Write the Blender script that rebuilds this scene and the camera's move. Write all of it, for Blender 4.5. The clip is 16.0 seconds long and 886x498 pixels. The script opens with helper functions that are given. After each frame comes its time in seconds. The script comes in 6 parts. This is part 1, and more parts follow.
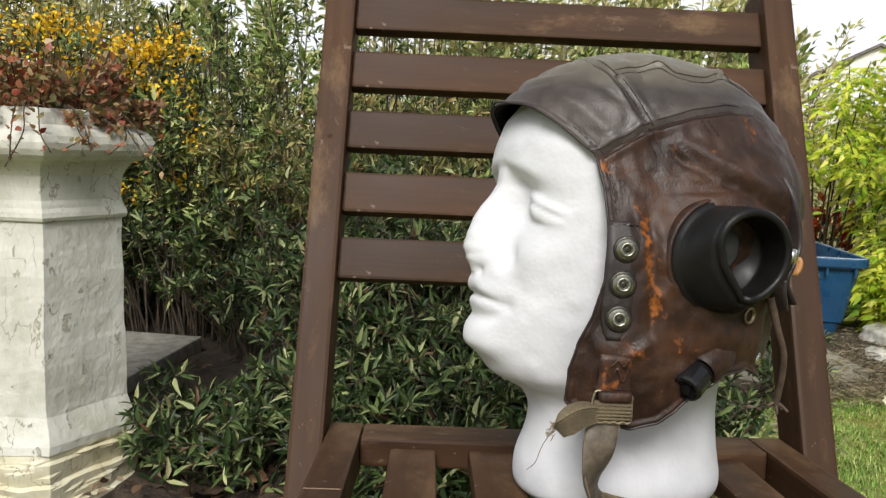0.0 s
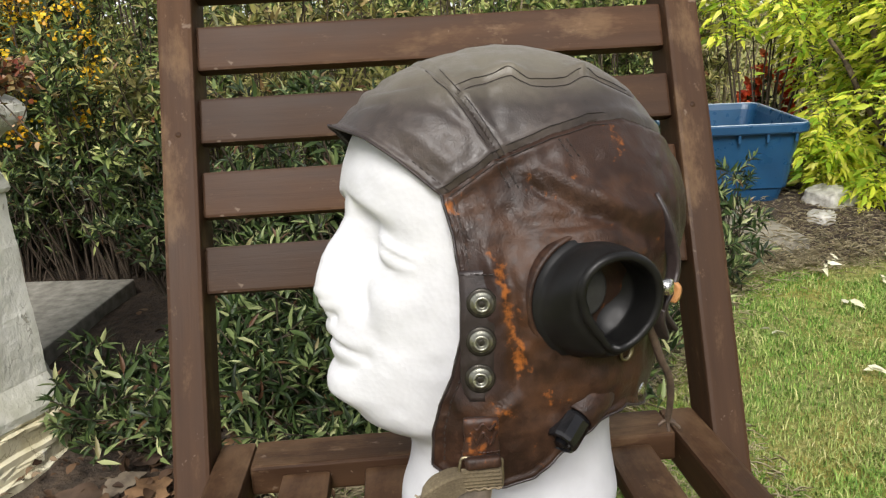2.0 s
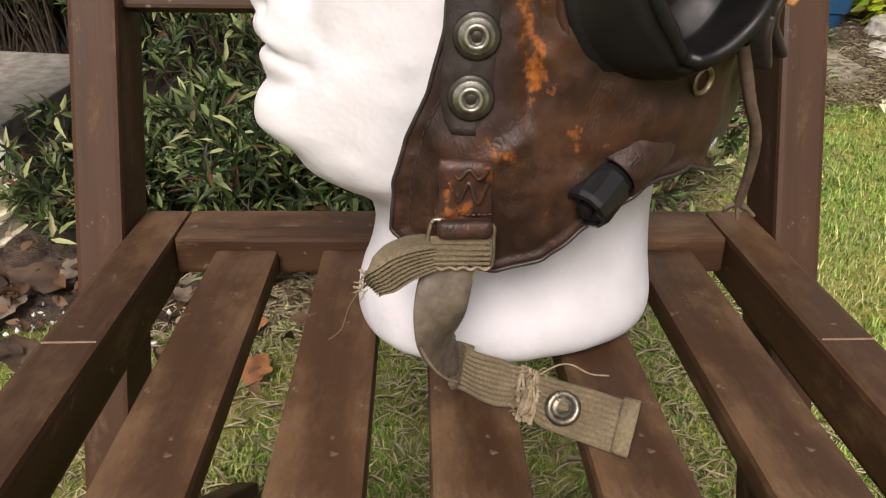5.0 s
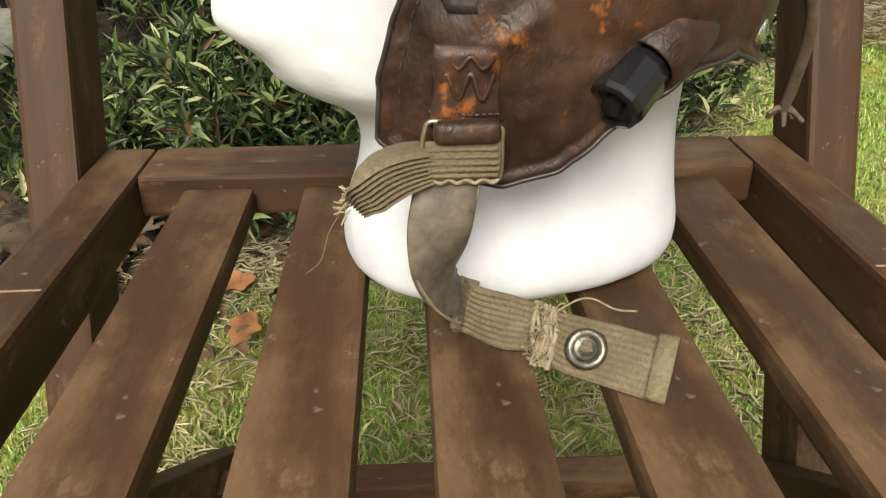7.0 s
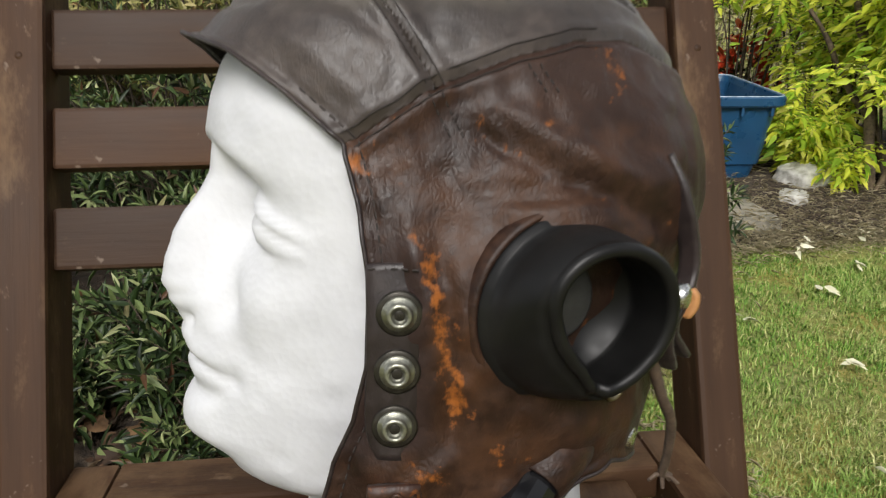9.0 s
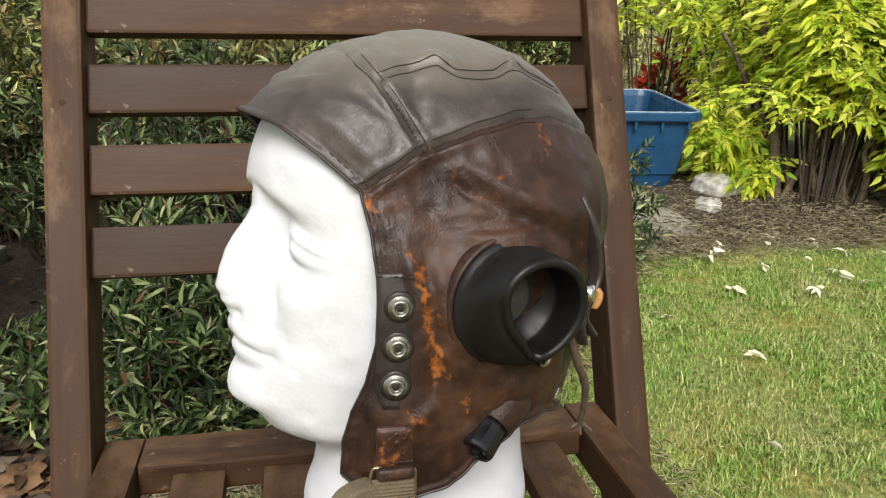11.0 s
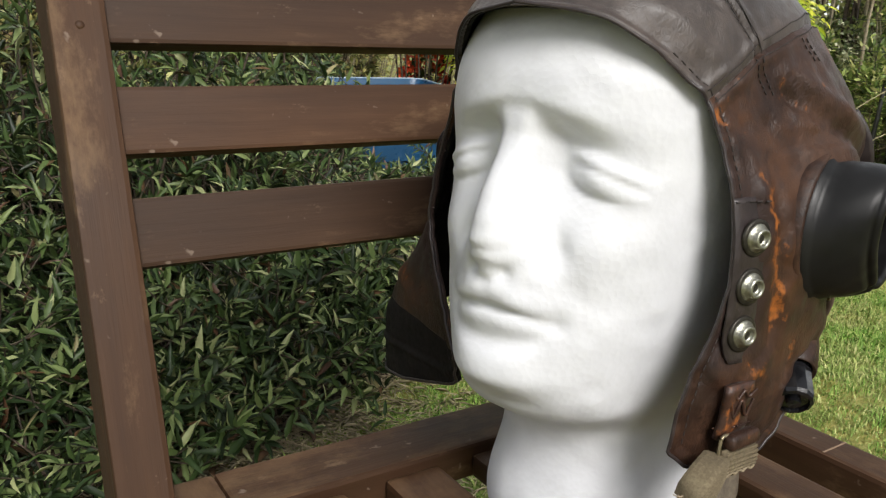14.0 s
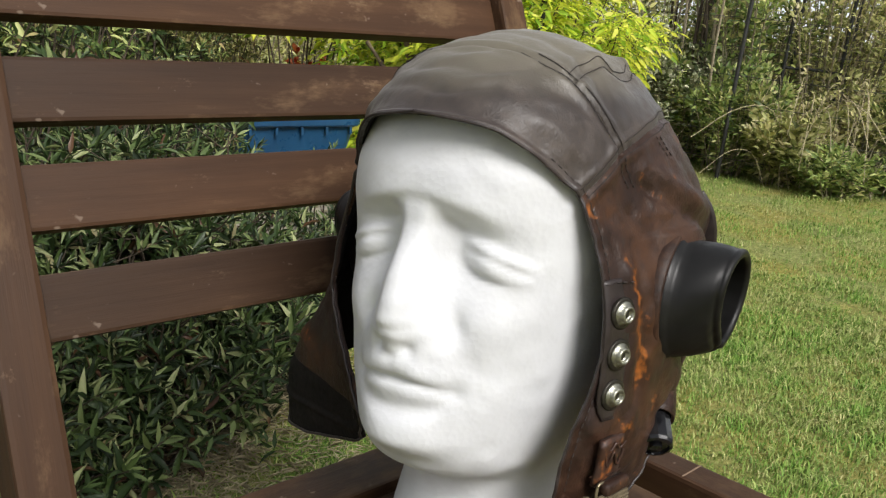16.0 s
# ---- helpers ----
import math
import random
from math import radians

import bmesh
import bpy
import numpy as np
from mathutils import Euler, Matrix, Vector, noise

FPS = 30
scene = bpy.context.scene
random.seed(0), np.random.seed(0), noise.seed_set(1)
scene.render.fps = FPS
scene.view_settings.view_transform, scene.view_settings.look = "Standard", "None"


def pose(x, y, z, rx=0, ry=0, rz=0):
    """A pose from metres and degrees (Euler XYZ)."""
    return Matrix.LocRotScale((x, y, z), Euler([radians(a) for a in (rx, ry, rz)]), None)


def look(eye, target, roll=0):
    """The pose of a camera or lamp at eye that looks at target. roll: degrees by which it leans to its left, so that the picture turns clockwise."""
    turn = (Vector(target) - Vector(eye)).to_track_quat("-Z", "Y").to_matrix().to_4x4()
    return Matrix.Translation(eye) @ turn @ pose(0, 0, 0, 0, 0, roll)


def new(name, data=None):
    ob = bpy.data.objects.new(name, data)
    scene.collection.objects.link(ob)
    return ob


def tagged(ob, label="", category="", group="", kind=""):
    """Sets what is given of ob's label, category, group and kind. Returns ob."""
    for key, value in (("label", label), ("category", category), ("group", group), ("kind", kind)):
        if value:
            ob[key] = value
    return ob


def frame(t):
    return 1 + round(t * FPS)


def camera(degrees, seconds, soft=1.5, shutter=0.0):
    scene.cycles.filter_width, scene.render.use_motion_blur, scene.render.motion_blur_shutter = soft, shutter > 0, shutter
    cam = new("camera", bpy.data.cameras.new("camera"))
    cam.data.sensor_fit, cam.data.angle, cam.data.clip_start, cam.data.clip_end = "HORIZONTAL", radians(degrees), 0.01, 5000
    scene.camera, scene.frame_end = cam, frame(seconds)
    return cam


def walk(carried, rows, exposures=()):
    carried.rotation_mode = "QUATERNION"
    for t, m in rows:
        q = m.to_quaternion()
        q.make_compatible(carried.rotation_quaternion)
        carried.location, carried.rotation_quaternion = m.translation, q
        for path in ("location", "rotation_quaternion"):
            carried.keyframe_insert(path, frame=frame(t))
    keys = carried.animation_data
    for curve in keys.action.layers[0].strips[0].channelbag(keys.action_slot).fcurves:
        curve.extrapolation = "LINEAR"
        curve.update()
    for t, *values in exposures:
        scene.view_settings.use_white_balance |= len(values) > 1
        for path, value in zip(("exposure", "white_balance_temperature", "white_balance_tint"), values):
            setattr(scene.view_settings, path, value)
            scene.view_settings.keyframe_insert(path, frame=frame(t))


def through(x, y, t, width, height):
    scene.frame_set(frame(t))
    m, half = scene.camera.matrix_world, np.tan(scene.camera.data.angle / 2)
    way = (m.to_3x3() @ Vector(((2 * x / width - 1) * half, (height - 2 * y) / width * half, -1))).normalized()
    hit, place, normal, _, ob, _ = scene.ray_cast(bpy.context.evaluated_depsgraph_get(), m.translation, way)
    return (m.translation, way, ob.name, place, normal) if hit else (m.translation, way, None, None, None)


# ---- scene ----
cam = camera(57.7, 16.0, soft=1.2, shutter=0.2)
# the chair's seat slopes down to its back; its frame is turned about the rear rail
SEAT = Matrix.Translation((0, 0, 0.42)) @ pose(0, 0, 0, -4.5) @ Matrix.Translation((0, 0, -0.42))
PATH = [
    (0, (-0.14, -0.771, 0.649), (-0.106, 1.225, 0.539), 2.4),
    (0.5, (-0.139, -0.77, 0.653), (-0.169, 1.215, 0.413), 1.1),
    (1, (-0.132, -0.766, 0.654), (-0.132, 1.209, 0.342), 1.0),
    (1.5, (-0.11, -0.734, 0.686), (0.034, 1.196, 0.182), 1.4),
    (2, (-0.053, -0.687, 0.765), (0.066, 1.262, 0.331), -3.2),
    (2.5, (-0.034, -0.704, 0.765), (0.101, 1.228, 0.269), -1.2),
    (3, (-0.029, -0.707, 0.758), (0.08, 1.207, 0.19), -0.5),
    (3.5, (-0.032, -0.707, 0.755), (0.06, 1.201, 0.162), 0.1),
    (4, (-0.029, -0.66, 0.736), (0.008, 1.24, 0.114), -0.1),
    (4.5, (-0.027, -0.568, 0.685), (0.04, 1.282, -0.071), 0.9),
    (7, (-0.027, -0.482, 0.611), (0.054, 1.294, -0.305), -0.4),
    (7.5, (-0.033, -0.458, 0.594), (0.054, 1.305, -0.345), -0.6),
    (8, (-0.034, -0.439, 0.6), (0.07, 1.342, -0.304), 0.5),
    (8.5, (-0.028, -0.447, 0.644), (0.112, 1.406, -0.095), 0.8),
    (9, (-0.018, -0.514, 0.731), (0.196, 1.406, 0.212), -0.5),
    (9.5, (-0.021, -0.628, 0.78), (0.209, 1.291, 0.267), -1.8),
    (12, (-0.193, -0.654, 0.77), (0.378, 1.192, 0.256), 3.1),
    (12.5, (-0.287, -0.591, 0.74), (0.413, 1.208, 0.218), 4.6),
    (13, (-0.32, -0.555, 0.706), (0.51, 1.187, 0.181), 6.4),
    (13.5, (-0.333, -0.509, 0.707), (0.576, 1.209, 0.235), 1.4),
    (14, (-0.337, -0.452, 0.712), (0.703, 1.183, 0.216), 1.3),
    (14.5, (-0.355, -0.431, 0.699), (0.766, 1.134, 0.156), 2.0),
    (15, (-0.378, -0.439, 0.723), (0.792, 1.101, 0.211), 3.2),
    (15.5, (-0.37, -0.457, 0.745), (0.857, 1.047, 0.261), 2.2),
    (16, (-0.371, -0.47, 0.763), (0.918, 0.985, 0.291), 2.4),
]
EXPOSURE = [(0, 0.22, 6350, 11), (1, 0.22, 6350, 11), (2, 0.4, 6420, 12), (3.5, 0.55, 6700, 20), (4.5, 0.4, 6850, 22), (7, 0.82, 6950, 9), (7.6, 0.74, 6950, 9), (8.2, 0.52, 6600, 9), (8.6, 0.26, 6350, 11), (9, 0.14, 6350, 11), (9.4, 0.3, 6350, 11), (9.7, 0.5, 6350, 11), (12, 0.44, 6450, 13), (13, 0.38, 6350, 11), (14.5, 0.3, 6350, 11), (16, 0.26, 6350, 11)]
walk(cam, [(t, SEAT @ look(eye, target, roll)) for t, eye, target, roll in PATH], EXPOSURE)

# ---- world, sun, exposure ----
world = bpy.data.worlds.new("sky")
scene.world = world
world.use_nodes = True
wt = world.node_tree
sky = wt.nodes.new("ShaderNodeTexSky")
sky.sky_type, sky.sun_disc = "NISHITA", False
sky.sun_elevation, sky.sun_rotation = radians(43), radians(191)
sky.air_density, sky.dust_density = 1.0, 6.0
veil = wt.nodes.new("ShaderNodeHueSaturation")
veil.inputs["Saturation"].default_value = 0.3
wt.links.new(sky.outputs[0], veil.inputs["Color"])
# thin overcast, brightest overhead
where = wt.nodes.new("ShaderNodeTexCoord")
height = wt.nodes.new("ShaderNodeSeparateXYZ")
wt.links.new(where.outputs["Generated"], height.inputs[0])
cloud = wt.nodes.new("ShaderNodeValToRGB")
cloud.color_ramp.elements[0].position, cloud.color_ramp.elements[0].color = 0.0, (1.9, 1.95, 2.0, 1)
cloud.color_ramp.elements[1].position, cloud.color_ramp.elements[1].color = 1.0, (6.6, 6.75, 6.9, 1)
wt.links.new(height.outputs[2], cloud.inputs[0])
over = wt.nodes.new("ShaderNodeMix")
over.data_type, over.blend_type = "RGBA", "ADD"
over.inputs[0].default_value = 1.0
wt.links.new(veil.outputs[0], over.inputs[6])
wt.links.new(cloud.outputs[0], over.inputs[7])
wt.links.new(over.outputs[2], wt.nodes["Background"].inputs[0])
wt.nodes["Background"].inputs[1].default_value = 0.045
sun_data = bpy.data.lights.new("sun", "SUN")
sun_data.energy, sun_data.angle, sun_data.color = 3.3, radians(26), (1.0, 0.96, 0.9)
sun = new("sun", sun_data)
sun.matrix_world = look((-0.42, -2.2, 2.1), (0, 0, 0))

# ---- materials ----
def mat(name, rough=0.6, metal=0.0):
    m = bpy.data.materials.new(name)
    m.use_nodes = True
    b = m.node_tree.nodes["Principled BSDF"]
    b.inputs["Roughness"].default_value, b.inputs["Metallic"].default_value = rough, metal
    return m, m.node_tree, b


def node(nt, kind, **inputs):
    n = nt.nodes.new(kind)
    for k, v in inputs.items():
        n.inputs[k.replace("_", " ")].default_value = v
    return n


def coords(nt, scale=(1, 1, 1), rot=(0, 0, 0)):
    c = nt.nodes.new("ShaderNodeTexCoord")
    m = nt.nodes.new("ShaderNodeMapping")
    m.inputs["Scale"].default_value, m.inputs["Rotation"].default_value = scale, rot
    nt.links.new(c.outputs["Object"], m.inputs["Vector"])
    return m.outputs[0]


def noise_tex(nt, vec, scale, detail=4.0, rough=0.55):
    n = node(nt, "ShaderNodeTexNoise", Scale=scale, Detail=detail, Roughness=rough)
    nt.links.new(vec, n.inputs["Vector"])
    return n.outputs["Fac"]


def ramp(nt, fac, *stops):
    r = nt.nodes.new("ShaderNodeValToRGB")
    while len(r.color_ramp.elements) < len(stops):
        r.color_ramp.elements.new(0.5)
    for e, (p, c) in zip(r.color_ramp.elements, stops):
        e.position, e.color = p, (*c, 1) if len(c) == 3 else c
    nt.links.new(fac, r.inputs[0])
    return r.outputs[0]


def mix(nt, fac, a, b, kind="MIX"):
    n = nt.nodes.new("ShaderNodeMix")
    n.data_type, n.blend_type = "RGBA", kind
    for sock, v in ((n.inputs[0], fac), (n.inputs[6], a), (n.inputs[7], b)):
        if isinstance(v, (int, float)):
            sock.default_value = v
        elif isinstance(v, tuple):
            sock.default_value = (*v, 1)
        else:
            nt.links.new(v, sock)
    return n.outputs[2]


def bump(nt, b, height, strength=0.3, dist=0.002):
    n = node(nt, "ShaderNodeBump", Strength=strength, Distance=dist)
    nt.links.new(height, n.inputs["Height"])
    nt.links.new(n.outputs[0], b.inputs["Normal"])


G = lambda v: (v, v, v)


def make_wood():
    m, nt, b = mat("stained_wood", 0.62)
    b.inputs["Specular IOR Level"].default_value = 0.2
    rnd = nt.nodes.new("ShaderNodeObjectInfo").outputs["Random"]
    long = noise_tex(nt, coords(nt, (3, 45, 45)), 1.6, 6)
    fine = noise_tex(nt, coords(nt, (14, 260, 260)), 2.0, 4)
    broad = noise_tex(nt, coords(nt, (3, 9, 9)), 1.4, 5, 0.6)
    col = ramp(nt, mix(nt, 0.55, long, broad), (0.32, (0.027, 0.0130, 0.0062)), (0.5, (0.047, 0.0235, 0.0116)), (0.7, (0.076, 0.0400, 0.0200)))
    tone = ramp(nt, rnd, (0, (0.80, 0.80, 0.80)), (1, (1.2, 1.14, 1.08)))
    col = mix(nt, 1.0, col, tone, "MULTIPLY")
    dust = ramp(nt, noise_tex(nt, coords(nt, (6, 14, 14)), 1.6, 8, 0.7), (0.54, G(0)), (0.68, G(1)))
    col = mix(nt, mix(nt, 0.5, G(0), dust), col, (0.185, 0.115, 0.060))
    # dust, dried water marks, and sky light painted paler onto what faces up
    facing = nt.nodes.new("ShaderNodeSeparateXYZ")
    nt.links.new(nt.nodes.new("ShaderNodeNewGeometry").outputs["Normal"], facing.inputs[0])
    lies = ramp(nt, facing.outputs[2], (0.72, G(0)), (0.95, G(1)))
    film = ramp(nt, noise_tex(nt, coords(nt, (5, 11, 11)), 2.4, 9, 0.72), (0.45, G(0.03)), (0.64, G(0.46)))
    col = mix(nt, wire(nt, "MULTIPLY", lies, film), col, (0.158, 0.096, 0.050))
    drips = ramp(nt, noise_tex(nt, coords(nt, (22, 40, 40)), 1.0, 7, 0.72), (0.62, G(0)), (0.68, G(1)))
    col = mix(nt, mix(nt, 0.35, G(0), drips), col, (0.21, 0.14, 0.085))
    spots = ramp(nt, noise_tex(nt, coords(nt), 90, 2), (0.70, G(0)), (0.76, G(1)))
    col = mix(nt, mix(nt, 0.4, G(0), spots), col, (0.28, 0.22, 0.17))
    nt.links.new(col, b.inputs["Base Color"])
    nt.links.new(ramp(nt, broad, (0.3, G(0.46)), (0.7, G(0.72))), b.inputs["Roughness"])
    bump(nt, b, mix(nt, 0.5, long, fine), 0.3, 0.0013)
    return m


def make_foam():
    m, nt, b = mat("white_foam", 0.62)
    v = node(nt, "ShaderNodeTexVoronoi", Scale=260.0)
    nt.links.new(coords(nt), v.inputs["Vector"])
    n = noise_tex(nt, coords(nt), 35, 4)
    nt.links.new(ramp(nt, n, (0.3, (0.525, 0.532, 0.552)), (0.7, (0.598, 0.606, 0.626))), b.inputs["Base Color"])
    nt.links.new(ramp(nt, n, (0.35, G(0.5)), (0.7, G(0.7))), b.inputs["Roughness"])
    bump(nt, b, mix(nt, 0.5, v.outputs["Distance"], noise_tex(nt, coords(nt), 120, 4)), 0.4, 0.0008)
    return m


def make_leather(name, dark, mid, light, worn, amount, shine, band=False, spec=0.45, sheen=0.03, olive_sheen=None):
    """Leather in the helmet's own axes: f ahead, s to its left, z up. band: rubbed patches behind the studs, under the seam and round the tab."""
    m, nt, b = mat(name, shine)
    b.inputs["Specular IOR Level"].default_value = spec
    big = noise_tex(nt, coords(nt), 24, 7, 0.62)
    fine = noise_tex(nt, coords(nt), 190, 6, 0.65)
    col = ramp(nt, mix(nt, 0.35, big, fine), (0.34, dark), (0.5, mid), (0.66, light))
    scuff = mix(nt, 0.4, noise_tex(nt, coords(nt, (1, 1, 0.5)), 46, 8, 0.72), fine)
    if band:
        xyz = nt.nodes.new("ShaderNodeSeparateXYZ")
        nt.links.new(coords(nt), xyz.inputs[0])
        calc = lambda op, u, v=0.0: wire(nt, op, u, v)
        wob = calc("MULTIPLY", calc("SUBTRACT", noise_tex(nt, coords(nt), 60, 5), 0.5), 0.030)

        def patch(f, z, wide, high):
            u = calc("DIVIDE", calc("SUBTRACT", calc("ADD", xyz.outputs[0], wob), f), wide)
            v = calc("DIVIDE", calc("SUBTRACT", calc("ADD", xyz.outputs[2], wob), z), high)
            d = calc("SQRT", calc("ADD", calc("MULTIPLY", u, u), calc("MULTIPLY", v, v)))
            return ramp(nt, d, (0.25, G(1)), (1.0, G(0)))
        warm = None
        for q in ((0.052, 0.684, 0.022, 0.022), (0.030, 0.655, 0.020, 0.028), (0.005, 0.672, 0.026, 0.012), (0.030, 0.600, 0.016, 0.045), (0.012, 0.560, 0.026, 0.016), (0.050, 0.548, 0.022, 0.018), (-0.045, 0.560, 0.028, 0.018), (-0.045, 0.685, 0.03, 0.012)):
            w = patch(*q)
            warm = w if warm is None else calc("MAXIMUM", warm, w)
        warm = calc("MULTIPLY", warm, ramp(nt, noise_tex(nt, coords(nt), 70, 6, 0.65), (0.36, G(0.0)), (0.60, G(0.9))))
        col = mix(nt, warm, col, (0.056, 0.0235, 0.0100))
        line = calc("SUBTRACT", xyz.outputs[0], calc("ADD", calc("MULTIPLY", xyz.outputs[2], 0.19), 0.0345 - 0.19 * 0.6077))
        gap = calc("ABSOLUTE", calc("ADD", line, calc("MULTIPLY", wob, 0.5)))
        streak = calc("MULTIPLY", ramp(nt, gap, (0.0, G(1)), (0.0085, G(0))), ramp(nt, xyz.outputs[2], (0.56, G(0)), (0.58, G(1)), (0.645, G(1)), (0.668, G(0.2)), (0.69, G(0))))
        edge = calc("MULTIPLY", patch(0.060, 0.680, 0.010, 0.018), 0.7)
        tabs = calc("MULTIPLY", patch(0.047, 0.552, 0.012, 0.010), 0.8)
        low = calc("MULTIPLY", patch(0.016, 0.556, 0.024, 0.006), 0.6)
        strength = calc("MAXIMUM", calc("MAXIMUM", streak, edge), calc("MAXIMUM", tabs, low))
        scuff = calc("ADD", scuff, calc("MULTIPLY", strength, 0.15))
        strip = ramp(nt, xyz.outputs[0], (0.040, G(0)), (0.046, G(0.6)))
        strip = calc("MULTIPLY", strip, ramp(nt, xyz.outputs[2], (0.555, G(0)), (0.565, G(1)), (0.64, G(1)), (0.66, G(0))))
        col = mix(nt, strip, col, (0.026, 0.016, 0.015))
        col = mix(nt, calc("MULTIPLY", ramp(nt, xyz.outputs[2], (0.66, G(0)), (0.72, G(0.6))), ramp(nt, xyz.outputs[0], (-0.03, G(1)), (0.02, G(0)))), col, (0.036, 0.020, 0.0145))
    if olive_sheen:
        # crown worn to olive, sky sheen painted in; sides are left a purplish brown
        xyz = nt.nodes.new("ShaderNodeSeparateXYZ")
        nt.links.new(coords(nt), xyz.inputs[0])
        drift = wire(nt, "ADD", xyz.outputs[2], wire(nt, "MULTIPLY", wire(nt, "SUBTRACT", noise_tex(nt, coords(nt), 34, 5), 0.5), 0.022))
        col = mix(nt, ramp(nt, drift, (0.740, G(0)), (0.768, G(0.9))), col, olive_sheen)
    mask = ramp(nt, scuff, (amount, G(0)), (amount + 0.10, G(1)))
    col = mix(nt, mix(nt, 0.85, G(0), mask), col, worn)
    b.inputs["Sheen Weight"].default_value, b.inputs["Sheen Roughness"].default_value = sheen, 0.45
    nt.links.new(col, b.inputs["Base Color"])
    nt.links.new(ramp(nt, mix(nt, 0.5, fine, big), (0.35, G(shine - 0.10)), (0.65, G(shine + 0.16))), b.inputs["Roughness"])
    crease = node(nt, "ShaderNodeTexVoronoi", Scale=420.0)
    crease.feature = "DISTANCE_TO_EDGE"
    bent = nt.nodes.new("ShaderNodeMix")
    bent.data_type = "VECTOR"
    bent.inputs[0].default_value = 0.012
    warp = node(nt, "ShaderNodeTexNoise", Scale=60.0, Detail=3.0)
    place = coords(nt, (1, 1, 0.7))
    nt.links.new(place, warp.inputs["Vector"])
    nt.links.new(place, bent.inputs[4])
    nt.links.new(warp.outputs["Color"], bent.inputs[5])
    nt.links.new(bent.outputs[1], crease.inputs["Vector"])
    folds = []
    for turn, scale, stretch in ((0.5, 38.0, (0.55, 1, 1.7)), (-0.25, 44.0, (1.9, 1, 0.45))):
        lines = nt.nodes.new("ShaderNodeTexNoise")
        lines.noise_type = "RIDGED_MULTIFRACTAL"
        for key, val in (("Scale", scale), ("Detail", 6.0), ("Roughness", 0.6), ("Distortion", 0.6)):
            lines.inputs[key].default_value = val
        nt.links.new(coords(nt, stretch, (0, turn, 0)), lines.inputs["Vector"])
        folds.append(ramp(nt, lines.outputs["Fac"], (0.3, G(1)), (0.95, G(0.0))))
    relief = mix(nt, 0.4, noise_tex(nt, coords(nt, (1.3, 1, 0.6)), 120, 8, 0.65), crease.outputs["Distance"])
    patchy = ramp(nt, noise_tex(nt, coords(nt), 30, 3), (0.42, G(0.0)), (0.6, G(0.6)))
    relief = mix(nt, patchy, relief, mix(nt, 0.5, folds[0], folds[1]))
    bump(nt, b, relief, 0.5 if band else 0.3, 0.0020)
    return m


def wire(nt, op, u, v=0.0):
    n = nt.nodes.new("ShaderNodeMath")
    n.operation = op
    for sock, val in ((n.inputs[0], u), (n.inputs[1], v)):
        if isinstance(val, (int, float)):
            sock.default_value = val
        else:
            nt.links.new(val, sock)
    return n.outputs[0]


def make_plain(name, a, b_col, rough, metal=0.0, scale=60.0, bumpy=0.15, depth=0.001):
    m, nt, b = mat(name, rough, metal)
    n = noise_tex(nt, coords(nt), scale, 6, 0.6)
    nt.links.new(ramp(nt, n, (0.32, a), (0.68, b_col)), b.inputs["Base Color"])
    nt.links.new(ramp(nt, noise_tex(nt, coords(nt), scale * 2.7, 3), (0.3, G(max(rough - 0.1, 0.05))), (0.7, G(rough + 0.1))), b.inputs["Roughness"])
    bump(nt, b, n, bumpy, depth)
    return m


def make_leaf(name, *stops, rough=0.45, through=0.25):
    m, nt, b = mat(name, rough)
    b.inputs["Specular IOR Level"].default_value = 0.32
    geo = nt.nodes.new("ShaderNodeNewGeometry")
    col = ramp(nt, geo.outputs["Random Per Island"], *stops)
    col = mix(nt, 0.35, col, ramp(nt, noise_tex(nt, coords(nt), 2.2, 3), (0.35, (0.55, 0.55, 0.5)), (0.65, (1.35, 1.3, 1.1))), "MULTIPLY")
    nt.links.new(col, b.inputs["Base Color"])
    t = nt.nodes.new("ShaderNodeBsdfTranslucent")
    nt.links.new(col, t.inputs[0])
    ms = nt.nodes.new("ShaderNodeMixShader")
    ms.inputs[0].default_value = through
    nt.links.new(b.outputs[0], ms.inputs[1])
    nt.links.new(t.outputs[0], ms.inputs[2])
    nt.links.new(ms.outputs[0], nt.nodes["Material Output"].inputs[0])
    return m


def make_grass():
    """Blades green in places and bleached to straw in patches."""
    m, nt, b = mat("grass_blades", 0.6)
    b.inputs["Specular IOR Level"].default_value = 0.3
    rnd = nt.nodes.new("ShaderNodeNewGeometry").outputs["Random Per Island"]
    green = ramp(nt, rnd, (0.0, (0.062, 0.165, 0.015)), (0.45, (0.145, 0.295, 0.036)), (0.8, (0.26, 0.385, 0.072)), (1.0, (0.52, 0.50, 0.20)))
    dry = ramp(nt, rnd, (0.0, (0.15, 0.19, 0.045)), (0.35, (0.28, 0.30, 0.088)), (0.7, (0.43, 0.39, 0.16)), (1.0, (0.58, 0.52, 0.29)))
    patch = ramp(nt, mix(nt, 0.35, noise_tex(nt, coords(nt), 2.6, 5, 0.6), noise_tex(nt, coords(nt), 15, 4)), (0.45, G(0.08)), (0.64, G(0.85)))
    nt.links.new(mix(nt, patch, green, dry), b.inputs["Base Color"])
    return m


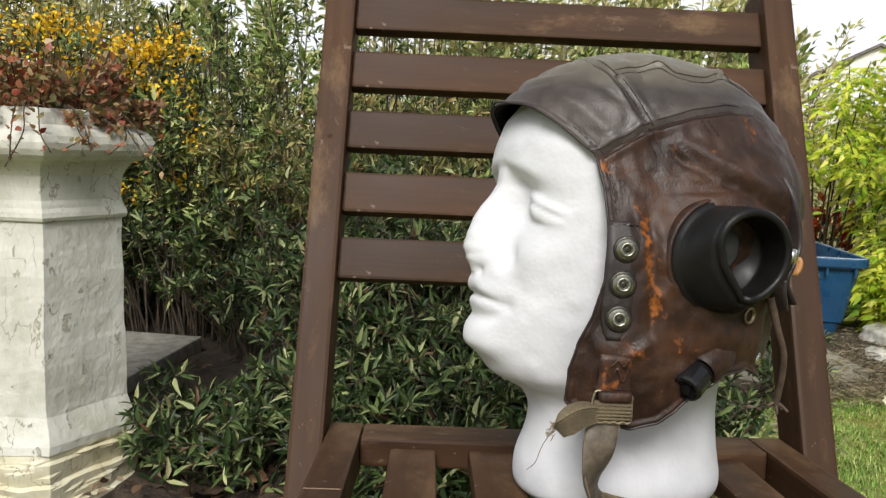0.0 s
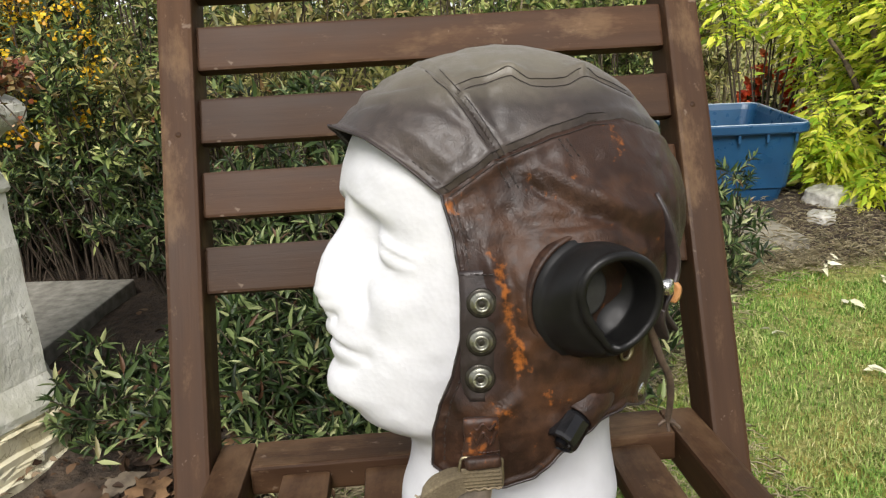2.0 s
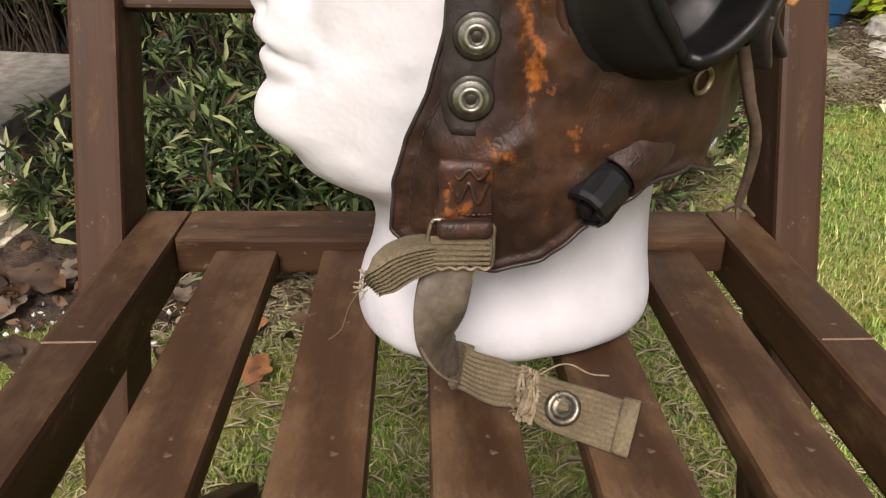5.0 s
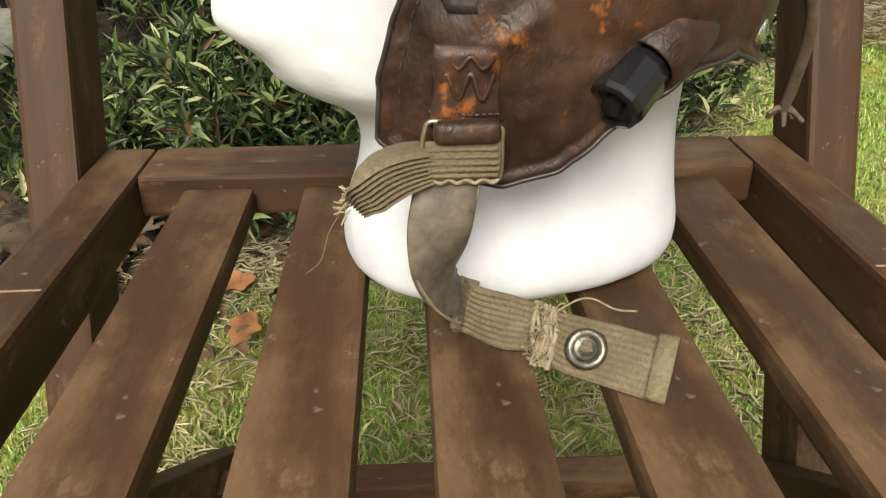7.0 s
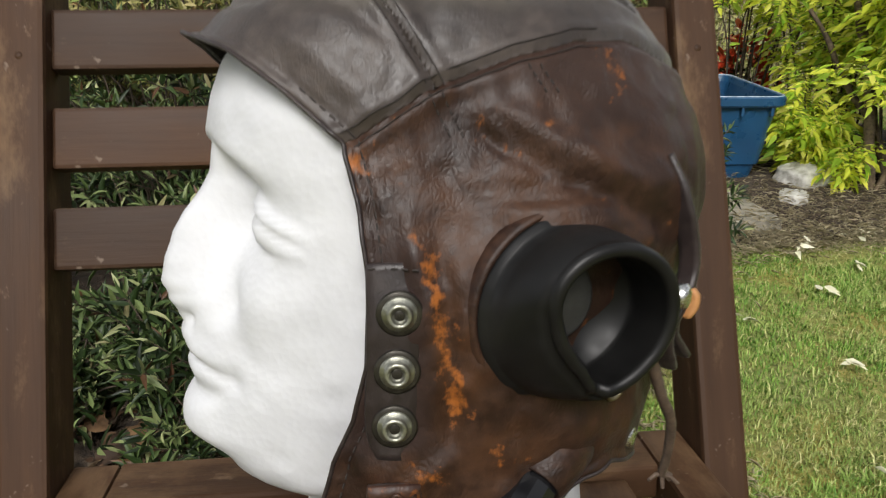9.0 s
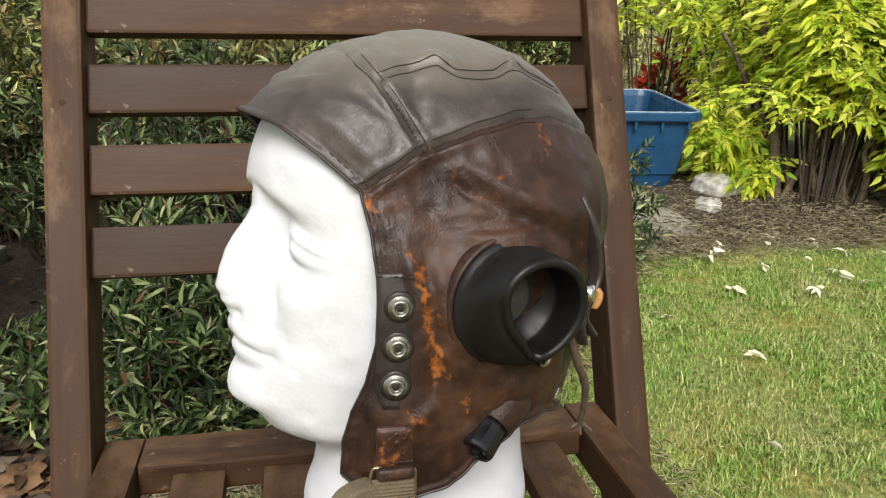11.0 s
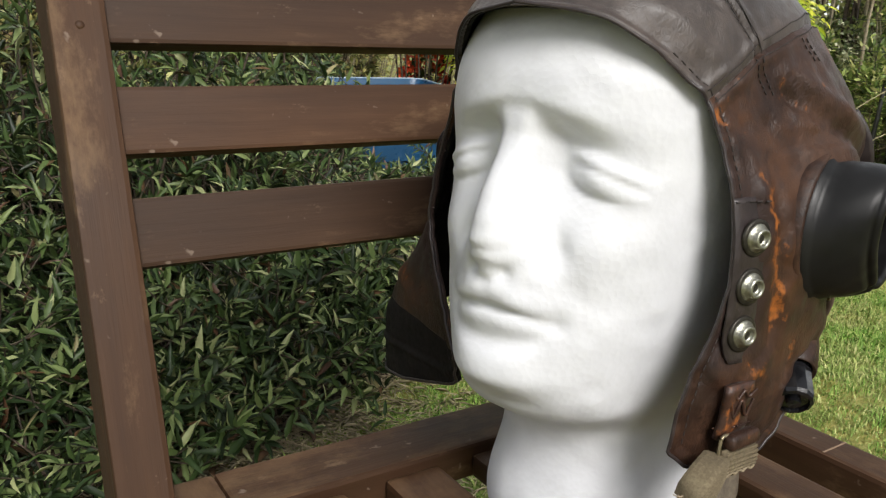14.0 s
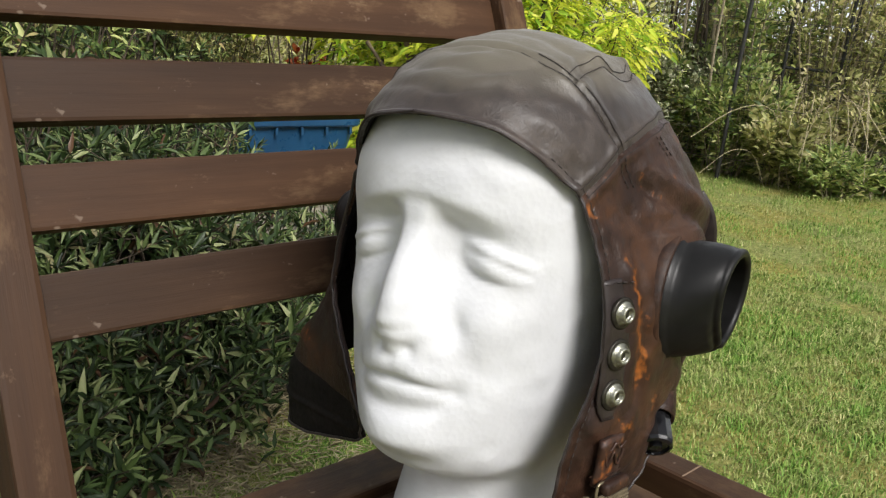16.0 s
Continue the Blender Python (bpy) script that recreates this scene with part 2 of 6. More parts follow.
def make_webbing():
    m, nt, b = mat("canvas_webbing", 0.9)
    n = noise_tex(nt, coords(nt), 45, 4, 0.6)
    weave = noise_tex(nt, coords(nt), 620, 3)
    col = ramp(nt, mix(nt, 0.45, n, weave), (0.30, (0.060, 0.046, 0.025)), (0.5, (0.108, 0.084, 0.047)), (0.70, (0.175, 0.142, 0.084)))
    nt.links.new(col, b.inputs["Base Color"])
    bump(nt, b, mix(nt, 0.6, n, weave), 0.8, 0.0009)
    return m


def make_plaster(name, tones, chip, crack_col, stain_col, share=0.50):
    """Old paint: blotchy, chipped with dark rims, hair cracks, streaks of algae."""
    m, nt, b = mat(name, 0.75)
    n = noise_tex(nt, coords(nt), 7, 9, 0.68)
    col = ramp(nt, n, (0.3, tones[0]), (0.5, tones[1]), (0.7, tones[2]))
    flake = noise_tex(nt, coords(nt, (1, 1, 0.6)), 42, 8, 0.62)
    chips = ramp(nt, flake, (0.650, G(0)), (0.662, G(1)))
    col = mix(nt, mix(nt, 0.75, G(0), chips), col, chip)
    rim = ramp(nt, flake, (0.641, G(0)), (0.651, G(1)), (0.662, G(0)))
    col = mix(nt, mix(nt, 0.5, G(0), rim), col, crack_col)
    hair = nt.nodes.new("ShaderNodeTexVoronoi")
    hair.feature = "DISTANCE_TO_EDGE"
    hair.inputs["Scale"].default_value = 16.0
    wavy = nt.nodes.new("ShaderNodeMix")
    wavy.data_type = "VECTOR"
    wavy.inputs[0].default_value = 0.09
    sway = node(nt, "ShaderNodeTexNoise", Scale=22.0, Detail=6.0)
    spot = coords(nt, (1, 1, 0.45))
    nt.links.new(spot, sway.inputs["Vector"])
    nt.links.new(spot, wavy.inputs[4])
    nt.links.new(sway.outputs["Color"], wavy.inputs[5])
    nt.links.new(wavy.outputs[1], hair.inputs["Vector"])
    crack = wire(nt, "MULTIPLY", ramp(nt, hair.outputs["Distance"], (0.0, G(1)), (0.016, G(0))), ramp(nt, noise_tex(nt, coords(nt), 9, 3), (share, G(0)), (share + 0.08, G(1))))
    col = mix(nt, wire(nt, "MULTIPLY", crack, 0.85), col, crack_col)
    stain = ramp(nt, noise_tex(nt, coords(nt, (1, 1, 0.25)), 10, 6, 0.6), (0.55, G(0)), (0.75, G(1)))
    col = mix(nt, mix(nt, 0.6, G(0), stain), col, stain_col)
    nt.links.new(col, b.inputs["Base Color"])
    level = wire(nt, "SUBTRACT", mix(nt, 0.5, n, flake), wire(nt, "MULTIPLY", chips, 0.25))
    bump(nt, b, level, 0.9, 0.010)
    return m


def make_ground():
    m, nt, b = mat("soil_and_turf", 0.95)
    n = noise_tex(nt, coords(nt), 3.0, 8, 0.62)
    f = noise_tex(nt, coords(nt), 60, 8, 0.7)
    turf = ramp(nt, f, (0.3, (0.075, 0.095, 0.022)), (0.5, (0.19, 0.215, 0.055)), (0.72, (0.38, 0.37, 0.15)))
    turf = mix(nt, ramp(nt, n, (0.42, G(0)), (0.6, G(1))), turf, mix(nt, 1.0, turf, (1.25, 1.0, 0.75), "MULTIPLY"))
    nt.links.new(turf, b.inputs["Base Color"])
    bump(nt, b, f, 0.8, 0.012)
    return m


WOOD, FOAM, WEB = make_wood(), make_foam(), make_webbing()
PLASTER = make_plaster("flaking_white_paint", ((0.39, 0.39, 0.325), (0.565, 0.56, 0.495), (0.65, 0.645, 0.59)), (0.33, 0.31, 0.24), (0.17, 0.155, 0.115), (0.36, 0.355, 0.24))
WEB_WORN = make_plain("greyed_canvas", (0.060, 0.047, 0.034), (0.145, 0.118, 0.085), 0.6, 0, 130, 0.5, 0.0008)
WEB_PALE = make_plain("pale_canvas_thread", (0.14, 0.108, 0.066), (0.30, 0.245, 0.158), 0.85, 0, 200, 0.5)
LEATHER_SIDE = make_leather("worn_brown_leather", (0.0085, 0.0043, 0.0031), (0.0250, 0.0116, 0.0068), (0.0610, 0.0280, 0.0140), (0.2912, 0.0918, 0.0151), 0.60, 0.45, True, 0.27, 0.02)
LEATHER_DARK = make_leather("dark_strip_leather", (0.010, 0.007, 0.007), (0.021, 0.0145, 0.0135), (0.036, 0.025, 0.022), (0.10, 0.045, 0.02), 0.66, 0.42)
LEATHER_TOP = make_leather("dark_brown_leather", (0.019, 0.0145, 0.0126), (0.037, 0.0278, 0.0232), (0.066, 0.0500, 0.0408), (0.12, 0.080, 0.055), 0.64, 0.45, spec=0.5, sheen=0.10, olive_sheen=(0.145, 0.130, 0.096))
LEATHER_ORANGE = make_leather("scuffed_orange_leather", (0.014, 0.0065, 0.0045), (0.036, 0.0145, 0.0080), (0.070, 0.027, 0.0115), (0.30, 0.092, 0.0145), 0.505, 0.46)
LEATHER_BLACK = make_plain("black_leather_lining", (0.004, 0.0034, 0.0034), (0.010, 0.008, 0.0074), 0.7, 0, 90, 0.4)
LEATHER_BLACK.node_tree.nodes["Principled BSDF"].inputs["Specular IOR Level"].default_value = 0.15
RUBBER = make_plain("black_rubber", (0.004, 0.004, 0.004), (0.010, 0.0098, 0.0095), 0.42, 0, 40, 0.08)
RUBBER.node_tree.nodes["Principled BSDF"].inputs["Specular IOR Level"].default_value = 0.26
BAKELITE = make_plain("black_bakelite", (0.005, 0.005, 0.006), (0.009, 0.009, 0.010), 0.16, 0, 40, 0.03)
BAKELITE.node_tree.nodes["Principled BSDF"].inputs["Specular IOR Level"].default_value = 0.5
STUD = make_plain("tarnished_nickel", (0.20, 0.20, 0.165), (0.42, 0.42, 0.35), 0.38, 0.9, 240, 0.3)
SILVER = make_plain("bright_snap_metal", (0.55, 0.55, 0.53), (0.75, 0.75, 0.72), 0.25, 1.0, 200, 0.2)
STUD_DARK = make_plain("dark_stud_hollow", (0.02, 0.018, 0.014), (0.05, 0.045, 0.035), 0.4, 0.6, 200)
BRASS = make_plain("dull_brass", (0.15, 0.125, 0.075), (0.34, 0.29, 0.19), 0.42, 0.85, 160, 0.3)
GUNMETAL = make_plain("dark_gunmetal", (0.075, 0.068, 0.05), (0.17, 0.16, 0.125), 0.36, 0.9, 200, 0.3)
TWIG = make_plain("straw_coloured_twigs", (0.16, 0.13, 0.08), (0.36, 0.31, 0.21), 0.8, 0, 60)
STALK = make_plain("green_leaf_stalks", (0.16, 0.19, 0.03), (0.30, 0.32, 0.06), 0.6, 0, 60)
GNARLED = make_plain("grey_brown_bark", (0.060, 0.042, 0.026), (0.21, 0.155, 0.095), 0.85, 0, 60, 0.9, 0.004)
PALE_SCRATCH = make_plain("bare_wood_scratch", (0.16, 0.105, 0.065), (0.25, 0.17, 0.11), 0.7, 0, 200)
THREAD = make_plain("dark_thread", (0.012, 0.009, 0.008), (0.03, 0.022, 0.018), 0.8, 0, 300)
CORD = make_plain("brown_leather_cord", (0.05, 0.032, 0.022), (0.11, 0.075, 0.05), 0.7, 0, 150, 0.5)
PEBBLE = make_plain("white_gravel", (0.45, 0.44, 0.40), (0.75, 0.74, 0.70), 0.7, 0, 80)
TAN = make_plain("tan_leather", (0.30, 0.13, 0.04), (0.45, 0.22, 0.08), 0.55, 0, 120)
BLUE = make_plain("blue_plastic", (0.008, 0.045, 0.105), (0.014, 0.066, 0.145), 0.33, 0, 8, 0.05)
RIM = make_plain("worn_highlit_blue_plastic", (0.20, 0.27, 0.34), (0.42, 0.48, 0.52), 0.5, 0, 40, 0.2)
CONCRETE = make_plain("grey_paving", (0.15, 0.143, 0.118), (0.32, 0.306, 0.258), 0.9, 0, 30, 0.6, 0.004)
SLAB = make_plain("pale_worn_paving", (0.15, 0.137, 0.102), (0.33, 0.305, 0.24), 0.9, 0, 26, 0.45, 0.003)
PALE_STONE = make_plain("pale_limestone", (0.28, 0.27, 0.23), (0.58, 0.57, 0.52), 0.9, 0, 34, 0.8, 0.006)
STRAW = make_plain("bleached_straw_stalks", (0.24, 0.20, 0.11), (0.48, 0.42, 0.27), 0.8, 0, 30)
EARPHONE = make_plain("grey_earphone_cover", (0.015, 0.015, 0.015), (0.033, 0.033, 0.032), 0.5, 0, 120)
BRICKY = make_plaster("cream_crumbling_masonry", ((0.39, 0.35, 0.21), (0.56, 0.52, 0.36), (0.68, 0.65, 0.51)), (0.70, 0.69, 0.62), (0.13, 0.11, 0.075), (0.40, 0.33, 0.16), 0.42)
SOIL = make_plain("brown_soil", (0.020, 0.014, 0.009), (0.078, 0.054, 0.034), 0.95, 0, 40, 1.0, 0.02)
BARK = make_plain("brown_bark", (0.030, 0.021, 0.014), (0.09, 0.066, 0.042), 0.85, 0, 70, 0.6)
BLACK_PAINT = make_plain("black_paint", (0.012, 0.012, 0.012), (0.03, 0.03, 0.03), 0.5, 0, 50)
WHITE_WALL = make_plain("white_render", (0.70, 0.70, 0.68), (0.8, 0.8, 0.78), 0.8, 0, 4)
ROOF = make_plain("grey_roof_tiles", (0.10, 0.09, 0.09), (0.18, 0.16, 0.15), 0.8, 0, 6)
GROUND = make_ground()
# front-row leaves hold their shade in a darker colour, back rows a sunlit one
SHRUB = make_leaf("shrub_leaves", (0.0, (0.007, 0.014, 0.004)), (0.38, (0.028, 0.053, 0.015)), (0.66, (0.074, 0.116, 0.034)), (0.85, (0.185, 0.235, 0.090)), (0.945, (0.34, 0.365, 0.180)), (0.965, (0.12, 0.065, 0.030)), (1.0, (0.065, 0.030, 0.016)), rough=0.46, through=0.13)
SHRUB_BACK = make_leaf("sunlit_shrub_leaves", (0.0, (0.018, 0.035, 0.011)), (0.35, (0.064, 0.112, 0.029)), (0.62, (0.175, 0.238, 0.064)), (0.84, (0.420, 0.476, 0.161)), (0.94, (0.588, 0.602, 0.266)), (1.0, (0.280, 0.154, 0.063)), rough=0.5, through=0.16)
SHRUB_DRY = make_leaf("drying_shrub_leaves", (0.0, (0.054, 0.064, 0.020)), (0.4, (0.156, 0.167, 0.047)), (0.7, (0.352, 0.332, 0.108)), (0.88, (0.469, 0.411, 0.185)), (1.0, (0.196, 0.083, 0.039)))
HEDGE_GREEN = make_leaf("green_hedge_leaves", (0.0, (0.057, 0.092, 0.030)), (0.4, (0.207, 0.299, 0.081)), (0.75, (0.437, 0.529, 0.161)), (1.0, (0.736, 0.690, 0.345)), through=0.38)
VARIEGATED = make_leaf("cream_edged_leaves", (0.0, (0.08, 0.11, 0.05)), (0.4, (0.26, 0.31, 0.15)), (0.7, (0.58, 0.60, 0.40)), (1.0, (0.78, 0.76, 0.58)), through=0.2)
HEDGE = make_leaf("hedge_leaves", (0.0, (0.11, 0.13, 0.045)), (0.35, (0.37, 0.40, 0.14)), (0.7, (0.64, 0.62, 0.27)), (1.0, (0.78, 0.69, 0.44)), through=0.42)
GOLD = make_leaf("golden_leaves", (0.0, (0.20, 0.38, 0.035)), (0.2, (0.42, 0.62, 0.055)), (0.5, (0.74, 0.82, 0.08)), (0.85, (0.90, 0.90, 0.13)), (1.0, (0.94, 0.92, 0.28)), through=0.55)
GRASS = make_grass()
DEAD = make_leaf("dead_leaves", (0.0, (0.024, 0.014, 0.009)), (0.45, (0.068, 0.037, 0.019)), (0.8, (0.136, 0.080, 0.044)), (1.0, (0.272, 0.216, 0.144)), rough=0.7, through=0.1)
SEDUM = make_leaf("sedum_leaves", (0.0, (0.11, 0.11, 0.04)), (0.35, (0.24, 0.17, 0.07)), (0.6, (0.27, 0.105, 0.05)), (0.8, (0.20, 0.040, 0.026)), (1.0, (0.42, 0.31, 0.18)), through=0.12)
YELLOW = make_leaf("yellow_petals", (0.0, (0.55, 0.26, 0.01)), (0.6, (0.72, 0.46, 0.015)), (1.0, (0.78, 0.60, 0.04)), through=0.2)
RED = make_leaf("red_petals", (0.0, (0.40, 0.022, 0.010)), (0.7, (0.72, 0.085, 0.025)), (1.0, (0.85, 0.22, 0.09)), through=0.2)
BROWN_LEAF = make_plain("dry_brown_leaf", (0.021, 0.012, 0.007), (0.080, 0.048, 0.027), 0.75, 0, 25, 0.6, 0.003)
ORANGE_LEAF = make_plain("orange_brown_leaf", (0.12, 0.045, 0.016), (0.32, 0.14, 0.045), 0.7, 0, 30, 0.5, 0.003)
TAN_LEAF = make_plain("tan_dead_leaf", (0.060, 0.032, 0.014), (0.21, 0.120, 0.055), 0.75, 0, 28, 0.6, 0.003)
GREY_LEAF = make_plain("bleached_leaf", (0.070, 0.053, 0.036), (0.18, 0.145, 0.100), 0.8, 0, 30, 0.5, 0.003)
PALE = make_leaf("pale_fallen_leaves", (0.0, (0.55, 0.55, 0.36)), (1.0, (0.80, 0.78, 0.62)), rough=0.6, through=0.1)

# ---- building helpers ----
def mesh_from(name, verts, faces, smooth=False):
    me = bpy.data.meshes.new(name)
    verts, n = np.asarray(verts, dtype=np.float32), len(faces)
    faces = np.asarray(faces, dtype=np.int32)
    k = faces.shape[1]
    me.vertices.add(len(verts))
    me.vertices.foreach_set("co", verts.ravel())
    me.loops.add(n * k)
    me.loops.foreach_set("vertex_index", faces.ravel())
    me.polygons.add(n)
    me.polygons.foreach_set("loop_start", np.arange(0, n * k, k, dtype=np.int32))
    me.polygons.foreach_set("use_smooth", np.full(n, smooth))
    me.update(calc_edges=True)
    me.validate()
    return me


def part(name, bm, material, parent, label="", smooth=True):
    """Link a bmesh or a mesh as one object under its thing."""
    if isinstance(bm, bpy.types.Mesh):
        me = bm
    else:
        me = bpy.data.meshes.new(name)
        bm.normal_update()
        bm.to_mesh(me)
        bm.free()
        if smooth:
            for p in me.polygons:
                p.use_smooth = True
    me.materials.append(material)
    ob = new(name, me)
    ob.parent = parent
    return tagged(ob, label)


def thing(name, label, category, m=None, group="", kind=""):
    ob = new(name)
    ob.empty_display_size = 0.1
    ob.matrix_world = m or Matrix()
    return tagged(ob, label, category, group, kind)


def box_bm(size, bevel=0.003, segs=2):
    bm = bmesh.new()
    bmesh.ops.create_cube(bm, size=1, matrix=Matrix.Diagonal((*size, 1)))
    bmesh.ops.bevel(bm, geom=bm.edges[:], offset=bevel, segments=segs, affect="EDGES", profile=0.6)
    return bm


def along(a, b):
    """A pose at the middle of a-b whose x axis runs from a to b, its y axis kept level."""
    a, b = Vector(a), Vector(b)
    x = (b - a).normalized()
    up = Vector((0, 0, 1)) if abs(x.z) < 0.9 else Vector((0, -1, 0))
    y = up.cross(x).normalized()
    z = x.cross(y)
    return Matrix.Translation((a + b) / 2) @ Matrix((x, y, z)).transposed().to_4x4()


def board(name, a, b, wide, thick, parent, label="", bevel=0.0035, roll=0.0):
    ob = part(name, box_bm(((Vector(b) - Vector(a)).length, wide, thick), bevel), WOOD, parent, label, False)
    ob.matrix_basis = along(a, b) @ pose(0, 0, 0, roll)
    return ob


def lathe(profile, seg=32, close=False):
    """Turn (radius, height) pairs round z."""
    bm = bmesh.new()
    rings = [[bm.verts.new((r * math.cos(2 * math.pi * i / seg), r * math.sin(2 * math.pi * i / seg), h)) for i in range(seg)] for r, h in profile]
    for a, b in zip(rings, rings[1:]):
        for i in range(seg):
            bm.faces.new((a[i], a[(i + 1) % seg], b[(i + 1) % seg], b[i]))
    if close:
        bm.faces.new(rings[0][::-1])
        bm.faces.new(rings[-1])
    return bm


def tube_mesh(name, pts, radius, seg=8):
    """A round tube along points; radius may be a number or one per point."""
    pts = np.array([tuple(p) for p in pts], float)
    n = len(pts)
    rad = np.full(n, radius) if np.isscalar(radius) else np.array(radius, float)
    tan = np.gradient(pts, axis=0)
    tan /= np.linalg.norm(tan, axis=1)[:, None] + 1e-12
    side = np.cross(tan, (0.31, 0.22, 0.92))
    side /= np.linalg.norm(side, axis=1)[:, None] + 1e-12
    up = np.cross(side, tan)
    ang = np.linspace(0, 2 * np.pi, seg, endpoint=False)
    v = (pts[:, None] + rad[:, None, None] * (np.cos(ang)[None, :, None] * side[:, None] + np.sin(ang)[None, :, None] * up[:, None])).reshape(-1, 3)
    i, j = np.meshgrid(np.arange(n - 1), np.arange(seg), indexing="ij")
    f = np.stack([i * seg + j, i * seg + (j + 1) % seg, (i + 1) * seg + (j + 1) % seg, (i + 1) * seg + j], -1).reshape(-1, 4)
    return mesh_from(name, v, f, True)


def join_meshes(name, parts):
    vs, fs, base = [], [], 0
    for v, f in parts:
        vs.append(v)
        fs.append(np.asarray(f) + base)
        base += len(v)
    return mesh_from(name, np.concatenate(vs), np.concatenate(fs), True)


def smooth_path(pts, n=40):
    """A Catmull-Rom line through points."""
    p = np.array([tuple(q) for q in pts], float)
    p = np.vstack([2 * p[0] - p[1], p, 2 * p[-1] - p[-2]])
    out = []
    for t in np.linspace(0, len(p) - 3 - 1e-6, n):
        k, u = int(t), t - int(t)
        a, b, c, d = p[k:k + 4]
        out.append(0.5 * (2 * b + (c - a) * u + (2 * a - 5 * b + 4 * c - d) * u * u + (3 * b - a - 3 * c + d) * u ** 3))
    return np.array(out)


def value_noise(p, scale, seed=0):
    """Smooth random values in -1..1 at points p, for relief."""
    q = np.asarray(p) * scale + seed * 17.3
    i = np.floor(q).astype(np.int64)
    u = q - i
    u = u * u * (3 - 2 * u)
    out = 0
    for dx in (0, 1):
        for dy in (0, 1):
            for dz in (0, 1):
                h = (i[:, 0] + dx) * 374761393 + (i[:, 1] + dy) * 668265263 + (i[:, 2] + dz) * 2147483647
                h = (h ^ (h >> 13)) * 1274126177
                v = ((h ^ (h >> 16)) & 0xFFFF) / 32767.5 - 1
                w = (u[:, 0] if dx else 1 - u[:, 0]) * (u[:, 1] if dy else 1 - u[:, 1]) * (u[:, 2] if dz else 1 - u[:, 2])
                out = out + v * w
    return out


def step(x):
    x = np.clip(x, 0, 1)
    return x * x * (3 - 2 * x)


# ---- ground ----
def build_ground():
    """One sheet to the horizon: fine near the chair, with slight swells and a raised border bed."""
    g = np.concatenate([-np.geomspace(2000, 3.2, 14), np.arange(-3, 7.01, 0.1), np.geomspace(7.4, 2000, 14)])
    x, y = np.meshgrid(g, g, indexing="ij")
    p = np.stack([x.ravel(), y.ravel(), np.zeros(x.size)], 1)
    near = step((9 - np.hypot(p[:, 0] - 1, p[:, 1] - 1)) / 3)
    p[:, 2] = near * 0.012 * value_noise(p, 1.7) + near * 0.006 * value_noise(p, 5, 3)
    n = len(g)
    i, j = np.meshgrid(np.arange(n - 1), np.arange(n - 1), indexing="ij")
    f = np.stack([i * n + j, (i + 1) * n + j, (i + 1) * n + j + 1, i * n + j + 1], -1).reshape(-1, 4)
    ob = new("ground", mesh_from("ground", p, f, True))
    ob.data.materials.append(GROUND)
    tagged(ob, "patchy lawn turf with dry straw", "lawn", kind="structure")
    bed = np.array([(-2.4, 1.1), (-2.1, 0.62), (-1.5, 0.50), (-0.9, 0.47), (-0.42, 0.50), (-0.22, 0.59), (0.15, 0.68), (0.5, 0.90), (0.93, 1.56), (1.30, 1.60), (1.75, 1.58), (2.45, 1.72), (2.6, 3.3), (1.6, 3.6), (0.3, 3.7), (-1.6, 3.8), (-2.5, 3.2)])
    gx, gy = np.meshgrid(np.arange(-2.8, 2.9, 0.05), np.arange(0.1, 4.1, 0.05), indexing="ij")
    q = np.stack([gx.ravel(), gy.ravel()], 1)
    d = poly_dist(q, bed) + 0.03 * value_noise(np.c_[q, np.zeros(len(q))], 6, 9)
    z = np.where(d > 0, 0.012 + 0.05 * step(d / 0.5), -0.03) + 0.012 * value_noise(np.c_[q, np.zeros(len(q))], 14, 5)
    v = np.c_[q, z]
    n = gx.shape[1]
    i, j = np.meshgrid(np.arange(gx.shape[0] - 1), np.arange(n - 1), indexing="ij")
    f = np.stack([i * n + j, (i + 1) * n + j, (i + 1) * n + j + 1, i * n + j + 1], -1).reshape(-1, 4)
    ob = new("flower_bed", mesh_from("flower_bed", v, f, True))
    ob.data.materials.append(SOIL)
    tagged(ob, "dark crumbly soil of the planted border", "soil", kind="structure")


def poly_dist(p, poly):
    """Signed distance of points to a closed polygon, positive inside."""
    a, b = poly, np.roll(poly, -1, axis=0)
    best, inside = np.full(len(p), 1e9), np.zeros(len(p), bool)
    for u, v in zip(a, b):
        e, w = v - u, p - u
        t = np.clip(w @ e / (e @ e), 0, 1)
        best = np.minimum(best, np.linalg.norm(w - t[:, None] * e, axis=1))
        c = (u[1] > p[:, 1]) != (v[1] > p[:, 1])
        inside ^= c & (p[:, 0] < (v[0] - u[0]) * (p[:, 1] - u[1]) / (v[1] - u[1] + 1e-12) + u[0])
    return np.where(inside, best, -best)


build_ground()

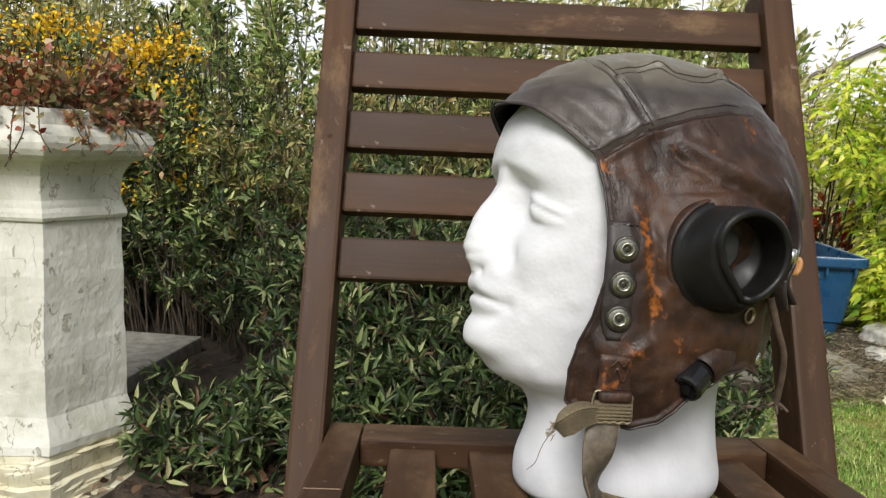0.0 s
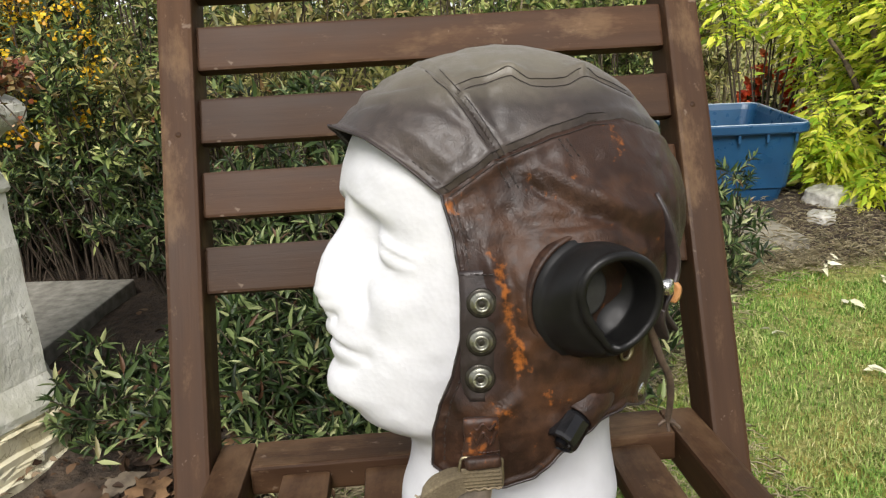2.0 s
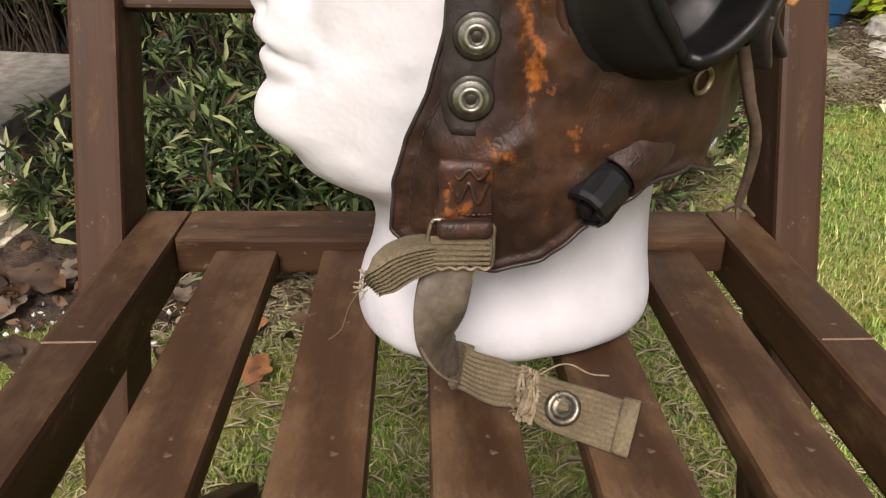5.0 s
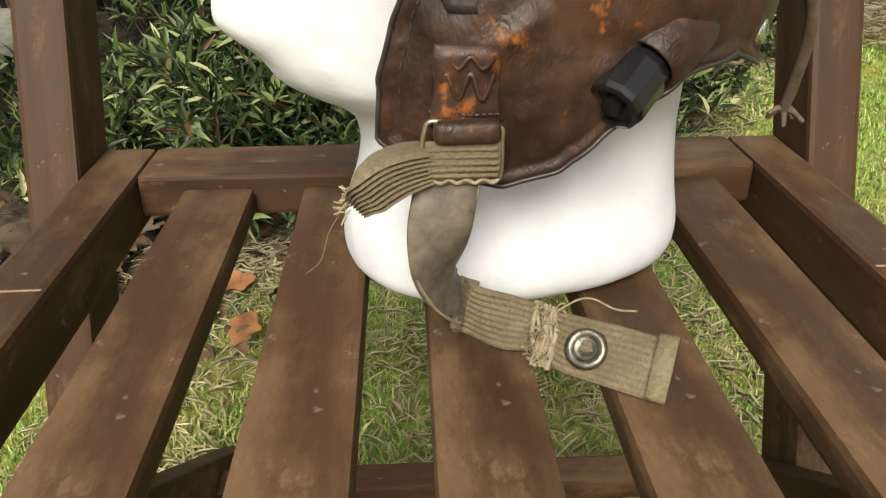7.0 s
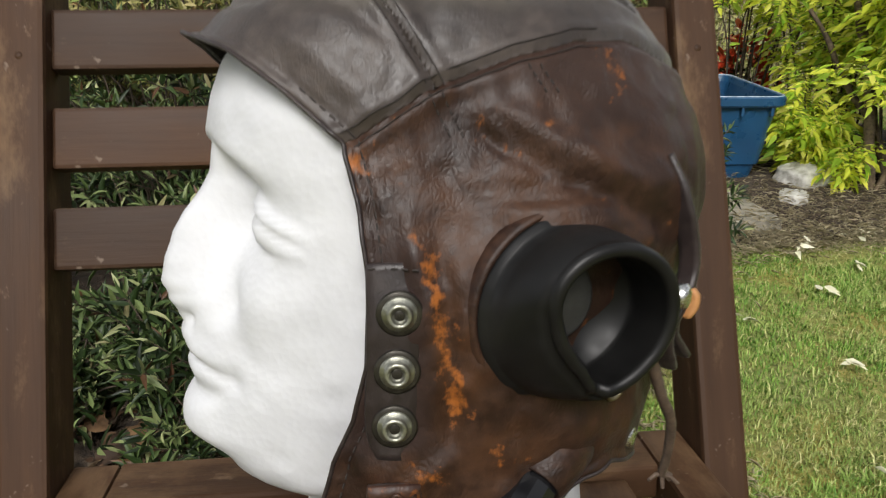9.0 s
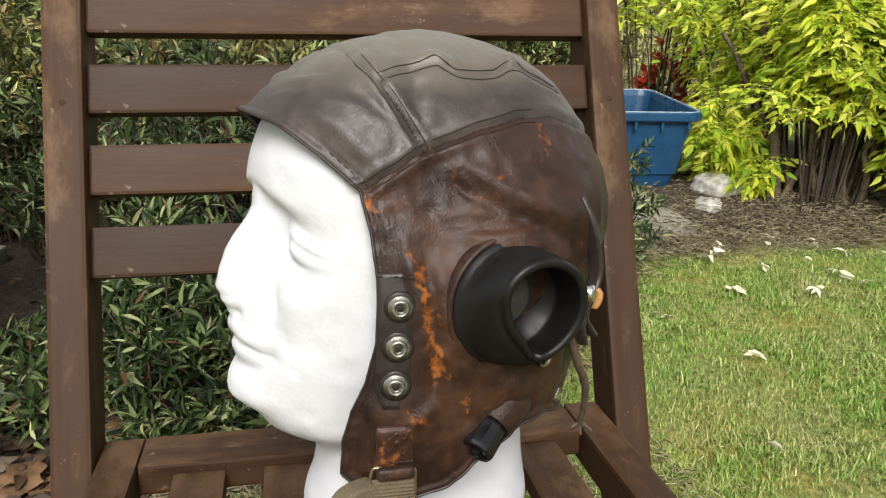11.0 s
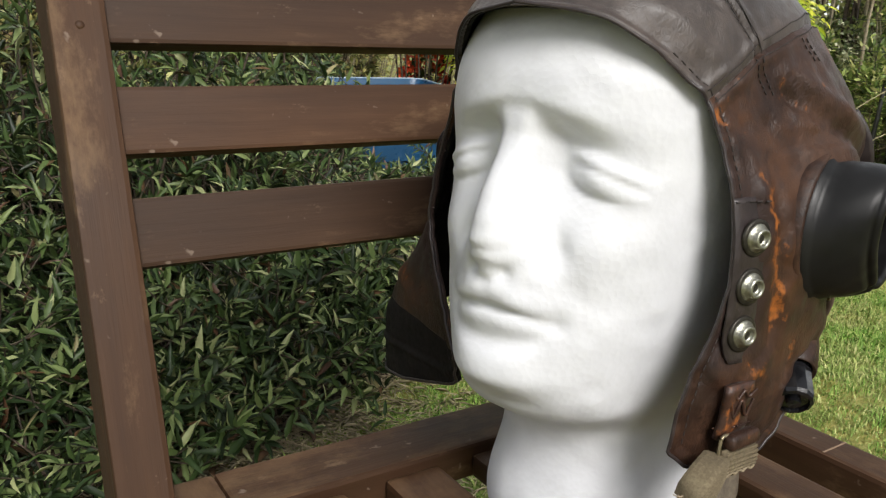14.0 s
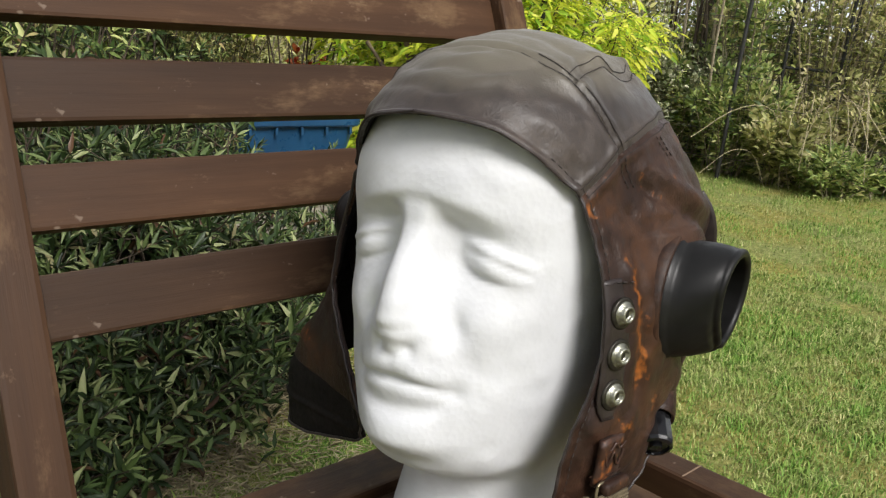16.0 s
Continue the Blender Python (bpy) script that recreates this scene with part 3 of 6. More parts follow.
# ---- the garden chair ----
def build_chair():
    chair = thing("garden_chair", "dark brown stained wooden slatted garden chair on grass", "chair", SEAT)
    back = lambda x, s, d=0.0: (x, 0.064 + (0.3303 * s + d * 0.9439), 0.571 + (0.9439 * s - d * 0.3303))
    for x in (-0.2525, 0.2525):
        board("back_post", back(x, -0.60, 0.0195), back(x, 0.375, 0.0195), 0.034, 0.056, chair, "", 0.004)
    for k in range(5):
        s = 0.0215 + 0.0738 * k
        board("back_slat", back(-0.2356, s, 0.014), back(0.2356, s, 0.014), 0.018, 0.0455, chair, "", 0.003, -19.3)
    for x, name in ((-0.2175, "side_rail"), (0.2175, "side_rail")):
        board(name, (x, 0.054, 0.401), (x, -0.43, 0.401), 0.0345, 0.038, chair, "", 0.004)
    board("rear_rail", (-0.1995, 0.0275, 0.4055), (0.1995, 0.0275, 0.4055), 0.0545, 0.028, chair, "", 0.003)
    board("front_rail", (-0.1995, -0.405, 0.40), (0.1995, -0.405, 0.40), 0.045, 0.030, chair, "", 0.003)
    for k, x in enumerate((-0.148, -0.072, 0.002, 0.0760, 0.1520)):
        board("seat_slat", (x, 0.0, 0.4025), (x, -0.383, 0.4025), 0.045, 0.018, chair, "", 0.0045)
    for x in (-0.2175, 0.2175):
        board("crossed_leg", (x, -0.33, 0.385), (x, 0.175, 0.02), 0.028, 0.045, chair, "", 0.003)
    board("stretcher", (-0.2035, 0.069, 0.088), (0.2035, 0.069, 0.088), 0.032, 0.024, chair, "", 0.003)
    board("stretcher", (-0.2355, -0.155, 0.06), (0.2355, -0.155, 0.06), 0.032, 0.024, chair, "", 0.003)
    for x in (-0.2175, 0.2175):
        ob = part("scratch", box_bm((0.030, 0.0016, 0.0006), 0.0002, 1), PALE_SCRATCH, chair, "pale scratch across the rail", False)
        ob.matrix_basis = pose(x, -0.143, 0.4201, 0, 0, 1)
    for x in (-0.2525, 0.2525):
        for s in (0.153,):
            bm = lathe([(0.0001, 0.0004), (0.0024, 0.0003), (0.0030, -0.0006)], 12)
            ob = part("wood_plug", bm, WOOD, chair)
            ob.matrix_basis = Matrix.Translation(back(x, s, -0.0089)) @ pose(0, 0, 0, 90 - 19.3)
    return chair


chair = build_chair()

# ---- the display head ----
HEAD = SEAT @ pose(0.02, -0.095, 0, 0, 0, 196)


def smoothed(rows, n, k=9):
    """Rows of a table, resampled evenly along the table and softened."""
    t = np.array(rows, float)
    d = np.r_[0, np.cumsum(np.hypot(np.diff(t[:, 0]), np.diff(t[:, 1])))]
    u = np.linspace(0, d[-1], n)
    out = np.stack([np.interp(u, d, t[:, c]) for c in range(t.shape[1])], 1)
    w = np.hanning(k + 2)[1:-1]
    w /= w.sum()
    pad = np.vstack([np.repeat(out[:1], k // 2, 0), out, np.repeat(out[-1:], k // 2, 0)])
    soft = np.stack([np.convolve(pad[:, c], w, "valid") for c in range(out.shape[1])], 1)
    soft[0], soft[-1] = out[0], out[-1]
    return soft


def rings(table, n, seg, power, mid=-0.008):
    """Cross-sections (z, front, back, half width) turned into a grid of points."""
    rows = smoothed(table, n)
    th = np.linspace(0, 2 * np.pi, seg, endpoint=False)
    c, s = np.cos(th), np.sin(th)
    cc, ss = np.sign(c) * np.abs(c) ** (2 / power), np.sign(s) * np.abs(s) ** (2 / power)
    z, fr, bk, w = (rows[:, k][:, None] for k in range(4))
    f = mid + np.where(cc > 0, (fr - mid), (mid - bk)) * cc
    return np.stack([f, w * ss, np.broadcast_to(z, f.shape)], -1)


def grid_faces(n, m):
    i, j = np.meshgrid(np.arange(n - 1), np.arange(m), indexing="ij")
    return np.stack([i * m + j, i * m + (j + 1) % m, (i + 1) * m + (j + 1) % m, (i + 1) * m + j], -1).reshape(-1, 4)


HEAD_ROWS = [
    (0.4125, 0.0, -0.02, 0.002), (0.4125, 0.066, -0.080, 0.052), (0.4145, 0.078, -0.091, 0.064), (0.421, 0.081, -0.0938, 0.069), (0.432, 0.081, -0.0945, 0.070),
    (0.445, 0.079, -0.0925, 0.068), (0.458, 0.074, -0.0910, 0.065), (0.472, 0.070, -0.0905, 0.062), (0.485, 0.070, -0.0905, 0.060), (0.496, 0.075, -0.092, 0.060),
    (0.503, 0.084, -0.092, 0.062), (0.508, 0.096, -0.093, 0.064), (0.515, 0.1085, -0.094, 0.068), (0.524, 0.115, -0.095, 0.0715), (0.54, 0.117, -0.097, 0.076),
    (0.56, 0.117, -0.101, 0.080), (0.58, 0.115, -0.106, 0.083), (0.60, 0.111, -0.110, 0.086), (0.62, 0.106, -0.113, 0.089), (0.64, 0.103, -0.115, 0.0905),
    (0.66, 0.103, -0.115, 0.091), (0.68, 0.107, -0.114, 0.0905), (0.70, 0.106, -0.110, 0.087), (0.72, 0.099, -0.102, 0.080), (0.74, 0.082, -0.087, 0.068),
    (0.755, 0.058, -0.066, 0.050), (0.764, 0.030, -0.042, 0.032), (0.768, -0.006, -0.010, 0.001)]


def face_relief(s, z):
    """How far the face stands proud of the smooth head, mirrored about its middle."""
    a = np.abs(s)
    g = lambda u, m, w: np.exp(-((u - m) / w) ** 2)
    # nose: narrow between the eyes, wide and round at the tip, with soft wings
    nose_h = np.interp(z, [0.586, 0.594, 0.602, 0.608, 0.616, 0.628, 0.640, 0.650, 0.659, 0.668, 0.680, 0.692], [0, 0.004, 0.0125, 0.0235, 0.0300, 0.0292, 0.0262, 0.0198, 0.0120, 0.0050, 0.001, 0])
    nose_w = np.interp(z, [0.598, 0.610, 0.622, 0.636, 0.652, 0.668, 0.685], [0.0160, 0.0172, 0.0160, 0.0140, 0.0122, 0.0120, 0.016])
    d = nose_h * np.exp(-(a / nose_w) ** 2.6)
    d += 0.0062 * g(a, 0.0200, 0.0065) * g(z, 0.6085, 0.0080)
    d -= 0.0018 * g(a, 0.0300, 0.0050) * g(z, 0.6100, 0.0110)
    d -= 0.0060 * g(a, 0.009, 0.0050) * g(z, 0.5985, 0.0040)
    # brow with a lower edge that drops outwards; the socket slopes back under it to the lids
    edge = 0.6850 - 0.30 * np.clip(a - 0.008, 0, 1) - 6.0 * np.clip(a - 0.030, 0, 1) ** 2
    under = edge - z
    d += 0.0027 * np.exp(-(np.clip(-under, 0, 1) / 0.016) ** 2) * np.exp(-((a - 0.022) / 0.032) ** 2) * step((0.004 - under) / 0.008)
    inner = step((a - 0.005) / 0.018)
    sock = step((under + 0.0005) / 0.016) * step((z - 0.624) / 0.030) * inner
    d -= 0.0122 * sock * np.exp(-(np.clip(a - 0.022, 0, 1) / 0.024) ** 2)
    # closed eye: a ball behind two lids, slanting down outwards
    slant = 0.6500 - 0.30 * (a - 0.040)
    ball = np.exp(-((a - 0.042) / 0.0185) ** 2 - ((z - slant) / 0.0095) ** 2)
    d += 0.0088 * ball
    lid = slant + 0.0068 - 7.0 * (a - 0.041) ** 2
    span = step((a - 0.022) / 0.012) * step((0.070 - a) / 0.012)
    d += 0.0026 * span * g(z, lid, 0.0022)
    d -= 0.0017 * span * g(z, lid - 0.0042, 0.0020)
    low = slant - 0.0098 + 6.0 * (a - 0.041) ** 2
    d += 0.0010 * span * g(z, low + 0.0026, 0.0018)
    d -= 0.0020 * span * step((0.058 - a) / 0.012) * g(z, low - 0.0006, 0.0020)
    # cheeks, the fold from nose to mouth
    d += 0.0066 * g(a, 0.047, 0.020) * g(z, 0.614, 0.016)
    fold = 0.0285 + 0.55 * np.clip(0.612 - z, 0, 1)
    d -= 0.0013 * g(a, fold, 0.0085) * step((z - 0.576) / 0.012) * step((0.622 - z) / 0.012)
    # mouth: full upper lip, drawn-in lower lip, hollow under it, round chin
    d += 0.0125 * np.exp(-(a / 0.033) ** 2.6) * step((z - 0.522) / 0.02) * step((0.612 - z) / 0.016)
    line = 0.5800 - 6.5 * a * a
    d += 0.0032 * np.exp(-(a / 0.029) ** 4) * g(z, line + 0.0070, 0.0062)
    d -= 0.0020 * g(a, 0.0, 0.0040) * g(z, 0.5955, 0.0060)
    d -= 0.0038 * np.exp(-(a / 0.031) ** 4) * g(z, line - 0.0005, 0.0022)
    d -= 0.0030 * np.exp(-(a / 0.030) ** 4) * g(z, line - 0.0080, 0.0100)
    d += 0.0024 * np.exp(-(a / 0.022) ** 4) * g(z, line - 0.0072, 0.0042)
    d -= 0.0040 * np.exp(-(a / 0.026) ** 4) * g(z, 0.5605 + 4.0 * a * a, 0.0050)
    d -= 0.0035 * g(a, 0.033, 0.0065) * g(z, 0.574, 0.0075)
    d += 0.0034 * g(a, 0.0, 0.022) * g(z, 0.5440, 0.0125)
    return d


def build_head():
    n, seg = 230, 300
    p = rings(HEAD_ROWS, n, seg, 2.3).reshape(-1, 3)
    p[:, 1] *= 1 + 0.025 * step((p[:, 2] - 0.53) / 0.05)
    front = step((p[:, 0] - 0.005) / 0.05)
    p[:, 0] += front * face_relief(p[:, 1], p[:, 2])
    p += 0.0005 * value_noise(p, 90, 2)[:, None] * np.array([1, 1, 0.0])
    p[:, 1] -= 0.0035 * step((p[:, 2] - 0.47) / 0.06)
    ob = new("display_head", mesh_from("display_head", p, grid_faces(n, seg), True))
    ob.data.materials.append(FOAM)
    ob.matrix_world = HEAD
    return tagged(ob, "white polystyrene display head standing on the chair seat", "display head")


build_head()

# ---- the flying helmet ----
SHELL_ROWS = [
    (0.470, 0.118, -0.088, 0.104), (0.49, 0.118, -0.092, 0.108), (0.51, 0.118, -0.098, 0.113), (0.53, 0.118, -0.104, 0.117), (0.55, 0.118, -0.111, 0.1185), (0.574, 0.1175, -0.118, 0.117),
    (0.60, 0.117, -0.124, 0.1165), (0.623, 0.116, -0.128, 0.115), (0.645, 0.115, -0.130, 0.110), (0.665, 0.115, -0.130, 0.102), (0.688, 0.115, -0.128, 0.0935), (0.71, 0.1135, -0.123, 0.0895),
    (0.728, 0.110, -0.115, 0.084), (0.74, 0.101, -0.107, 0.078), (0.752, 0.087, -0.096, 0.069), (0.764, 0.066, -0.078, 0.056), (0.773, 0.042, -0.055, 0.038), (0.779, 0.016, -0.03, 0.018), (0.781, -0.006, -0.010, 0.001)]
OUTLINE = np.array([(-0.2, 0.9), (0.2, 0.9), (0.2, 0.741), (0.113, 0.729), (0.100, 0.722), (0.085, 0.7085), (0.0656, 0.688), (0.0625, 0.665), (0.0625, 0.638), (0.065, 0.60), (0.071, 0.575),
                    (0.079, 0.555), (0.083, 0.535), (0.083, 0.512), (0.074, 0.503), (0.0415, 0.4945), (0.022, 0.5005), (0.004, 0.516), (-0.022, 0.5335), (-0.045, 0.539), (-0.075, 0.527), (-0.1, 0.522), (-0.2, 0.52)])
FLAP = np.array([*OUTLINE[:10], (0.073, 0.580), (0.084, 0.560), (0.094, 0.548), (0.102, 0.536), (0.098, 0.524), (0.078, 0.501), (0.054, 0.477), (0.038, 0.470), (0.022, 0.482), (0.004, 0.513), *OUTLINE[18:]])
SEAM = np.array([(0.2, 0.60), (0.0656, 0.688), (0.0287, 0.711), (-0.005, 0.722), (-0.035, 0.728), (-0.065, 0.727), (-0.095, 0.716), (-0.2, 0.67)])
DARTS = (((0.029, 0.707), (0.022, 0.6905)), ((-0.012, 0.7175), (-0.018, 0.7055)))
CREST = np.array([(0.045, 0.7520), (0.0253, 0.7592), (0.0080, 0.7603), (0.0030, 0.7580), (-0.0040, 0.7552), (-0.0343, 0.7555), (-0.0450, 0.7572), (-0.0530, 0.7560), (-0.0653, 0.7495), (-0.0852, 0.7405)])
CROWN = np.array([(0.0287, 0.711), (0.041, 0.738), (0.050, 0.758), (0.056, 0.79)])


def fold(p, a, b, wide, high):
    """A soft ridge (or, below nought, a crease) on both sides along a line from a to b in side view."""
    a, b = np.array(a), np.array(b)
    e, w = b - a, p[:, ::2] - a
    t = np.clip(w @ e / (e @ e), 0, 1)
    d = np.linalg.norm(w - t[:, None] * e, axis=1)
    return high * np.exp(-(d / wide) ** 2) * np.sin(np.pi * np.clip(t * 0.9 + 0.05, 0, 1)) ** 0.5


def line_gap(p, line):
    """Distance in side view to an open line."""
    best = np.full(len(p), 1e9)
    for u, v in zip(line, line[1:]):
        e, w = v - u, p[:, ::2] - u
        t = np.clip(w @ e / (e @ e), 0, 1)
        best = np.minimum(best, np.linalg.norm(w - t[:, None] * e, axis=1))
    return best


def drape(p, out=0.0):
    """Wrinkles, seams and the loose flap laid onto points of the smooth shell."""
    p = p.copy()
    q = p.copy()
    away = q - np.array([-0.008, 0, 0.63])
    away[:, 2] *= np.where(q[:, 2] > 0.66, 1.0, 0.1)
    away /= np.linalg.norm(away, axis=1)[:, None] + 1e-9
    side = q[:, 1] > 0
    h = 0.0009 * value_noise(q * (1, 1, 0.8), 45, 1) + 0.0007 * value_noise(q, 130, 4)
    low = step((0.735 - q[:, 2]) / 0.03)
    h *= 0.3 + 0.7 * low
    h += low * (0.0009 * value_noise(q * (1.6, 1, 0.7), 90, 7) + fold(q, (0.008, 0.699), (-0.060, 0.664), 0.0075, 0.0040) + fold(q, (0.010, 0.690), (-0.068, 0.648), 0.0060, -0.0044) + fold(q, (-0.03, 0.706), (-0.078, 0.668), 0.006, -0.0022)
                + fold(q, (0.014, 0.696), (0.004, 0.684), 0.0018, -0.0018) + fold(q, (0.008, 0.699), (-0.004, 0.686), 0.0016, -0.0016) + fold(q, (0.022, 0.664), (-0.040, 0.667), 0.0022, -0.0016) + fold(q, (0.02, 0.668), (-0.03, 0.672), 0.004, -0.0022)
                + fold(q, (0.048, 0.67), (0.040, 0.615), 0.004, 0.0025) + fold(q, (0.034, 0.66), (0.033, 0.55), 0.004, -0.002) + fold(q, (-0.01, 0.565), (-0.06, 0.555), 0.008, 0.0035) + fold(q, (-0.055, 0.69), (-0.09, 0.63), 0.007, 0.003)
                + fold(q, (0.02, 0.55), (-0.03, 0.535), 0.006, -0.0025) + fold(q, (0.06, 0.54), (0.03, 0.56), 0.005, 0.002))
    h += fold(q, (0.085, 0.735), (0.05, 0.70), 0.006, 0.002) + fold(q, (0.02, 0.775), (0.03, 0.735), 0.006, -0.0028) + fold(q, (0.07, 0.752), (0.03, 0.72), 0.005, -0.0018) + fold(q, (-0.006, 0.752), (-0.040, 0.751), 0.007, -0.0036) + fold(q, (0.010, 0.7625), (0.000, 0.7625), 0.0042, 0.0034) + fold(q, (-0.046, 0.7595), (-0.054, 0.7600), 0.0042, 0.0034) + fold(q, (-0.010, 0.7635), (-0.038, 0.7635), 0.006, -0.0022)
    for d in (line_gap(q, SEAM), line_gap(q, CROWN), line_gap(q, CREST)):
        h += -0.0014 * np.exp(-(d / 0.0021) ** 2) + 0.0010 * np.exp(-((d - 0.0050) / 0.0028) ** 2)
    front = np.exp(-(q[:, 1] / 0.04) ** 2) * step((q[:, 0] - 0.03) / 0.03) * step((q[:, 2] - 0.732) / 0.006)
    for mid, wide, high in ((0.7445, 0.0022, -0.0014), (0.7500, 0.0030, 0.0013), (0.7560, 0.0022, -0.0015), (0.7615, 0.0030, 0.0010), (0.7665, 0.0020, -0.0011)):
        h += front * high * np.exp(-((q[:, 2] - mid - 0.0016 * np.sin(q[:, 1] * 130 + mid * 900)) / wide) ** 2)
    ear = np.hypot(q[:, 0] + 0.016, q[:, 2] - 0.619)
    h += 0.005 * np.exp(-((ear) / 0.05) ** 4)
    rim = poly_dist(q[:, ::2], OUTLINE)
    h += 0.0014 * np.exp(-((rim - 0.0015) / 0.0018) ** 2) - 0.0006 * np.exp(-((rim - 0.0055) / 0.001) ** 2)
    brim = np.exp(-(rim / 0.006) ** 2) * step((q[:, 0] - 0.075) / 0.03) * step((q[:, 2] - 0.70) / 0.01)
    p[:, 1] += np.sign(q[:, 1]) * step(np.abs(q[:, 1]) / 0.05) * 0.019 * step((0.03 - q[:, 0]) / 0.06) * np.exp(-((q[:, 2] - 0.675) / 0.045) ** 2)
    h += 0.005 * step((-0.02 - q[:, 0]) / 0.08) * np.exp(-((q[:, 2] - 0.66) / 0.07) ** 2)
    p += away * (h + out + 0.004 * brim)[:, None]
    loose = step((0.645 - q[:, 2]) / 0.17) * step((q[:, 0] + 0.05) / 0.08) * ~side
    rear = 1 - step((q[:, 0] - 0.035) / 0.05)
    p[:, 1] += -0.070 * loose * rear + 0.027 * loose * (1 - rear)
    return p


def clip_mesh(p, tris, g):
    """Cut triangles along g = 0 and keep where g is positive."""
    sign = g > 0
    cnt = sign[tris].sum(1)
    keep = [tris[cnt == 3]]
    verts, made, extra = list(p), {}, []

    def cut(i, j):
        key = (min(i, j), max(i, j))
        if key not in made:
            t = g[i] / (g[i] - g[j])
            made[key] = len(verts)
            verts.append(p[i] + t * (p[j] - p[i]))
        return made[key]
    for tri in tris[(cnt == 1) | (cnt == 2)]:
        loop = []
        for k in range(3):
            i, j = tri[k], tri[(k + 1) % 3]
            if sign[i]:
                loop.append(i)
            if sign[i] != sign[j]:
                loop.append(cut(i, j))
        extra += [(loop[0], loop[k], loop[k + 1]) for k in range(1, len(loop) - 1)]
    faces = np.concatenate(keep + [np.array(extra, int).reshape(-1, 3)])
    used, inv = np.unique(faces, return_inverse=True)
    return np.array(verts)[used], inv.reshape(-1, 3)


def shell_point(f, z, sign=1, out=0.0):
    """The place on the draped shell that shows at (f, z) from the side."""
    rows = smoothed(SHELL_ROWS, 400)
    fr, bk, w = (np.interp(z, rows[:, 0], rows[:, k]) for k in (1, 2, 3))
    f = max(f, bk + 0.0005)
    u = (f + 0.008) / (fr + 0.008) if f > -0.008 else (f + 0.008) / (-0.008 - bk)
    s = sign * w * max(1 - min(abs(u), 1) ** 2.2, 0) ** (1 / 2.2)
    return drape(np.array([(f, s, z)]), out)[0]


def ribbon_bm(pts, across, width, thick, ribs=0):
    """A flat strap along points; across gives the direction of its width at each."""
    pts = np.array([tuple(q) for q in pts], float)
    acr = np.array([tuple(q) for q in across], float)
    acr = np.stack([np.interp(np.linspace(0, 1, len(pts)), np.linspace(0, 1, len(acr)), acr[:, k]) for k in range(3)], 1)
    tan = np.gradient(pts, axis=0)
    tan /= np.linalg.norm(tan, axis=1)[:, None] + 1e-9
    acr -= (acr * tan).sum(1)[:, None] * tan
    acr /= np.linalg.norm(acr, axis=1)[:, None] + 1e-9
    nor = np.cross(tan, acr)
    wid = np.full(len(pts), width) if np.isscalar(width) else np.interp(np.linspace(0, 1, len(pts)), np.linspace(0, 1, len(width)), width)
    prof = [(-0.5, -0.5), (-0.25, -0.6), (0, -0.55), (0.25, -0.6), (0.5, -0.5), (0.53, 0), (0.5, 0.5), (0.25, 0.6), (0, 0.55), (-0.25, 0.6), (-0.5, 0.5), (-0.53, 0)]
    if ribs:
        teeth = [(-0.5 + k / (2 * ribs), 0.5 + (0.24 if k % 2 else 0.0)) for k in range(2 * ribs + 1)]
        prof = [(u, -v) for u, v in teeth] + [(0.52, 0)] + [(u, v) for u, v in teeth[::-1]] + [(-0.52, 0)]
    bm = bmesh.new()
    loops = [[bm.verts.new(p + a * (u * w) + n * (v * thick)) for u, v in prof] for p, a, n, w in zip(pts, acr, nor, wid)]
    for a, b in zip(loops, loops[1:]):
        for k in range(len(prof)):
            bm.faces.new((a[k], a[(k + 1) % len(prof)], b[(k + 1) % len(prof)], b[k]))
    bm.faces.new(loops[0][::-1])
    bm.faces.new(loops[-1])
    return bm


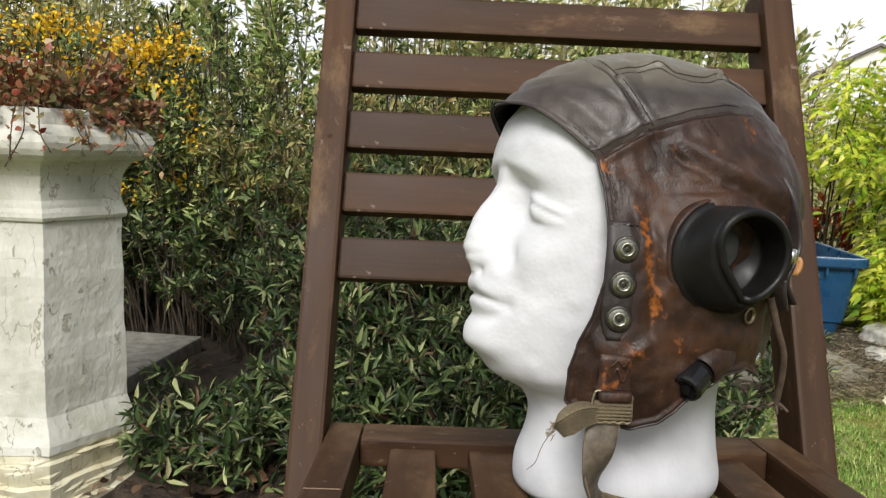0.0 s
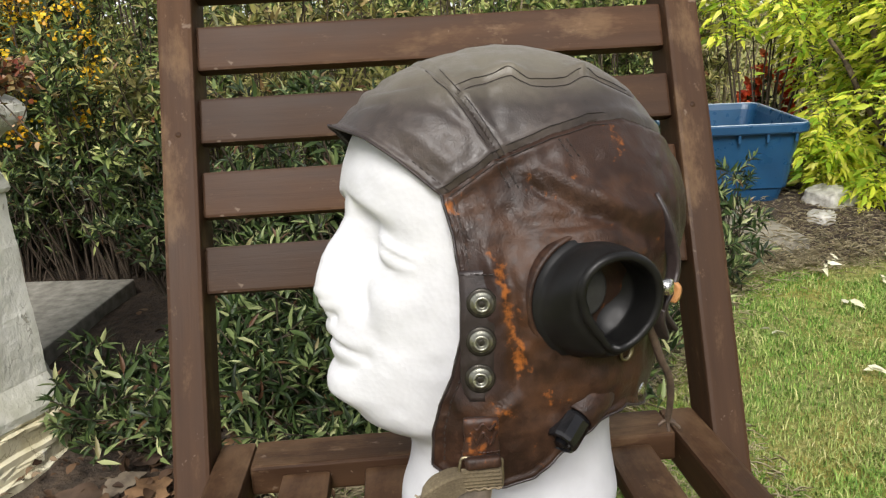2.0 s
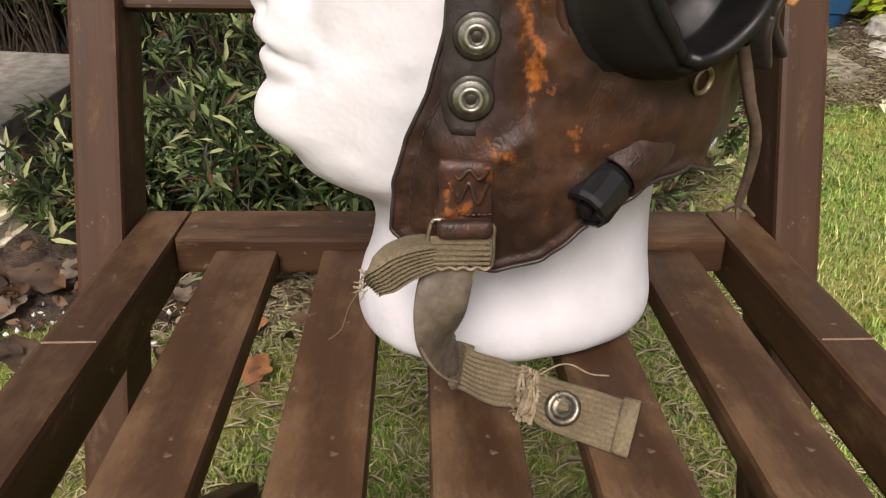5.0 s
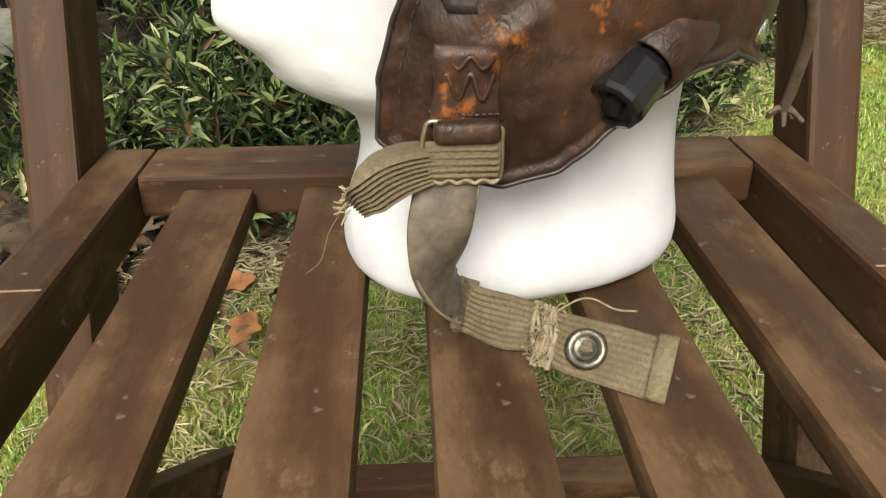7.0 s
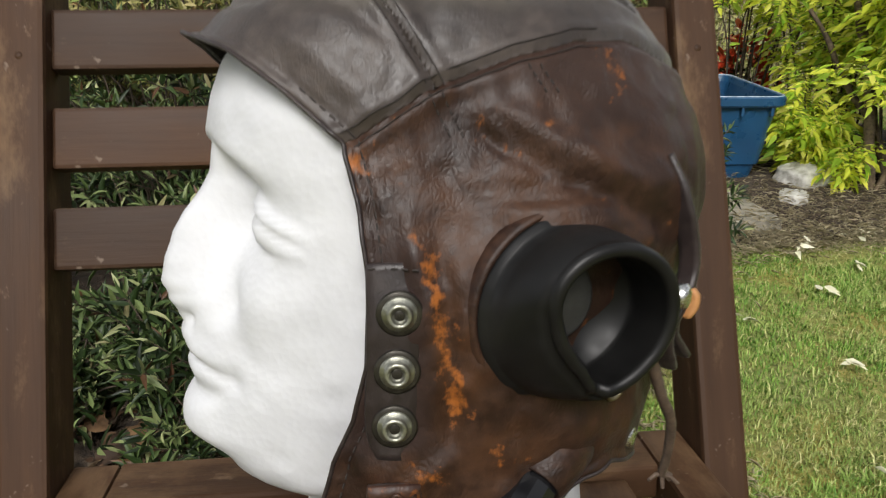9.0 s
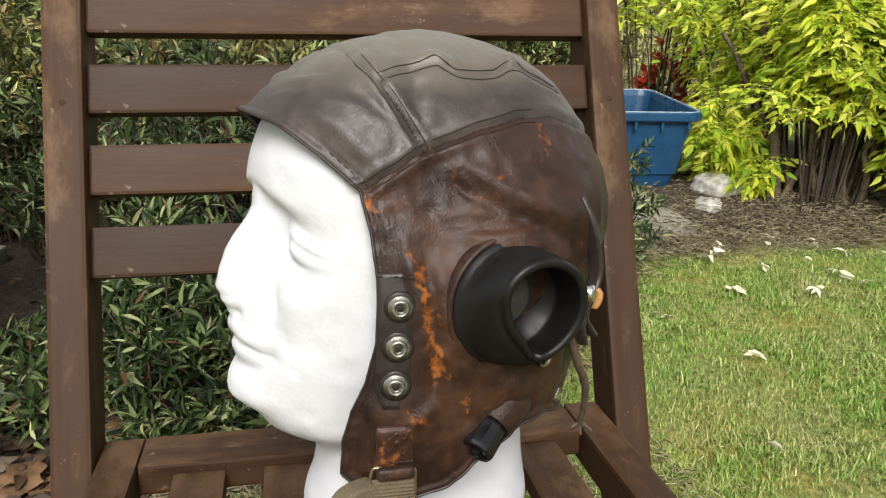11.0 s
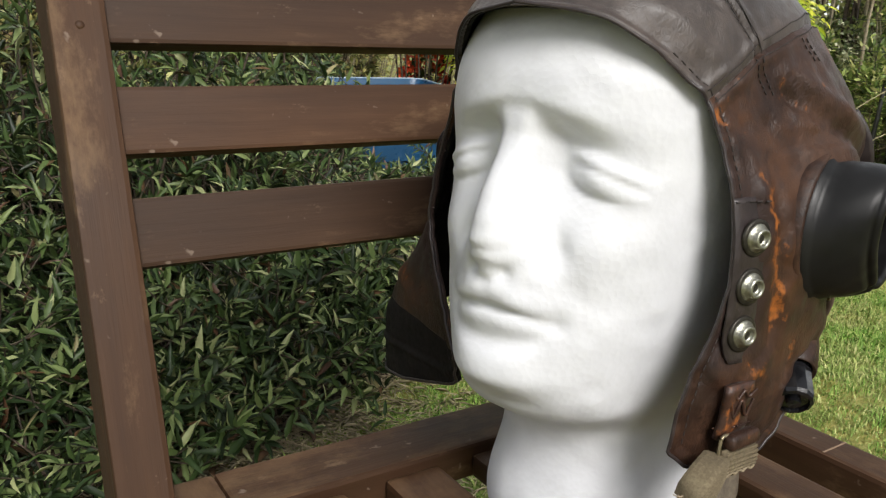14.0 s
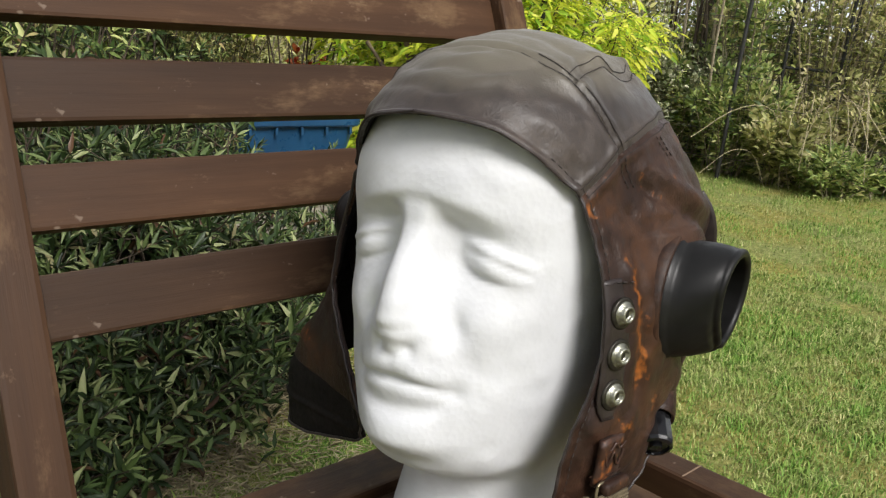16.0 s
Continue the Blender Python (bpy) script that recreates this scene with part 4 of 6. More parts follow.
def build_helmet():
    helmet = thing("flying_helmet", "worn brown leather flying helmet with black rubber ear cups", "helmet", HEAD)
    n, seg = 270, 420
    base = rings(SHELL_ROWS, n, seg, 2.2).reshape(-1, 3)
    quads = grid_faces(n, seg)
    tris = np.concatenate([quads[:, [0, 1, 2]], quads[:, [0, 2, 3]]])
    g = np.where(base[:, 1] > 0, poly_dist(base[:, ::2], OUTLINE), poly_dist(base[:, ::2], FLAP))
    above = base[:, 2] - np.interp(base[:, 0], SEAM[::-1, 0], SEAM[::-1, 1])
    ahead = base[:, 0] - np.interp(base[:, 2], CROWN[:, 1], CROWN[:, 0])
    side = base[:, 1]
    tip = np.minimum(0.534 - 0.1 * base[:, 0] - base[:, 2], base[:, 0] - 0.006)
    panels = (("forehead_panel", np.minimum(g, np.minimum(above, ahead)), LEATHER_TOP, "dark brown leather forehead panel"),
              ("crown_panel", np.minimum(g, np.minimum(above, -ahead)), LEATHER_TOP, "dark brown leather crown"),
              ("side_panel", np.minimum(g, np.minimum(-above, side)), LEATHER_SIDE, "scuffed red-brown leather ear panel"),
              ("side_panel", np.minimum(np.minimum(g, -tip), np.minimum(-above, -side)), LEATHER_SIDE, "scuffed red-brown leather ear panel with its flap hanging loose"),
              ("flap_tip", np.minimum(np.minimum(g, tip), np.minimum(-above, -side)), LEATHER_BLACK, "black leather tip of the loose flap"))
    for name, gg, material, label in panels:
        v, f = clip_mesh(base, tris, gg)
        v = drape(np.array(v))
        ob = part(name, mesh_from(name, v, f, True), material, helmet, label)
        ob.data.materials.append(LEATHER_BLACK)
        mod = ob.modifiers.new("thickness", "SOLIDIFY")
        mod.thickness, mod.offset, mod.material_offset, mod.use_rim = 0.0028, -1, 1, True
    # bound edge round the face and the neck
    for sign in (1, -1):
        line = [shell_point(*q, sign, 0.0006) for q in dense((OUTLINE if sign > 0 else FLAP)[3:], 0.004)]
        part("edge_binding", tube_mesh("edge_binding", smooth_path(line, 260), 0.0010, 8), LEATHER_DARK, helmet)
        for shift in (0.0036, -0.0036):
            part("seam_thread", tube_mesh("seam_thread", smooth_path([shell_point(q[0], q[1] + shift, sign, 0.0006) for q in dense(np.vstack([SEAM[1:5], (-0.048, 0.7275)]), 0.006)], 120), 0.0003, 5), THREAD, helmet)
            part("seam_thread", tube_mesh("seam_thread", smooth_path([shell_point(q[0] + shift, q[1], sign, 0.0006) for q in dense(CROWN, 0.006) if q[1] < 0.770], 60), 0.0003, 5), THREAD, helmet)
            part("seam_thread", tube_mesh("seam_thread", smooth_path([shell_point(q[0], q[1] + 0.6 * shift, sign, 0.0006) for q in dense(CREST, 0.006)], 90), 0.0003, 5), THREAD, helmet)
        for a, b in DARTS:
            for shift in (0.0026, -0.0026):
                part("dart_stitch", stitch_mesh([shell_point(q[0] + shift, q[1], sign, 0.0003) for q in dense(np.array((a, b)), 0.0016)]), THREAD, helmet)
        part("stitching", stitch_mesh([shell_point(q[0] - 0.0055, q[1] + 0.0015, sign, 0.0002) for q in dense(OUTLINE[5:14], 0.0022)]), THREAD, helmet)
    ear_cup(helmet, 1)
    ear_cup(helmet, -1)
    return helmet


def dense(line, gap):
    out = []
    for u, v in zip(line, line[1:]):
        k = max(int(np.linalg.norm(v - u) / gap), 1)
        out += [u + (v - u) * t / k for t in range(k)]
    return np.array(out + [line[-1]])


def stitch_mesh(pts):
    """Short separate stitches along points."""
    out = []
    for a, b in zip(pts[::2], pts[1::2]):
        d = b - a
        m = tube_arrays(np.array([a - d * 0.1, a + d * 0.2, a + d * 0.8, b + d * 0.1]), 0.00045, 5)
        out.append(m)
    return join_meshes("stitching", out)


def tube_arrays(pts, rad, seg):
    tan = np.gradient(pts, axis=0)
    tan /= np.linalg.norm(tan, axis=1)[:, None] + 1e-12
    side = np.cross(tan, (0.31, 0.22, 0.92))
    side /= np.linalg.norm(side, axis=1)[:, None] + 1e-12
    up = np.cross(side, tan)
    rad = np.full(len(pts), rad) if np.isscalar(rad) else np.asarray(rad)
    ang = np.linspace(0, 2 * np.pi, seg, endpoint=False)
    v = (pts[:, None] + rad[:, None, None] * (np.cos(ang)[None, :, None] * side[:, None] + np.sin(ang)[None, :, None] * up[:, None])).reshape(-1, 3)
    n = len(pts)
    i, j = np.meshgrid(np.arange(n - 1), np.arange(seg), indexing="ij")
    return v, np.stack([i * seg + j, i * seg + (j + 1) % seg, (i + 1) * seg + (j + 1) % seg, (i + 1) * seg + j], -1).reshape(-1, 4)


def ear_cup(helmet, sign):
    """A rubber cup: a flange, a wall that leans in ahead, and a rolled lip round a mouth that is flat ahead and pointed below."""
    seg = 112
    ang = np.linspace(0, 2 * np.pi, seg, endpoint=False)
    deg = np.degrees(ang)
    mouth_r = np.interp(deg, [0, 18, 38, 58, 80, 110, 145, 176, 205, 232, 255, 268, 277, 288, 303, 328, 360], [0.0262, 0.0295, 0.0318, 0.0318, 0.0308, 0.0294, 0.0280, 0.0272, 0.0276, 0.0286, 0.0310, 0.0326, 0.0324, 0.0296, 0.0250, 0.0240, 0.0262])
    k = np.array([1, 2, 3, 2, 1]) / 9
    mouth_r = sum(w * np.roll(mouth_r, m) for w, m in zip(k, (-2, -1, 0, 1, 2)))
    mx, my = -0.0035 + mouth_r * np.cos(ang), 0.0045 + mouth_r * np.sin(ang)
    # the two ends of the lip meet at the lowest point
    nick = np.exp(-((deg - 279) / 4.0) ** 2)
    top = 0.0335 + 0.09 * my - 0.0015 * np.cos(ang) - 0.0030 * nick
    rows = []

    def ring(share, high, swell=0.0, wide=0.0372):
        """share 0: the round foot, 1: the mouth's outline; swell widens it."""
        x = (1 - share) * wide * np.cos(ang) + share * mx
        y = (1 - share) * wide * np.sin(ang) + share * my
        x, y = x + swell * np.cos(ang), y + swell * np.sin(ang)
        rows.append(np.stack([x, y, high + 0 * ang], 1))
    ring(0, -0.006, 0, 0.0412)
    ring(0, 0.0, 0, 0.0418)
    ring(0, 0.0026, 0, 0.0410)
    ring(0, 0.0040, 0, 0.0388)
    ring(0, 0.0060, 0, 0.0377)
    for t in (0.15, 0.30, 0.45, 0.60, 0.72, 0.82):
        ring(t ** 1.25, 0.006 + t * (top - 0.006), 0.0012 * math.sin(math.pi * t))
    for a in np.linspace(-0.3, math.pi + 0.35, 11):
        swell, lift = 0.0030 * math.cos(a) - 0.0016, 0.0030 * math.sin(a)
        ring(1.0, top - 0.0035 + lift, swell)
    for t in (0.75, 0.5, 0.25, 0.05):
        ring(1.0 - 0.35 * (1 - t), 0.006 + t * (top - 0.010), -0.0047 - 0.0016 * (1 - t), 0.0340)
    rows.append(np.stack([0.0001 * np.cos(ang), 0.0001 * np.sin(ang), 0.006 + 0 * ang], 1))
    v = np.concatenate(rows)
    faces = grid_faces(len(rows), seg)
    turn = Matrix(((1, 0, 0), (0, 0, 1), (0, 1, 0))) if sign > 0 else Matrix(((1, 0, 0), (0, 0, -1), (0, 1, 0)))
    if sign > 0:
        faces = faces[:, ::-1]
    cup = part("ear_cup", mesh_from("ear_cup", v, faces, True), RUBBER, helmet, "black moulded rubber ear cup")
    cup.matrix_basis = Matrix.Translation((-0.017, sign * 0.1165, 0.619)) @ turn.to_4x4()
    welt = lathe([(0.0405, 0.0), (0.0417, 0.0018), (0.0430, 0.0020), (0.0444, 0.0006), (0.0454, -0.004), (0.0460, -0.012)], 72)
    part("cup_welt", welt, LEATHER_SIDE, helmet, "raised leather welt round the ear cup").matrix_basis = cup.matrix_basis @ Matrix.Translation((0, 0, -0.0005))
    disc = part("earphone", lathe([(0.0190, 0.004), (0.0190, 0.0100), (0.0178, 0.0110), (0.010, 0.0116), (0.0001, 0.0118)], 40), EARPHONE, cup, "grey earphone face inside the cup")
    disc.matrix_basis = pose(0.0130, 0.0090, 0, -4, 7, 0)
    if sign > 0:
        for poly in disc.data.polygons:
            poly.flip()
    return cup


helmet = build_helmet()


def set_round(ob, place, normal, spin=0.0):
    ob.matrix_basis = Matrix.Translation(place) @ Vector(normal).to_track_quat("Z", "Y").to_matrix().to_4x4() @ Matrix.Rotation(spin, 4, "Z")


def build_fittings():
    """Press studs, buckle, straps, plug and cord of the helmet, as parts of it."""
    strip = [shell_point(0.0535 + 0.06 * (0.64 - z), z, 1, 0.0003) for z in np.linspace(0.6425, 0.5585, 30)]
    part("stud_patch", ribbon_bm(strip, [(-0.95, 0.33, 0)], [0.0205] * 12 + [0.0195, 0.0165, 0.010], 0.0014), LEATHER_DARK, helmet, "dark leather strip carrying the press studs")
    part("stitching", stitch_mesh([shell_point(0.0525 + u, 0.6405, 1, 0.0014) for u in np.arange(-0.009, 0.0095, 0.0020)]), THREAD, helmet)
    for f, z in ((0.052, 0.623), (0.054, 0.5985), (0.0557, 0.574)):
        p = shell_point(f, z, 1, 0.0014)
        stud = part("press_stud", lathe([(0.0074, -0.001), (0.0074, 0.0010), (0.0068, 0.0019), (0.0055, 0.0022), (0.0053, 0.0044), (0.0046, 0.0051), (0.0037, 0.0051), (0.0032, 0.0042), (0.0030, 0.0026), (0.0001, 0.0026)], 28), STUD, helmet, "tarnished metal press stud")
        set_round(stud, p, (0.33, 0.94, 0.02))
        part("hollow", lathe([(0.0022, 0.0030), (0.0014, 0.0033), (0.0001, 0.0033)], 16), STUD_DARK, stud)
        part("washer", lathe([(0.0094, -0.001), (0.0096, 0.0004), (0.0088, 0.0010), (0.0070, 0.0011)], 28), STUD_DARK, stud, "dark washer under the stud")
    for p in ((-0.0620, 0.1025, 0.5436), (-0.0640, 0.1320, 0.6228)):
        snap = part("snap_fastener", lathe([(0.0056, -0.002), (0.0056, 0.0015), (0.0046, 0.003), (0.0027, 0.0036), (0.0001, 0.0037)], 24), SILVER, helmet, "shiny metal snap")
        set_round(snap, p, (-0.60, 0.80, 0))
    ring = part("eyelet", lathe([(0.0048, 0.0), (0.0062, 0.0), (0.0066, 0.001), (0.0058, 0.002), (0.0048, 0.0016), (0.0044, 0.0)], 24), BRASS, helmet)
    set_round(ring, shell_point(-0.0425, 0.578, 1, 0.001), (-0.3, 0.95, -0.1))
    # chin tab of doubled leather, stitched on, its end rolled over the buckle
    inv = (HEAD.inverted() @ SEAT)
    loc = lambda pts: [inv @ Vector(q) for q in pts]
    turn = inv.to_3x3()
    tab = [shell_point(0.0565, z, 1, 0.0022) for z in np.linspace(0.549, 0.520, 8)]
    part("chin_tab", ribbon_bm(tab, [(-0.95, 0.2, 0)], [0.0215, 0.0222, 0.0205, 0.0228, 0.0235], 0.0034), LEATHER_ORANGE, helmet, "scuffed brown leather tab rubbed orange")
    for z0, z1 in ((0.540, 0.531), (0.546, 0.542)):
        zig = [shell_point(0.0565 + u, z0 if k % 2 else z1, 1, 0.0046) for k, u in enumerate((0.0085, 0.0055, 0.002, -0.0015, -0.005, -0.0085))]
        part("zigzag_stitch", tube_mesh("zigzag_stitch", smooth_path(zig, 50), 0.0009, 6), LEATHER_ORANGE, helmet, "orange zigzag stitching")
    part("zigzag_stitch", stitch_mesh([shell_point(0.0565 + u, 0.5255, 1, 0.0046) for u in np.linspace(0.0105, -0.0105, 22)]), LEATHER_ORANGE, helmet)
    roll = part("tab_fold", box_bm((0.0235, 0.0075, 0.0085), 0.0035, 4), LEATHER_SIDE, helmet, "rolled leather end of the tab")
    roll.matrix_basis = inv @ pose(-0.0065, -0.2195, 0.5205, -8, 0, 2)
    wire_pts = loc([(-0.0205, -0.2180, 0.5228), (-0.0222, -0.2185, 0.514), (-0.0222, -0.2185, 0.5035), (-0.0195, -0.2185, 0.5022), (-0.006, -0.219, 0.5018), (0.003, -0.2185, 0.5022), (0.0055, -0.218, 0.504), (0.0058, -0.2178, 0.515), (0.0048, -0.218, 0.5215), (-0.006, -0.2180, 0.5218), (-0.0175, -0.218, 0.5240), (-0.0205, -0.2180, 0.5228)])
    part("buckle", tube_mesh("buckle", smooth_path(wire_pts, 80), 0.0010, 8), BRASS, helmet, "dull brass wire buckle")
    clamp = part("buckle_clamp", box_bm((0.0036, 0.0042, 0.0085), 0.0010), BRASS, helmet, "dull brass clamp of the buckle")
    clamp.matrix_basis = inv @ pose(-0.0218, -0.2185, 0.5105, 0, 0, 0)
    band = [inv @ Vector((-0.0078, -0.2185 - 0.0022 * (1 - v * v), 0.5100 + 0.0066 * v)) for v in np.linspace(-1, 1, 11)]
    part("webbing_loop", ribbon_bm(band, [turn @ Vector((1, 0.04, 0))], 0.0252, 0.0030, 0), WEB, helmet, "khaki canvas webbing loop through the buckle")
    for k in range(5):
        z = 0.5052 + 0.0024 * k
        rib = loc([(-0.0198 + 0.0008 * j, -0.2223 + 0.00002 * (k - 2) ** 2 * 10 + 0.0002 * math.sin(j * 2.1 + k), z + 0.00012 * math.sin(j * 1.7 + k)) for j in range(31)])
        part("webbing_rib", tube_mesh("webbing_rib", rib, 0.0009, 6), WEB, helmet)
    wavy = loc([(-0.0205 + 0.0252 * t, -0.2205, 0.5026 + 0.0007 * math.sin(t * 26)) for t in np.linspace(0, 1, 40)])
    part("loop_edge", tube_mesh("loop_edge", wavy, 0.0008, 6), WEB_PALE, helmet, "pale frayed edge of the loop")
    # the short frayed end and the long end that drops to the seat
    short = loc([(-0.021, -0.2165, 0.5085), (-0.028, -0.2195, 0.5078), (-0.035, -0.2212, 0.5050), (-0.0405, -0.2215, 0.5000), (-0.0445, -0.2208, 0.4955)])
    part("short_strap", ribbon_bm(smooth_path(short, 30), [turn @ Vector((0.25, 0, 1)), turn @ Vector((0.33, -0.05, 0.95))], [0.0125, 0.0150, 0.0165, 0.0155, 0.0100], 0.0092, 8), WEB, helmet, "frayed doubled end of khaki webbing", False)
    rs = random.Random(5)
    fray = []
    for k in range(34):
        u = rs.uniform(-0.0065, 0.0065)
        a = inv @ Vector((-0.0475 + 0.33 * u + rs.uniform(-0.001, 0.002), -0.2215 + rs.uniform(-0.002, 0.002), 0.4975 + 0.8 * u))
        d = turn @ Vector((-rs.uniform(0.001, 0.005), rs.uniform(-0.003, 0.003), rs.uniform(-0.005, 0.002)))
        fray.append(tube_arrays(np.array([a, a + d * 0.6 + Vector((0, 0, rs.uniform(-0.001, 0.001))), a + d]), 0.0004, 4))
    tagged(part("fray", join_meshes("fray", fray), WEB_PALE, helmet), kind="stuff")
    hair = loc([(-0.050, -0.221, 0.494), (-0.056, -0.220, 0.484), (-0.060, -0.219, 0.472), (-0.066, -0.218, 0.466)])
    part("loose_thread", tube_mesh("loose_thread", smooth_path(hair, 14), 0.0003, 4), WEB, helmet)
    upper = loc([(-0.0125, -0.2160, 0.5045), (-0.0138, -0.2175, 0.497), (-0.0158, -0.2195, 0.486), (-0.0165, -0.2165, 0.471), (-0.0145, -0.205, 0.455), (-0.0108, -0.1920, 0.4415), (-0.0070, -0.1850, 0.4345)])
    acr = [turn @ Vector(q) for q in ((1, 0, 0.05), (1, 0.05, 0.02), (1, 0.15, 0.05), (0.85, 0.45, 0.15), (0.55, 0.75, 0.35), (0.15, 0.68, 0.7), (-0.05, 0.40, 0.9))]
    part("long_strap", ribbon_bm(smooth_path(upper, 60), acr, [0.0215, 0.022, 0.0235, 0.0235, 0.0215, 0.015], 0.0022), WEB_WORN, helmet, "greyed smooth side of the long khaki strap")
    for e in (-1, 1):
        edge = [p + (q / np.linalg.norm(q)) * (e * 0.0114) for p, q in zip(smooth_path(upper, 30), np.stack([np.interp(np.linspace(0, 1, 30), np.linspace(0, 1, len(acr)), [v[k] for v in acr]) for k in range(3)], 1))]
        part("strap_edge", tube_mesh("strap_edge", edge, 0.0008, 5), WEB_PALE, helmet)
    lower = loc([(-0.0075, -0.1840, 0.4315), (-0.0028, -0.1800, 0.4262), (0.0043, -0.1873, 0.4262), (0.0137, -0.1935, 0.4262), (0.0259, -0.1985, 0.4256), (0.0368, -0.2105, 0.4258), (0.0535, -0.2197, 0.4250), (0.0706, -0.2309, 0.4248)])
    acr = [turn @ Vector(q) for q in ((0.1, 0.55, 0.8), (-0.1, 0.25, 0.95), (-0.1, 0.2, 0.97), (0.0, 0.35, 0.93), (0.14, 0.45, 0.88), (0.14, 0.42, 0.89), (0.13, 0.5, 0.86), (0.13, 0.5, 0.86))]
    part("strap_end", ribbon_bm(smooth_path(lower, 90), acr, [0.023, 0.0242, 0.0245, 0.0235, 0.019, 0.0235, 0.0245, 0.0245], 0.0024, 9), WEB, helmet, "ribbed khaki webbing resting on the seat slats", False)
    hem = loc([(0.0660, -0.2292, 0.4268), (0.0725, -0.2330, 0.4268)])
    part("strap_hem", ribbon_bm(hem, [turn @ Vector((0.13, 0.5, 0.86))], 0.0258, 0.0046, 9), WEB, helmet, "folded hem of the strap")
    knot = []
    for k in range(9):
        w = np.linspace(-1, 1, 14)
        x0 = 0.0262 + rs.uniform(-0.0035, 0.005)
        knot.append(tube_arrays(np.array([inv @ Vector((x0 + 0.0016 * u + 0.0012 * math.sin(3 * u + k), -0.2005 + 0.0052 * u - 0.0035 - 0.5 * (x0 - 0.0262), 0.4262 + 0.0108 * u + 0.0012 * math.cos(4 * u + k))) for u in w]), 0.0008 + 0.0006 * rs.random(), 6))
    tagged(part("strap_crease", join_meshes("strap_crease", knot), WEB_PALE, helmet, "bunched worn fold of the strap"), kind="stuff")
    tuft = []
    for k in range(90):
        u = rs.uniform(-1, 1)
        a = inv @ Vector((0.0275 + rs.gauss(0, 0.003) + 0.0016 * u, -0.2040 + 0.005 * u + rs.gauss(0, 0.0012), 0.427 + 0.0112 * u))
        d = turn @ Vector((rs.uniform(-0.005, 0.005), rs.uniform(-0.006, 0.001), rs.uniform(-0.002, 0.005)))
        tuft.append(tube_arrays(np.array([a, a + d * 0.5 + Vector((0, 0, 0.001)), a + d]), 0.0004, 4))
    tagged(part("fray", join_meshes("fray", tuft), WEB_PALE, helmet), kind="stuff")
    curl = loc([(0.032, -0.204, 0.4375), (0.042, -0.198, 0.439), (0.050, -0.193, 0.436), (0.060, -0.192, 0.430), (0.070, -0.190, 0.4275)])
    part("loose_thread", tube_mesh("loose_thread", smooth_path(curl, 24), 0.0005, 5), WEB_PALE, helmet)
    ring = part("press_stud", lathe([(0.0082, -0.002), (0.0088, 0.0014), (0.0080, 0.0026), (0.0062, 0.0028), (0.0050, 0.0018), (0.0042, 0.0012), (0.0034, 0.0014), (0.0026, 0.0002), (0.0001, 0.0)], 28), GUNMETAL, helmet, "grey metal press stud")
    set_round(ring, inv @ Vector((0.0428, -0.2152, 0.4262)), turn @ Vector((-0.36, -0.62, 0.62)))
    # plug in its leather holder
    plug = part("microphone_plug", lathe([(0.0001, -0.020), (0.0105, -0.020), (0.0112, -0.018), (0.0112, 0.004), (0.0104, 0.0062), (0.0086, 0.0068), (0.0080, 0.0050), (0.0040, 0.0046), (0.0036, 0.0076), (0.0001, 0.0080)], 12), BAKELITE, helmet, "glossy black plug", False)
    set_round(plug, inv @ Vector((0.0485, -0.2090, 0.5290)), turn @ Vector((-0.62, -0.60, -0.50)))
    hold = part("plug_pocket", lathe([(0.0165, -0.030), (0.0160, -0.018), (0.0142, -0.006), (0.0128, -0.0010), (0.0122, -0.0006)], 24), LEATHER_SIDE, helmet)
    set_round(hold, inv @ Vector((0.0565, -0.2020, 0.5365)), turn @ Vector((-0.62, -0.60, -0.50)))
    hold.modifiers.new("thickness", "SOLIDIFY").thickness = 0.0022
    # cord at the back, hanging free, with a splayed knotted tip
    cord = loc([(0.112, -0.186, 0.592), (0.1165, -0.182, 0.581), (0.1232, -0.178, 0.5637), (0.1329, -0.168, 0.5449), (0.1378, -0.155, 0.5202), (0.1391, -0.146, 0.5026)])
    part("cord", tube_mesh("cord", smooth_path(cord, 60), np.linspace(0.0032, 0.0023, 60), 8), CORD, helmet, "twisted brown leather cord")
    tip = []
    for dx, dy, dz in ((-0.0075, -0.002, -0.002), (-0.006, 0.002, -0.0052), (0.0005, -0.002, -0.0078), (0.0052, 0.001, -0.005), (0.0094, -0.001, -0.0062), (0.007, 0.003, -0.0032)):
        a, d = Vector((0.1391, -0.146, 0.5030)), Vector((dx, dy, dz))
        bend = d * 0.5 + Vector((0, 0, 0.0012))
        tip.append(tube_arrays(np.array([inv @ a, inv @ (a + bend), inv @ (a + d)]), np.array([0.0017, 0.0013, 0.0010]), 6))
    tagged(part("fray", join_meshes("fray", tip), CORD, helmet), kind="stuff")
    # narrow strap down the back, doubled below a snap with a tan tab
    strap = loc([(0.1175, -0.1780, 0.6780), (0.1215, -0.1830, 0.6668), (0.1249, -0.1850, 0.6546), (0.1285, -0.1845, 0.6385), (0.1285, -0.1850, 0.6271), (0.1240, -0.1890, 0.6165), (0.1190, -0.1915, 0.6075), (0.1200, -0.1885, 0.6000), (0.1250, -0.1850, 0.5925), (0.1300, -0.1815, 0.5865)])
    part("back_strap", ribbon_bm(smooth_path(strap, 60), [turn @ Vector((0.55, -0.80, 0.1))], [0.0075, 0.009, 0.0095, 0.0095, 0.009, 0.0085, 0.009, 0.0095, 0.008], 0.0026), LEATHER_DARK, helmet, "brown leather strap hanging loose at the back")
